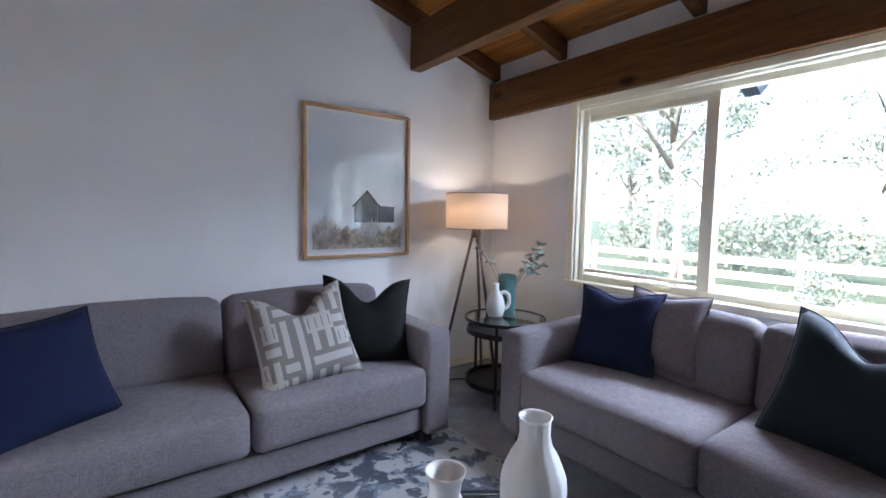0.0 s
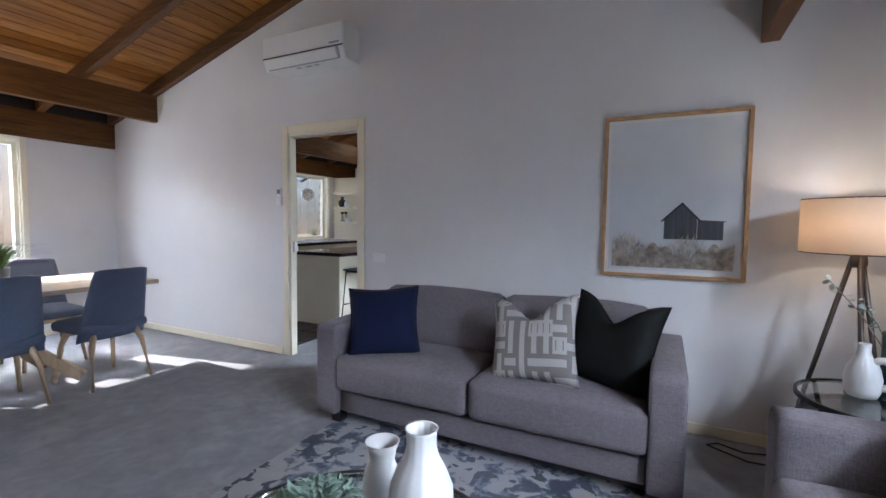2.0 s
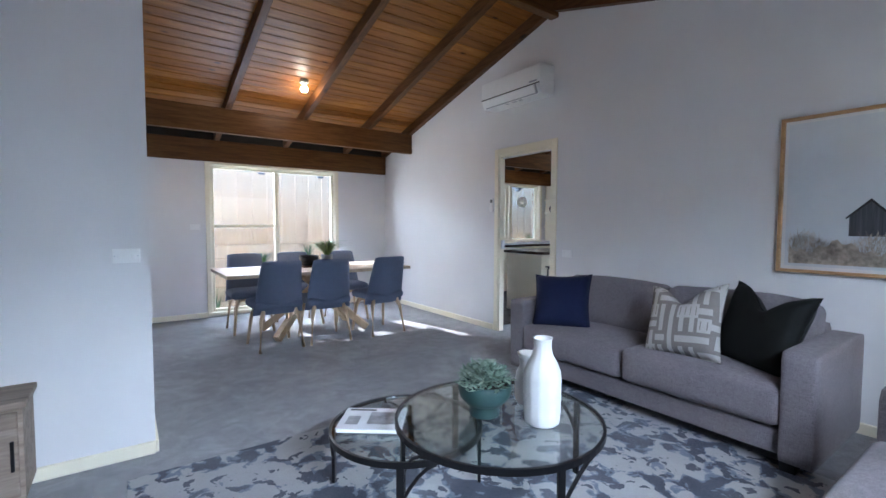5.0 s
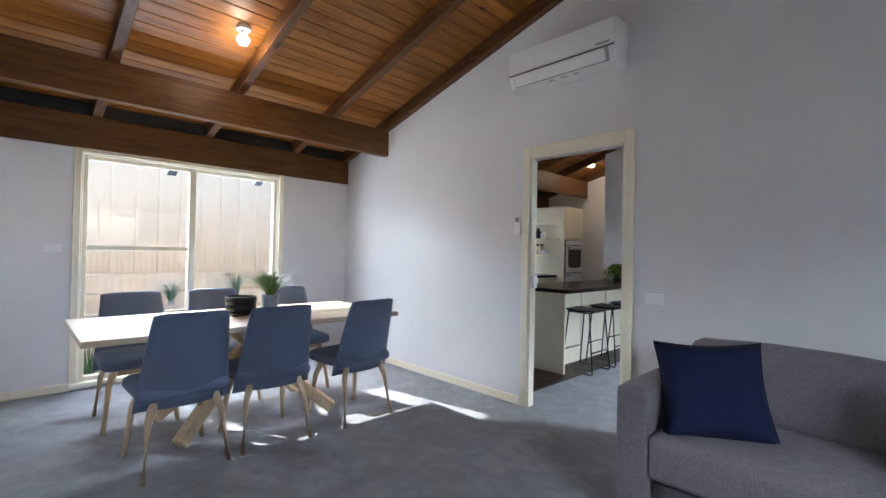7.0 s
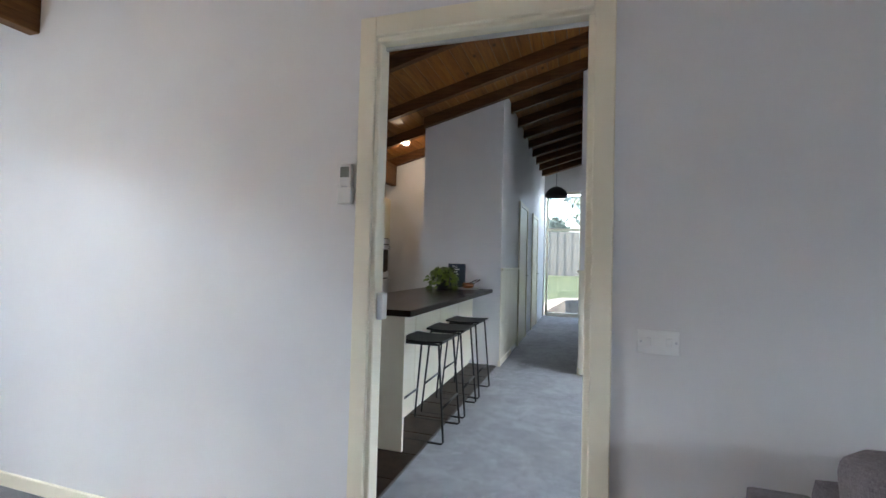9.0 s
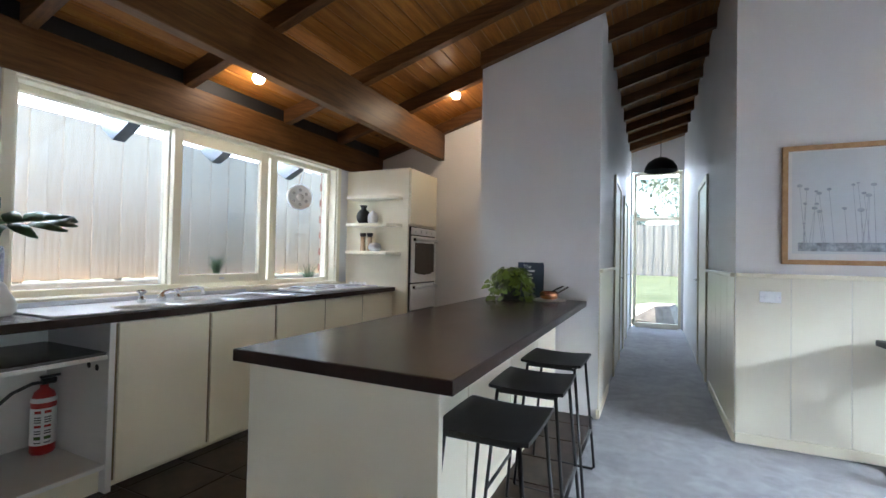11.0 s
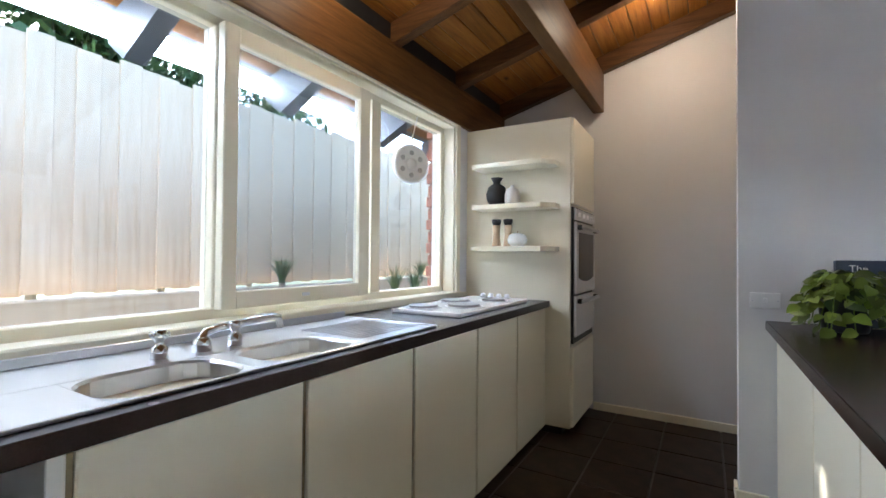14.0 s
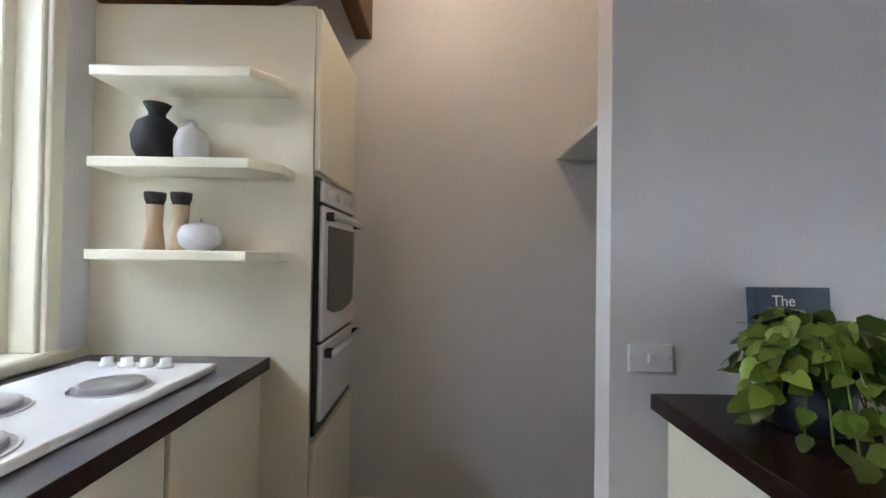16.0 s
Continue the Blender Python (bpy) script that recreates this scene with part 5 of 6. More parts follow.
def dining_chair_master(m):
    """The sitter faces +y; the seat's centre lies over the origin."""
    t = thing("dining_chair", m, "blue-grey upholstered dining chair with splayed oak legs", "chair", "dining chairs")
    part("seat", softbox(B(), -0.235, 0.235, -0.2, 0.235, 0.40, 0.485, 0.038, 0.018, 8), M_CHAIR, t, smooth=True)
    bm = B()
    n, rows = 12, 10
    grid = {}
    for side in (0, 1):
        for i in range(n + 1):
            for j in range(rows + 1):
                u, v = 2 * i / n - 1, j / rows
                w = 0.245 - 0.055 * v
                z = 0.36 + 0.53 * v - 0.012 * (abs(u) ** 6)
                y = -0.19 - 0.11 * v + 0.075 * u * u * (1 - 0.45 * v)
                thick = 0.045 * (1 - 0.5 * (abs(u) ** 8)) * (1 - 0.5 * (abs(2 * v - 1) ** 10))
                grid[side, i, j] = bm.verts.new((u * w, y + (thick if side else 0), z))
    for side in (0, 1):
        for i in range(n):
            for j in range(rows):
                f = [grid[side, i, j], grid[side, i + 1, j], grid[side, i + 1, j + 1], grid[side, i, j + 1]]
                bm.faces.new(f if side == 0 else f[::-1])
    rim = [(i, 0) for i in range(n)] + [(n, j) for j in range(rows)] + [(i, rows) for i in range(n, 0, -1)] + [(0, j) for j in range(rows, 0, -1)]
    for k in range(len(rim)):
        a, b = rim[k], rim[(k + 1) % len(rim)]
        bm.faces.new((grid[0, a[0], a[1]], grid[1, a[0], a[1]], grid[1, b[0], b[1]], grid[0, b[0], b[1]]))
    bmesh.ops.recalc_face_normals(bm, faces=bm.faces)
    part("backrest", bm, M_CHAIR, t, smooth=True)
    for sx in (-1, 1):
        for sy, yy in ((-1, -0.17), (1, 0.17)):
            bm = tube(B(), [(sx * 0.15, yy * 0.85, 0.40), (sx * 0.185, yy * 1.05, 0.30), (sx * 0.215, yy * 1.35, 0.0)], 0.025, 10, taper=0.014)
            part("leg", bm, M_OAK, t, "tapered oak leg", True)
    for yy in (-0.14, 0.14):
        bm = B(); box(bm, -0.16, 0.16, yy - 0.014, yy + 0.014, 0.36, 0.405, 0.004, 1); part("rail", bm, M_OAK, t)
    return t


chair = dining_chair_master(pose(-2.33, 0.60, 0, 0, 0, 92))
for x, y, r in ((-2.33, 1.125, 88), (-2.31, 1.77, 95), (-3.22, 0.55, -90), (-3.25, 1.15, -87), (-3.22, 1.76, -92)):
    copy_thing(chair, pose(x, y, 0, 0, 0, r))

tray = thing("serving_tray", pose(-2.80, 1.22, 0.7505, 0, 0, 4), "flat reddish wooden serving tray on the dining table", "tray")
bm = B(); box(bm, -0.1, 0.1, -0.2, 0.2, 0.0, 0.018, 0.006, 2); part("board", bm, M_RAFTER, tray)
bowl = turned("black_bowl", -2.80, 1.12, 0.769, [(0, 0), (0.085, 0), (0.104, 0.012), (0.108, 0.05), (0.101, 0.058), (0.108, 0.066), (0.11, 0.115), (0.103, 0.117), (0.098, 0.07), (0, 0.03)], M_BLACK, "glossy black grooved bowl on the wooden tray", "bowl")
fern = turned("fern_pot", -2.80, 1.34, 0.769, [(0, 0), (0.055, 0), (0.06, 0.01), (0.068, 0.12), (0.062, 0.12), (0.058, 0.1), (0, 0.1)], plain("grey_concrete", (0.28, 0.28, 0.29), 0.8, 0, 0.15, 20), "small fern in a grey concrete pot", "potted plant")
M_FERN = leaf_material("fern_leaves", (0.045, 0.1, 0.02), (0.16, 0.26, 0.07))
part("fronds", blades(B(), 120, 0.3, 0.36, 77, 0.013), M_FERN, fern, m=pose(0, 0, 0.09)); part("soil", disc(B(), 0.058, 0.098, 0.104, 20), M_SOIL, fern)


# ---- kitchen ----
XF = -3.68          # cabinet fronts
BT = 0.885          # bench top
# tiles
tile = bpy.data.meshes.new("tile")
bm = B(); box(bm, 0.0045, 0.3255, 0.0045, 0.3255, 0.0, 0.006, 0.0015, 1); bm.to_mesh(tile); bm.free(); tile.materials.append(M_TILE)
M_TILE.node_tree.nodes["Principled BSDF"].inputs["Specular IOR Level"].default_value = 0.16
for i in range(8):
    for j in range(14):
        x, y = -1.68 - 0.33 * (i + 1), YK + 0.33 * j
        if x > XW - 0.25 and y + 0.33 < YN + 0.25 and not (x < -4.0):
            ob = new("tile", tile); ob.parent = kitchen_floor; ob.matrix_basis = pose(x, y, 0.0065)


M_PULL = plain("brown_door_edge", (0.17, 0.125, 0.055), 0.5, 0, 0.25, 30)


def cupboard(name, y0, y1, label):
    t = thing(name, pose(XF, (y0 + y1) / 2, 0.012), label, "kitchen cupboard", "bench cupboards")
    w = (y1 - y0) / 2
    bm = B(); box(bm, -0.57, -0.02, -w + 0.001, w - 0.001, 0.05, 0.829); part("body", bm, M_CREAM, t)
    bm = B(); box(bm, -0.53, -0.06, -w, w, 0.0, 0.049); part("kickboard", bm, M_CREAM, t)
    bm = B(); box(bm, -0.018, 0.002, -w + 0.013, w - 0.005, 0.045, 0.822, 0.003, 1); d = part("door", bm, M_CREAM, t)
    bm = B(); box(bm, -0.0195, -0.007, -w - 0.004, -w + 0.0128, 0.05, 0.82, 0.002, 1); part("finger_pull", bm, M_PULL, d, "bare wooden door edge")
    return t


ys = (4.258, 4.774, 5.291, 5.818, 6.332, 6.852)
for a, b in zip(ys, ys[1:]):
    cupboard("base_cupboard", a, b, "cream painted base cupboard with a plain door")

# open unit at the end of the bench
ou = thing("open_shelf_unit", pose(XF, 3.945, 0.012), "white open cupboard without a door, holding an extinguisher", "kitchen cupboard")
for nm, a, mt in (("side_panel", (-0.57, -0.002, 0.285, 0.313, 0.0, 0.831), M_WHITE), ("side_panel", (-0.57, -0.004, -0.303, -0.29, 0.0, 0.831), M_WHITE), ("back_panel", (-0.585, -0.572, -0.303, 0.313, 0.0, 0.831), M_WHITE),
                  ("shelf", (-0.57, -0.01, -0.289, 0.284, 0.652, 0.672), M_WHITE), ("shelf_lining", (-0.568, -0.014, -0.287, 0.282, 0.6725, 0.686), M_BENCH_GREY), ("floor_panel", (-0.57, -0.006, -0.289, 0.284, 0.12, 0.142), M_WHITE), ("kickboard", (-0.07, -0.05, -0.289, 0.284, 0.0, 0.119), M_CREAM)):
    bm = B(); box(bm, *a, 0.002, 1); part(nm, bm, mt, ou)
for x, z in ((-0.1, 0.6), (-0.17, 0.605)):
    part("hole", lathe(B(), [(0, 0), (0.016, 0), (0.016, 0.001), (0, 0.001)], 14), M_BLACK_MATT, ou, "round hole in the side", m=pose(x, 0.2845, z, 90, 0, 0))

# worktop with cut-outs for the sinks
wt = thing("worktop", pose(XF, 5.23, BT), "charcoal laminate worktop along the kitchen wall", "worktop")
SX0, SX1 = -3.955, -3.712
def wp(a, b, c, d):
    bm = B(); box(bm, a - XF, b - XF, c - 5.23, d - 5.23, -0.04, 0.0); part("slab", bm, M_BENCH_GREY, wt)
wp(XW, SX0, 3.645, 6.852); wp(SX1, XF + 0.025, 3.645, 6.852); wp(SX0, SX1, 3.645, 4.335); wp(SX0, SX1, 4.655, 4.715); wp(SX0, SX1, 5.045, 6.852)
bm = B(); box(bm, 0.0253, 0.0293, -1.585, 1.622, -0.041, 0.0005, 0.002, 1); part("edge_strip", bm, M_BENCH, wt, "dark brown worktop edge")
bm = B(); box(bm, XW + 0.001 - XF, XW + 0.018 - XF, -1.585, 1.622, 0.0, 0.033, 0.003, 1); part("upstand", bm, M_CREAM, wt)

# sink
sk = thing("double_sink", pose(-4.02, 4.78, BT + 0.001), "stainless steel double sink with two drainers", "sink")
def sp(nm, a, bev=0.002):
    bm = B(); box(bm, a[0] + 4.02, a[1] + 4.02, a[2] - 4.78, a[3] - 4.78, a[4], a[5], bev, 1); return part(nm, bm, M_STEEL, sk)
sp("deck", (-4.2, SX0, 4.0, 5.478, 0, 0.004)); sp("deck", (SX1, -3.695, 4.0, 5.478, 0, 0.004)); sp("drainer", (SX0, SX1, 4.0, 4.335, 0, 0.004)); sp("deck", (SX0, SX1, 4.655, 4.715, 0, 0.004)); sp("drainer", (SX0, SX1, 5.045, 5.478, 0, 0.004))
sp("lip", (-3.7, -3.691, 4.0, 5.478, 0.004, 0.009)); sp("lip", (-4.19, -3.7, 4.0, 4.008, 0.004, 0.009)); sp("lip", (-4.19, -3.7, 5.47, 5.478, 0.004, 0.009)); sp("splash_lip", (-4.2, -4.19, 4.0, 5.478, 0.004, 0.03))
for k in range(12):
    sp("drain_rib", (-4.06 + 0.026 * k, -4.054 + 0.026 * k, 5.1, 5.43, 0.004, 0.0065), 0.001)
for y0, y1 in ((4.335, 4.655), (4.715, 5.045)):
    bm = B()
    prof = [(0, 0.003), (0.004, -0.004), (0.008, -0.12), (0.03, -0.15)]
    loops = []
    for inset, z in prof:
        r = 0.085
        pts = []
        for cx, cy, a0 in ((SX1 - inset - r, y1 - inset - r, 0), (SX0 + inset + r, y1 - inset - r, 90), (SX0 + inset + r, y0 + inset + r, 180), (SX1 - inset - r, y0 + inset + r, 270)):
            for q in range(5):
                a = radians(a0 + 22.5 * q)
                pts.append(bm.verts.new((cx + r * math.cos(a) + 4.02, cy + r * math.sin(a) - 4.78, z)))
        loops.append(pts)
    for p, q in zip(loops, loops[1:]):
        for k in range(20):
            bm.faces.new((p[k], q[k], q[(k + 1) % 20], p[(k + 1) % 20]))
    bm.faces.new(loops[-1])
    corner = loops[0]
    for idx, (cx, cy) in zip((0, 5, 10, 15), ((SX1, y1), (SX0, y1), (SX0, y0), (SX1, y0))):
        c = bm.verts.new((cx + 4.02, cy - 4.78, 0.003))
        for q in range(4):
            bm.faces.new((c, corner[idx + q], corner[idx + q + 1]))
    bmesh.ops.recalc_face_normals(bm, faces=bm.faces)
    bowl_ob = part("bowl", bm, M_STEEL, sk, smooth=False)
    part("waste", lathe(B(), [(0, 0), (0.032, 0), (0.032, 0.003), (0.02, 0.001), (0, 0.001)], 18), M_CHROME, bowl_ob, m=pose((SX0 + SX1) / 2 + 4.02, (y0 + y1) / 2 - 4.78, -0.149))
tp = thing("mixer_tap", pose(-4.02, 4.695, BT + 0.006), "chrome sink tap with a low swivel spout and two handles", "tap")
part("spout", tube(B(), [(0, 0, 0), (0, 0, 0.035), (-0.002, 0.012, 0.052), (-0.01, 0.05, 0.058), (-0.04, 0.27, 0.066), (-0.044, 0.305, 0.06), (-0.045, 0.315, 0.025)], 0.0125, 12), M_CHROME, tp, smooth=True)
part("spout_base", lathe(B(), [(0, 0), (0.026, 0), (0.024, 0.03), (0.016, 0.04), (0, 0.04)], 20), M_CHROME, tp, smooth=True)
for dy in (-0.118, 0.105):
    h = part("tap_body", lathe(B(), [(0, 0), (0.022, 0), (0.02, 0.03), (0.012, 0.035), (0.012, 0.05), (0.02, 0.055), (0.018, 0.075), (0, 0.078)], 20), M_CHROME, tp, smooth=True, m=pose(0, dy, 0))
    for a in (0, 90):
        part("handle_bar", tube(B(), [(-0.03, 0, 0.065), (0.03, 0, 0.065)], 0.0055, 8), M_CHROME, h, m=pose(0, 0, 0, 0, 0, a + 20))

# cooktop
M_ENAMEL = plain("white_enamel_steel", (0.8, 0.8, 0.8), 0.15, 0, 0.02)
M_HOTPLATE = plain("grey_hotplate", (0.38, 0.37, 0.38), 0.4, 0.6, 0.15, 20)
ct = thing("cooktop", pose(-3.94, 6.21, BT + 0.001), "white enamel electric cooktop with four solid plates", "cooktop")
bm = B(); box(bm, -0.2, 0.203, -0.45, 0.46, 0.0, 0.022, 0.008, 3); part("hob", bm, M_ENAMEL, ct)
for x, y, r in ((-0.078, -0.338, 0.075), (0.078, -0.178, 0.085), (-0.085, 0.022, 0.085), (0.078, 0.2, 0.07)):
    p_ = part("hotplate", lathe(B(), [(0, 0.022), (r + 0.012, 0.022), (r + 0.012, 0.026), (r, 0.026), (r, 0.036), (r - 0.006, 0.038), (0.02, 0.036), (0, 0.036)], 36), M_HOTPLATE, ct, smooth=False, m=pose(x, y, 0))
    part("trim_ring", ring(B(), r + 0.012, r + 0.018, 0.022, 0.0255, 36), M_STEEL, p_)
for k in range(4):
    part("knob", lathe(B(), [(0, 0.022), (0.021, 0.022), (0.021, 0.03), (0.016, 0.034), (0.015, 0.048), (0, 0.049)], 18), M_ENAMEL, ct, smooth=True, m=pose(-0.085 + 0.056 * k, 0.4, 0))

# oven tower
tw = thing("oven_tower", pose(-3.862, 7.16, 0.012), "tall cream cabinet with a built-in double oven", "kitchen cabinet")
bm = B(); box(bm, -0.416, 0.345, -0.305, 0.337, 0.05, 2.085); part("body", bm, M_CREAM, tw)
bm = B(); box(bm, -0.368, 0.29, -0.295, 0.337, 0.0, 0.049); part("kickboard", bm, M_BLACK_MATT, tw)
bm = B(); box(bm, 0.346, 0.366, -0.298, 0.298, 1.515, 2.08, 0.003, 1); part("upper_door", bm, M_CREAM, tw)
bm = B(); box(bm, 0.346, 0.366, -0.298, 0.298, 0.06, 0.575, 0.003, 1); part("lower_door", bm, M_CREAM, tw)
ov = thing("wall_oven", pose(-3.512, 7.16, 0.608), "white double wall oven with black trim built into the tower", "oven")
bm = B(); box(bm, -0.004, 0.01, -0.29, 0.29, 0.0, 0.9, 0.002, 1); part("surround", bm, M_BLACK, ov, "black surround")
bm = B(); box(bm, 0.0105, 0.026, -0.275, 0.282, 0.815, 0.89, 0.003, 1); cp = part("control_panel", bm, M_ENAMEL, ov)
for k in range(4):
    part("knob", lathe(B(), [(0, 0), (0.016, 0), (0.014, 0.014), (0, 0.015)], 14), M_ENAMEL, cp, m=pose(0.026, -0.2 + 0.12 * k, 0.852, 0, 90, 0))
bm = B(); box(bm, 0.0105, 0.028, -0.275, 0.282, 0.325, 0.803, 0.004, 1); od = part("oven_door", bm, M_ENAMEL, ov)
M_DARKGLASS = plain("oven_glass", (0.07, 0.06, 0.055), 0.08, 0, 0.1)
bm = B(); prism(bm, [(-0.215, 0.735), (0.225, 0.735), (0.225, 0.43), (0.14, 0.41), (0.005, 0.4), (-0.13, 0.41), (-0.215, 0.43)], 0.0283, 0.0303, "x"); part("door_glass", bm, M_DARKGLASS, od, "smoked oven window")
bm = B(); box(bm, 0.0105, 0.028, -0.275, 0.282, 0.045, 0.312, 0.004, 1); gd = part("lower_oven_door", bm, M_ENAMEL, ov)
for par, z in ((od, 0.765), (gd, 0.278)):
    h = part("handle", tube(B(), [(0.06, -0.25, z), (0.066, 0.0, z), (0.06, 0.25, z)], 0.013, 10), M_STEEL, par, "grey bar handle", True)
    for y in (-0.235, 0.235):
        bm = B(); box(bm, 0.029, 0.06, y - 0.016, y + 0.016, z - 0.016, z + 0.016, 0.004, 1); part("handle_end", bm, M_BLACK, par)
for z in (1.213, 1.495, 1.773):
    bm = B(); prism(bm, [(-0.285, 0.0), (0.275, 0.0), (0.275, -0.1), (0.205, -0.19), (-0.285, -0.19)], 0.0, 0.032, "z"); rounded(part("wall_shelf", bm, M_CREAM, tw, "short cream shelf with a clipped corner", m=pose(0, -0.306, z - 0.012)), 0.004)
turned("black_vase", -4.0, 6.765, 1.528, [(0, 0), (0.046, 0), (0.068, 0.04), (0.073, 0.08), (0.057, 0.127), (0.025, 0.15), (0.025, 0.162), (0.041, 0.19), (0.034, 0.19), (0.017, 0.16), (0, 0.115)], M_BLACK_MATT, "round matt black vase with a flared neck on the shelf", "vase")
turned("white_vase", -3.885, 6.765, 1.528, [(0, 0), (0.04, 0), (0.052, 0.02), (0.053, 0.07), (0.04, 0.105), (0.014, 0.118), (0.012, 0.132), (0, 0.132)], M_CERAMIC, "small rounded white bottle vase on the shelf", "vase")
for x in (-4.0, -3.915):
    g = turned("pepper_grinder", x, 6.765, 1.246, [(0, 0), (0.03, 0), (0.031, 0.01), (0.023, 0.08), (0.026, 0.145), (0, 0.145)], M_OAK, "pale wooden pepper grinder with a black top", "grinder")
    part("cap", lathe(B(), [(0, 0.146), (0.024, 0.146), (0.031, 0.165), (0.032, 0.185), (0, 0.187)], 20), M_BLACK_MATT, g, "black grinder cap", True)
cx_ = turned("white_jar", -3.84, 6.745, 1.246, [(0, 0), (0.04, 0), (0.062, 0.022), (0.066, 0.045), (0.055, 0.075), (0.02, 0.088), (0, 0.085)], plain("marbled_ceramic", (0.72, 0.72, 0.72), 0.25, 0, 0.1, 18), "squat round white jar with a stub stalk", "jar")
part("stalk", tube(B(), [(0, 0, 0.083), (0.004, 0, 0.102)], 0.004, 6), M_OAK, cx_)

# pantry at the bench's near end
pt = thing("pantry_cupboard", pose(-3.98, 3.368, 0.012), "tall cream pantry cupboard beside the doorway", "kitchen cabinet")
bm = B(); box(bm, -0.298, 0.28, -0.375, 0.272, 0.0, 2.29); part("body", bm, M_CREAM, pt)
bm = B(); box(bm, 0.281, 0.3, -0.305, 0.27, 0.05, 2.2, 0.003, 1); part("door", bm, M_CREAM, pt)

# vases at the bench end
def speckled():
    m, nt, b = principled("indigo_speckle", (0.1, 0.13, 0.2), 0.6)
    n = noise_node(nt, coords(nt, (130, 130, 230)), 1.0, 4, 0.7)
    nt.links.new(ramp(nt, n, [(0.46, (0.05, 0.075, 0.14)), (0.54, (0.5, 0.52, 0.55))]), b.inputs["Base Color"])
    bump(nt, b, n, 0.8, 0.006)
    return m
M_INDIGO = speckled()
lv_ = turned("speckled_vase", -4.14, 3.89, BT + 0.001, [(0, 0), (0.085, 0), (0.095, 0.02), (0.1, 0.1), (0.1, 0.29), (0.095, 0.315), (0.06, 0.335), (0.05, 0.36), (0.055, 0.38), (0.048, 0.38), (0.042, 0.35), (0, 0.3)], M_INDIGO, "large indigo and white speckled vase holding monstera leaves", "vase")
M_MONSTERA = plain("monstera_leaf", (0.02, 0.055, 0.02), 0.3, 0, 0.4, 14)


def monstera(length, width, seed):
    """A broad split leaf that lies in x and y, its stalk at the origin: five curved fingers a side, joined along the rib."""
    bm = B()
    rnd = random.Random(seed)
    n = 9
    for s in (-1, 1):
        for k in range(5):
            u = (k + 0.15) / 5.0
            reach = width * 0.5 * (0.82, 1.05, 1.02, 0.85, 0.5)[k] * rnd.uniform(0.94, 1.06)
            rise = radians((-38, -8, 22, 44, 66)[k] + rnd.uniform(-5, 5))
            root0, root1 = length * 0.9 * u, length * 0.9 * min(1.0, u + 0.2)
            wide = length * 0.105 * rnd.uniform(0.92, 1.1)
            prev = None
            for i in range(n):
                v = i / (n - 1)
                ang = rise + 0.45 * v * v
                out, up = reach * v * math.cos(ang), reach * v * math.sin(ang)
                mid = (root0 + root1) / 2 + up
                half = (root1 - root0) / 2 * (1 - v) ** 2 + wide * math.sin(math.pi * min(1.0, 0.3 + 0.7 * v)) ** 0.6 * (1 - (1 - v) ** 3) * (0.12 if i == n - 1 else 1)
                z = 0.02 * math.sin(2.6 * v) - 0.1 * width * v * v
                cur = [bm.verts.new((s * (0.003 + out - math.sin(ang) * h * half), mid + math.cos(ang * 0.6) * h * half, z + 0.012 * (1 - h * h))) for h in (-1, 0, 1)]
                if prev:
                    for h in (0, 1):
                        f = (prev[h], prev[h + 1], cur[h + 1], cur[h])
                        bm.faces.new(f if s < 0 else f[::-1])
                prev = cur
    tube(bm, [(0, length * 0.92 * k / 6, 0.012) for k in range(7)], 0.004, 6, taper=0.0015)
    return bm


def leaf_pose(at, along, facing):
    """A leaf's pose: its length runs along, its face looks to facing."""
    y = Vector(along).normalized()
    z = Vector(facing)
    z = (z - y * z.dot(y)).normalized()
    x = y.cross(z)
    return Matrix.Translation(at) @ Matrix((x, y, z)).transposed().to_4x4()


for L, W, m in ((0.34, 0.3, leaf_pose((0.03, -0.01, 0.37), (0.0, -0.28, 0.95), (0.96, 0.1, 0.25))), (0.34, 0.27, leaf_pose((0.03, 0.03, 0.41), (0.12, 0.97, 0.16), (0.45, -0.1, 0.85)))):
    part("leaf", monstera(L, W, int(L * 100)), M_MONSTERA, lv_, "glossy dark green split leaf", True, m=m)
for tip in ((0.03, -0.01, 0.37), (0.03, 0.03, 0.41)):
    part("stalk", tube(B(), [(0, 0, 0.2), tip], 0.005, 6), M_LEAF_GREEN, lv_)
rv_ = turned("ribbed_vase", -4.03, 3.787, BT + 0.001, [(0, 0), (0.07, 0), (0.082, 0.012), (0.086, 0.06), (0.082, 0.12), (0.06, 0.14), (0.052, 0.15), (0.054, 0.215), (0.048, 0.215), (0.045, 0.16), (0, 0.12)], M_CERAMIC, "white ribbed vase with small disc handles", "vase", ribs=26, rib=0.014)
for s in (-1, 1):
    part("handle", lathe(B(), [(0, -0.009), (0.026, -0.009), (0.03, 0), (0.026, 0.009), (0, 0.009)], 20), M_CERAMIC, rv_, smooth=True, m=pose(0.0, s * 0.06, 0.185, 90, 0, 90))
turned("pear_vase", -3.99, 3.92, BT + 0.001, [(0, 0), (0.05, 0), (0.068, 0.02), (0.07, 0.05), (0.055, 0.085), (0.038, 0.115), (0.03, 0.14), (0.015, 0.155), (0, 0.157)], M_CERAMIC, "glazed white pear-shaped ornament on the worktop", "ornament")

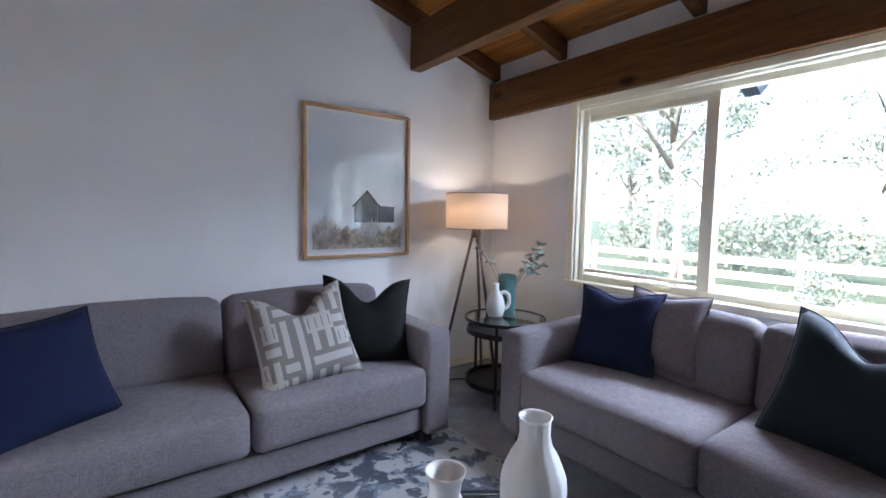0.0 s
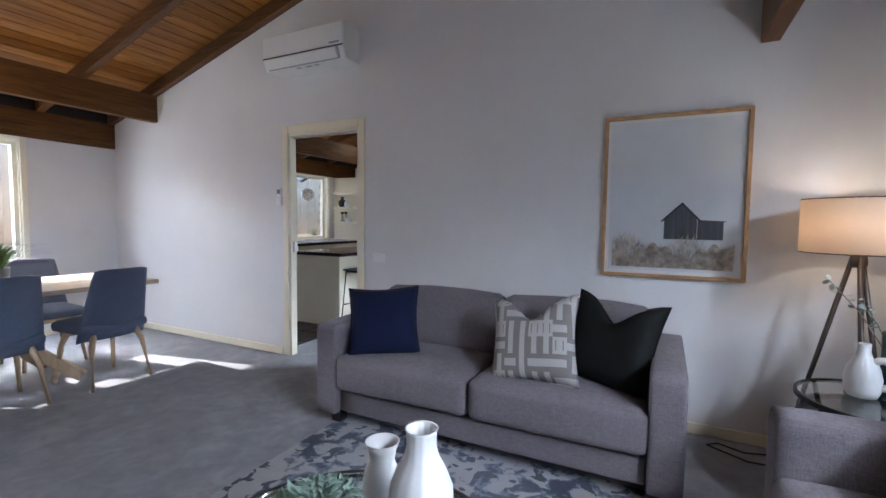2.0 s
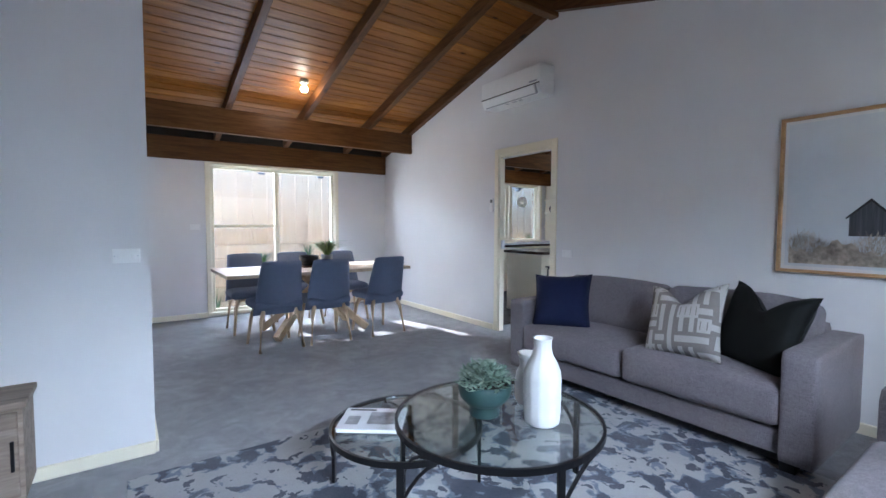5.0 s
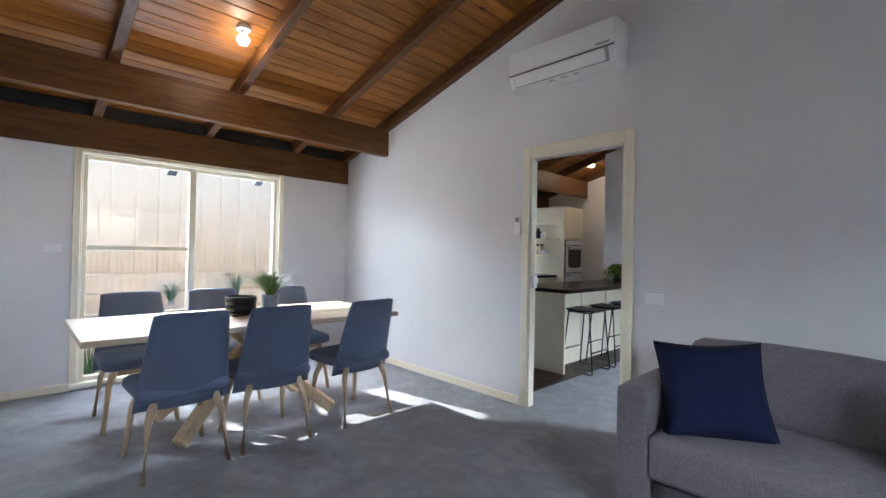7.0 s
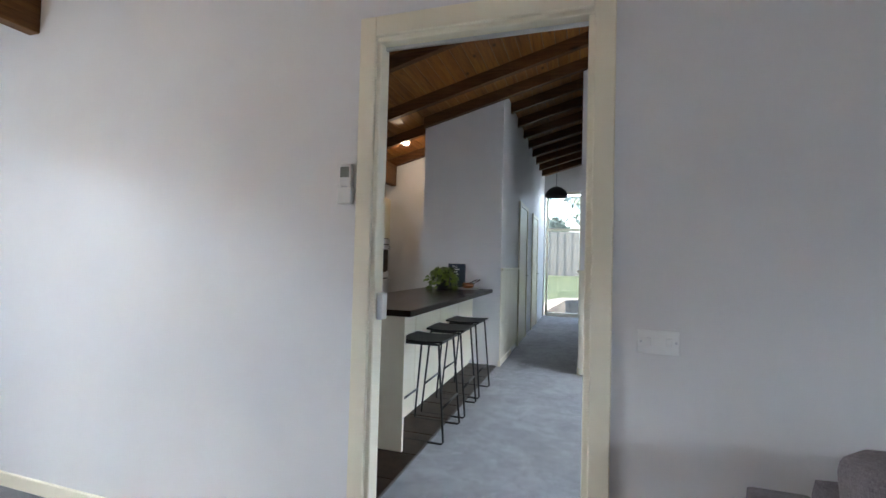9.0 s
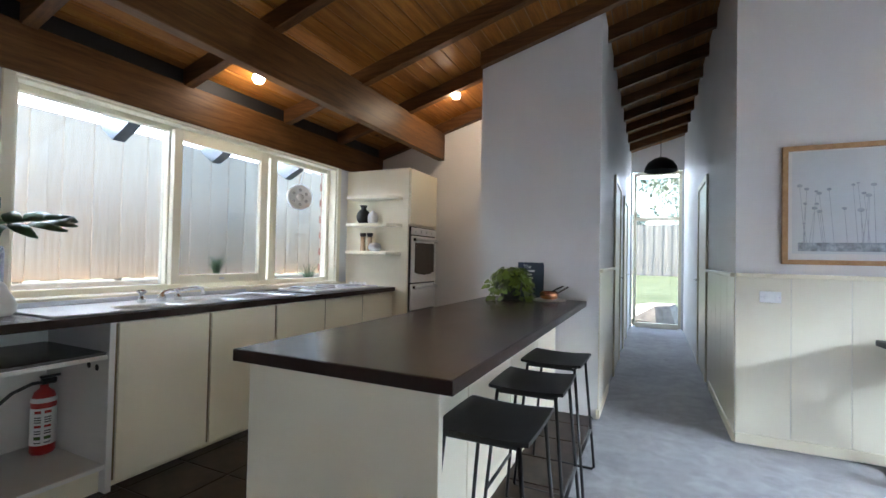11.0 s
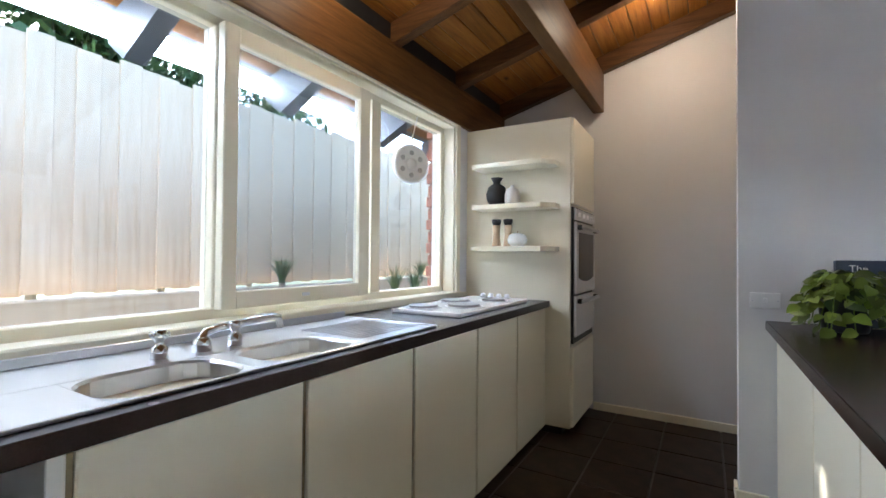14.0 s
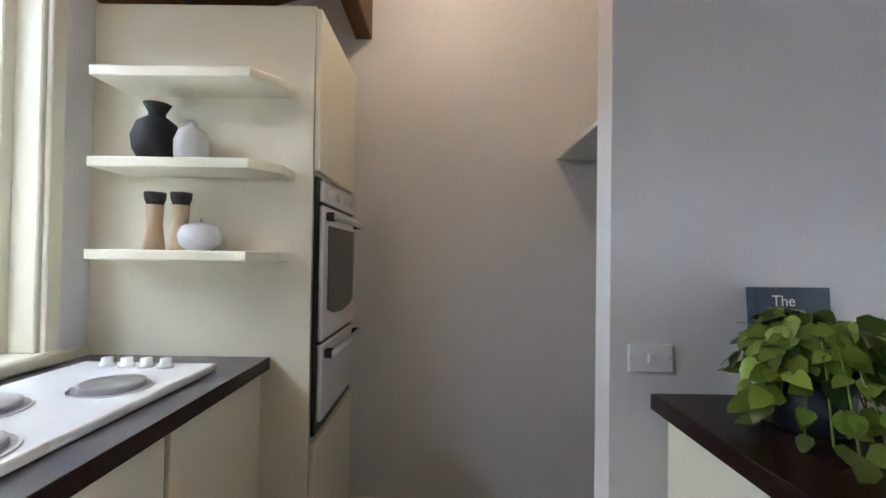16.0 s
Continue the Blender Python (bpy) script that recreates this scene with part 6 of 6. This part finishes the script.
# fire extinguisher
M_RED = plain("red_enamel", (0.42, 0.025, 0.02), 0.3, 0, 0.08, 20)
fx = thing("fire_extinguisher", pose(-4.11, 4.163, 0.1545), "red fire extinguisher with a black hose standing in the open cupboard", "fire extinguisher")
part("cylinder", lathe(B(), [(0, 0), (0.045, 0), (0.052, 0.012), (0.052, 0.27), (0.04, 0.31), (0.018, 0.33), (0.018, 0.345), (0, 0.345)], 28), M_RED, fx, smooth=True)
part("label", lathe(B(), [(0.0525, 0.05), (0.053, 0.05), (0.053, 0.235), (0.0525, 0.235)], 28), M_PLASTIC, fx, "white instruction label")
part("band", lathe(B(), [(0.0528, 0.262), (0.0535, 0.262), (0.0535, 0.285), (0.0505, 0.285)], 28), M_PLASTIC, fx, "white band")
for z, h, mt in ((0.21, 0.014, M_RED), (0.188, 0.005, M_BLACK), (0.176, 0.005, M_BLACK), (0.164, 0.005, M_BLACK), (0.14, 0.012, M_RED), (0.12, 0.005, M_BLACK), (0.108, 0.005, M_BLACK), (0.08, 0.016, M_LEAF_GREEN), (0.062, 0.005, M_BLACK)):
    bm = B()
    for s0 in (-38, 6):
        v = [[bm.verts.new((0.0537 * math.cos(radians(-25 + s0 + a)), 0.0537 * math.sin(radians(-25 + s0 + a)), zz)) for a in range(0, 31, 6)] for zz in (z, z + h)]
        for k in range(5):
            bm.faces.new((v[0][k], v[0][k + 1], v[1][k + 1], v[1][k]))
    part("label_print", bm, mt, fx)
bm = B(); box(bm, -0.012, 0.012, -0.014, 0.05, 0.346, 0.375, 0.004, 1); part("valve", bm, M_BLACK, fx)
bm = B(); box(bm, -0.008, 0.008, -0.02, 0.07, 0.378, 0.39, 0.003, 1); part("lever", bm, M_BLACK, fx)
part("hose", tube(B(), [(0.01, -0.015, 0.36), (0.02, -0.06, 0.365), (0.03, -0.14, 0.34), (0.04, -0.23, 0.27), (0.045, -0.27, 0.235)], 0.009, 8), M_BLACK, fx, smooth=True)
part("nozzle", tube(B(), [(0.045, -0.27, 0.235), (0.048, -0.305, 0.205)], 0.008, 8, taper=0.011), M_BRONZE, fx, smooth=True)

# round window ornament
fan = thing("window_fan", pose(XW - 0.03, 6.165, 1.735, 0, 0, -28), "round white plastic window fan hung by a cord in the window", "fan")
part("housing", lathe(B(), [(0, -0.025), (0.1, -0.025), (0.118, -0.012), (0.12, 0.012), (0.108, 0.025), (0.1, 0.014), (0, 0.014)], 40), M_PLASTIC, fan, smooth=True, m=pose(0, 0, 0, 0, 90, 0))
part("hub", lathe(B(), [(0, 0.014), (0.035, 0.014), (0.033, 0.026), (0, 0.028)], 24), M_WHITE, fan, smooth=True, m=pose(0, 0, 0, 0, 90, 0))
for k in range(6):
    part("vent", lathe(B(), [(0, 0.014), (0.016, 0.014), (0.014, 0.018), (0, 0.018)], 12), plain("vent_grey", (0.45, 0.45, 0.44), 0.5), fan, m=pose(0, 0, 0, 0, 90, 0) @ pose(0.068 * math.cos(k * 1.047), 0.068 * math.sin(k * 1.047), 0))
part("cord", tube(B(), [(0, 0, 0.12), (0.0, 0.015, 0.18), (0.0, 0.03, 0.24), (0.03, 0.03, 0.29)], 0.004, 6), M_PLASTIC, fan)

# island
il = thing("kitchen_island", pose(-2.08, 5.24, 0.012), "cream kitchen island with drawers and plain doors", "kitchen island")
bm = B(); box(bm, -0.37, 0.1, -1.235, 1.262, 0.05, 0.832); part("body", bm, M_CREAM, il)
bm = B(); box(bm, -0.32, 0.08, -1.2, 1.26, 0.0, 0.049); part("kickboard", bm, M_CREAM, il)
bm = B(); box(bm, -0.375, 0.3, -1.262, -1.237, 0.0, 0.832, 0.002, 1); part("end_panel", bm, M_CREAM, il)
for a, b in ((-1.23, -1.005), (-1.005, -0.52), (-0.52, -0.035), (-0.035, 0.45), (0.45, 1.262)):
    bm = B(); box(bm, -0.392, -0.372, a + 0.004, b - 0.004, 0.05, 0.822, 0.003, 1); part("door", bm, M_CREAM, il)
for k in range(4):
    bm = B(); box(bm, 0.102, 0.118, -1.2 + 0.61 * k, -1.2 + 0.61 * k + 0.6, 0.06, 0.825, 0.003, 1); part("side_panel", bm, M_CREAM, il)
it = thing("island_top", pose(-2.08, 5.243, 0.845), "dark brown laminate top of the kitchen island", "worktop")
bm = B(); box(bm, -0.432, 0.34, -1.278, 1.265, 0.0, 0.04, 0.004, 2); part("slab", bm, M_BENCH, it)
for a in ((-0.434, 0.342, -1.2805, -1.2785), (0.3405, 0.3425, -1.278, 1.26), (-0.4345, -0.4325, -1.278, 1.26)):
    bm = B(); box(bm, *a, 0.001, 0.0385); part("edge_band", bm, M_BENCH, it)


def bar_stool_master(m):
    t = thing("bar_stool", m, "black bar stool with a thin saddle seat and wire legs", "stool", "bar stools")
    bm = B()
    n = 10
    g = {}
    for s in (0, 1):
        for i in range(n + 1):
            for j in range(n + 1):
                u, v = 2 * i / n - 1, 2 * j / n - 1
                z = 0.648 + 0.008 * u * u - 0.01 * (v > 0.8) * (v - 0.8) * 5 + 0.014 * s
                g[s, i, j] = bm.verts.new((u * 0.157 * (1 - 0.03 * v * v), v * 0.19, z))
    for s in (0, 1):
        for i in range(n):
            for j in range(n):
                f = (g[s, i, j], g[s, i + 1, j], g[s, i + 1, j + 1], g[s, i, j + 1])
                bm.faces.new(f if s else f[::-1])
    rim = [(i, 0) for i in range(n)] + [(n, j) for j in range(n)] + [(i, n) for i in range(n, 0, -1)] + [(0, j) for j in range(n, 0, -1)]
    for k in range(len(rim)):
        a, b = rim[k], rim[(k + 1) % len(rim)]
        bm.faces.new((g[0, a[0], a[1]], g[0, b[0], b[1]], g[1, b[0], b[1]], g[1, a[0], a[1]]))
    bmesh.ops.recalc_face_normals(bm, faces=bm.faces)
    part("seat", bm, M_BLACK, t, smooth=False)
    for s in (-1, 1):
        y = s * 0.17
        part("sled_leg", tube(B(), [(0.12, y, 0.645), (0.175, y * 1.15, 0.02), (0.165, y * 1.15, 0.008), (-0.165, y * 1.15, 0.008), (-0.175, y * 1.15, 0.02), (-0.12, y, 0.645)], 0.0075, 8), M_BLACK, t, smooth=True)
    for x, z in ((0.157, 0.23), (-0.157, 0.23)):
        part("footrest", tube(B(), [(x, -0.19, z), (x, 0.19, z)], 0.0075, 8), M_BLACK, t, smooth=True)
    part("under_frame", tube(B(), [(-0.12, -0.17, 0.64), (0.12, -0.17, 0.64), (0.12, 0.17, 0.64), (-0.12, 0.17, 0.64)], 0.007, 8, True), M_BLACK, t, smooth=True)
    return t


stool = bar_stool_master(pose(-1.754, 4.39, 0, 0, 0, 0))
for y, r in ((4.915, 1), (5.44, -1)):
    copy_thing(stool, pose(-1.754, y, 0, 0, 0, r))

# things on the island
pp = turned("pothos_planter", -2.275, 6.29, BT + 0.001, [(0, 0), (0.07, 0), (0.075, 0.01), (0.085, 0.13), (0.078, 0.13), (0.074, 0.11), (0, 0.11)], plain("midnight_ceramic", (0.015, 0.018, 0.03), 0.4), "trailing bright green pothos in a dark pot on the island", "potted plant")
M_POTHOS = leaf_material("pothos_leaves", (0.006, 0.022, 0.003), (0.2, 0.28, 0.04), 0.28)


def heart_leaf(bm, c, t_, n_, L):
    """One heart-shaped leaf from its stalk end c, along t_, facing n_."""
    t_ = (t_ - n_ * t_.dot(n_)).normalized()
    s_ = n_.cross(t_)
    pts = [(0, 0), (0.06, 0.28), (0.32, 0.4), (0.7, 0.25), (1.0, 0.0)]
    mid = [bm.verts.new(c + t_ * L * u - n_ * L * 0.16 * u * u) for u, w in pts]
    for s in (-1, 1):
        e = [bm.verts.new(c + t_ * L * u + s_ * s * L * w + n_ * L * (0.16 * w - 0.16 * u * u)) for u, w in pts[1:4]]
        for f in ((mid[0], mid[1], e[0]), (mid[1], mid[2], e[1], e[0]), (mid[2], mid[3], e[2], e[1]), (mid[3], mid[4], e[2])):
            bm.faces.new(f if s > 0 else f[::-1])


foliage = B()
rnd = random.Random(14)
for k in range(40):
    a = k * 2.399
    d = Vector((math.cos(a), math.sin(a), 0))
    toward = 1.0 + 0.55 * max(0.0, -d.y) + 0.25 * d.x
    reach, rise, fall = rnd.uniform(0.07, 0.15) * toward, rnd.uniform(0.07, 0.15), rnd.uniform(0.02, 0.14) * (1.3 if d.y < 0.2 else 0.5)
    pts = []
    for j in range(9):
        u = j / 8
        p = d * (0.03 + reach * u) + Vector((0, 0, 0.11 + rise * 4 * u * (1 - u) * (1 - 0.3 * u) + 0.04 * u - fall * u * u))
        p.y = min(p.y, 0.085)
        p.z = max(p.z, 0.02)
        pts.append(p)
    part("stem", tube(B(), pts, 0.0022, 5), M_POTHOS, pp)
    for j in range(1, 9):
        for _ in range(1 + (j % 2)):
            side = Vector((-d.y, d.x, 0)) * rnd.uniform(-1, 1)
            t_ = (d * 0.6 + side + Vector((0, 0, rnd.uniform(-0.8, 0.2)))).normalized()
            n_ = (d * 0.5 + Vector((rnd.uniform(-0.5, 0.5), rnd.uniform(-0.7, 0.3), 0.8))).normalized()
            heart_leaf(foliage, pts[j] + Vector((0, -0.005, 0.006)), t_, n_, rnd.uniform(0.036, 0.066))
part("foliage", foliage, M_POTHOS, pp, "heart-shaped yellow-green leaves", True)
part("soil", disc(B(), 0.074, 0.108, 0.114, 20), M_SOIL, pp)

M_BOOK = plain("navy_book_cover", (0.03, 0.045, 0.075), 0.45, 0, 0.1)
bk = thing("cookery_book", pose(-2.165, 6.47, BT + 0.002, -4, 0, 4), "navy hardback cookery book propped against the wall", "book")
bm = B(); box(bm, -0.095, 0.095, -0.014, 0.014, 0.003, 0.28); part("page_block", bm, M_PLASTIC, bk)
for y in (-0.017, 0.0145):
    bm = B(); box(bm, -0.1, 0.1, y, y + 0.0025, 0.0, 0.283, 0.001, 1); part("cover", bm, M_BOOK, bk)
bm = B(); box(bm, -0.103, -0.0955, -0.017, 0.017, 0.0, 0.283, 0.002, 1); part("spine", bm, M_BOOK, bk)


def lettering(name, body, size, m, mat, parent):
    """Raised words, turned into a mesh."""
    cu = bpy.data.curves.new(name, "FONT")
    cu.body, cu.size, cu.extrude = body, size, 0.0004
    tmp = bpy.data.objects.new(name, cu)
    scene.collection.objects.link(tmp)
    bpy.context.view_layer.update()
    me = bpy.data.meshes.new_from_object(tmp.evaluated_get(bpy.context.evaluated_depsgraph_get()))
    bpy.data.objects.remove(tmp)
    me.materials.clear(); me.materials.append(mat)
    ob = new(name, me)
    ob.parent, ob.matrix_basis = parent, m
    return ob


lettering("title", "The", 0.04, pose(-0.06, -0.0175, 0.235, 90, 0, 0), M_PLASTIC, bk)
for z, w in ((0.208, 0.09), (0.18, 0.07), (0.152, 0.08)):
    bm = B(); box(bm, -0.06, -0.06 + w, -0.0178, -0.0171, z, z + 0.014); part("title_bar", bm, M_PLASTIC, bk)
M_COPPER = plain("copper", (0.55, 0.25, 0.13), 0.25, 1.0, 0.08, 20)
pl = turned("marble_board", -1.99, 6.345, BT + 0.001, [(0, 0), (0.12, 0), (0.125, 0.005), (0.12, 0.012), (0, 0.012)], M_CERAMIC, "round white marble board on the island", "board")
cp_ = turned("copper_pan", -1.99, 6.335, BT + 0.0135, [(0, 0), (0.045, 0), (0.065, 0.012), (0.07, 0.04), (0.062, 0.058), (0.058, 0.055), (0.06, 0.03), (0, 0.012)], M_COPPER, "small copper pan with a long handle on the board", "pan")
part("handle", tube(B(), [(0.06, -0.01, 0.045), (0.1, -0.03, 0.07), (0.15, -0.05, 0.1)], 0.007, 8), M_BRONZE, cp_, smooth=True)
part("spoon", tube(B(), [(-0.02, 0.02, 0.03), (0.05, 0.03, 0.075), (0.1, 0.035, 0.1)], 0.006, 8), M_BLACK_MATT, cp_, smooth=True)
plate("power_socket", pose(-2.515, YH, 0.978), 0.118, 0.074, "white plastic switch plate above the island's end", "light switch", 1)
plate("power_socket", pose(-0.583, YH - 0.008, 0.98), 0.118, 0.074, "white plastic power socket on the cream panelling", "power socket", 2)
bm = B(); box(bm, -2.52, XH0 - T, YH + T + 0.001, YN - 0.001, 1.715, 1.737, 0.003, 1)
tagged(part("alcove_shelf", bm, M_WHITE), "white painted shelf across the pantry alcove", "shelf")

ceiling_spot(-3.955, 5.328, 0.10, 0.32, "bare glowing globe on a round ceiling base")
ceiling_spot(-3.0, 6.81, 0.12, 0.8, "bare glowing globe on a round ceiling base")

# ---- panelling, pictures and console by the hallway ----
def panelling(name, axis, p, a0, a1, face, top=1.105, w=0.3):
    """Cream sheets with shallow grooves and a cap rail on a wall."""
    t = thing(name, pose(0, 0, 0), "cream painted dado panelling with a cap rail", "panelling", kind="structure")
    n = max(1, round((a1 - a0) / w))
    for k in range(n):
        b0, b1 = a0 + (a1 - a0) * k / n + 0.0015, a0 + (a1 - a0) * (k + 1) / n - 0.0015
        f0, f1 = sorted((p + face * 0.0005, p + face * 0.007))
        bm = B(); box(bm, *((b0, b1, f0, f1) if axis == "x" else (f0, f1, b0, b1)), 0.071, top, 0.0012, 1); part("panel", bm, M_CREAM_PANEL, t)
    f0, f1 = sorted((p, p + face * 0.03))
    bm = B(); box(bm, *((a0, a1, f0, f1) if axis == "x" else (f0, f1, a0, a1)), top, top + 0.028, 0.004, 1); part("cap_rail", bm, M_CREAM, t)


panelling("panelling_north", "x", YH, XH1 + 0.0, XE, -1)
panelling("panelling_hall_west", "y", XH0, YH + 0.002, 7.85, 1)
panelling("panelling_hall_east", "y", XH1, YH + 0.002, 8.1, -1)


def hall_door(name, x, y0, y1, face):
    t = thing(name, pose(x, (y0 + y1) / 2, 0), "cream painted flush door in a cream frame", "door", kind="structure")
    w = (y1 - y0) / 2
    f = lambda a, b: sorted((face * a, face * b))
    for nm, a in (("architrave", (*f(0.001, 0.022), -w - 0.06, -w, 0.001, 2.1)), ("architrave", (*f(0.001, 0.022), w, w + 0.06, 0.001, 2.1)), ("architrave", (*f(0.001, 0.022), -w, w, 2.04, 2.1)), ("leaf", (*f(0.001, 0.01), -w + 0.003, w - 0.003, 0.01, 2.037))):
        bm = B(); box(bm, *a, 0.003, 1); part(nm, bm, M_CREAM, t)
    part("door_handle", tube(B(), [(face * 0.011, w - 0.07, 1.0), (face * 0.05, w - 0.07, 1.0), (face * 0.052, w - 0.17, 1.0)], 0.008, 8), M_CHROME, t, "chrome lever handle", True)


hall_door("door_2", XH0, 7.95, 8.75, 1)
hall_door("door_3", XH0, 9.6, 10.4, 1)
hall_door("door_4", XH1, 8.2, 9.0, -1)
M_INK = plain("pale_ink", (0.33, 0.36, 0.4), 0.8, 0, 0.3, 40)
for (x0, x1) in ((-0.525, 0.085), (0.181, 0.791)):
    bp = framed("botanical_print", x0, x1, 1.198, 1.958, YH, "oak-framed pale print of seed heads on thin stems", 0.03)
    bm = B(); box(bm, -0.25, 0.25, -0.0135, -0.0125, 0.07, 0.72); part("print_paper", bm, M_SKYPRINT, bp)
    rnd = random.Random(int(x0 * 100) + 7)
    st_, hd = B(), B()
    for _ in range(18):
        gx, h, ln = rnd.uniform(-0.2, 0.2), rnd.uniform(0.16, 0.42), rnd.uniform(-0.04, 0.04)
        st_.faces.new([st_.verts.new(v) for v in ((gx - 0.0015, -0.0142, 0.1), (gx + 0.0015, -0.0142, 0.1), (gx + ln + 0.001, -0.0142, 0.1 + h), (gx + ln - 0.001, -0.0142, 0.1 + h))])
        r = rnd.uniform(0.008, 0.02)
        hd.faces.new([hd.verts.new((gx + ln + r * math.cos(a * 0.785), -0.0146, 0.1 + h + 0.7 * r * math.sin(a * 0.785))) for a in range(8)])
    part("print_stems", st_, M_INK, bp); part("print_heads", hd, M_INK, bp)
    bm = B(); box(bm, -0.22, 0.22, -0.0139, -0.0136, 0.085, 0.14); part("print_ground", bm, plain("print_grey", (0.3, 0.33, 0.37), 0.8, 0, 0.5, 30), bp)
co = thing("console_table", pose(0.7, 6.3, 0), "black metal console table with crossed legs against the panelling", "console table")
bm = B(); box(bm, -0.77, 0.77, -0.17, 0.17, 0.72, 0.755, 0.004, 1); part("top", bm, M_BLACK, co)
for s in (-1, 1):
    for q in (-1, 1):
        part("leg", beam_between(B(), (s * 0.7, q * 0.15, 0.72), (s * 0.7, -q * 0.15, 0.03), 0.035, 0.035, (1, 0, 0)), M_BLACK, co)
    bm = B(); box(bm, s * 0.7 - 0.018, s * 0.7 + 0.018, -0.165, 0.165, 0.0, 0.03, 0.003, 1); part("foot", bm, M_BLACK, co)
    bm = B(); box(bm, -0.681, 0.681, s * 0.15 - 0.015, s * 0.15 + 0.015, 0.0, 0.03, 0.003, 1); part("floor_rail", bm, M_BLACK, co)
pd = thing("pendant_light", pose(-1.2, 9.0, 2.31), "matt black dome pendant hanging in the hallway", "pendant light")
part("shade", lathe(B(), [(0.185, 0.0), (0.18, 0.05), (0.14, 0.115), (0.07, 0.16), (0.02, 0.175), (0.0, 0.178), (0.0, 0.172), (0.065, 0.155), (0.135, 0.11), (0.175, 0.05), (0.18, 0.0), (0.185, 0.0)], 36), M_BLACK_MATT, pd, smooth=True)
part("cord", tube(B(), [(0, 0, 0.175), (0, 0, lining(-1.2) - 2.31 + 0.01)], 0.004, 6), M_BLACK_MATT, pd)
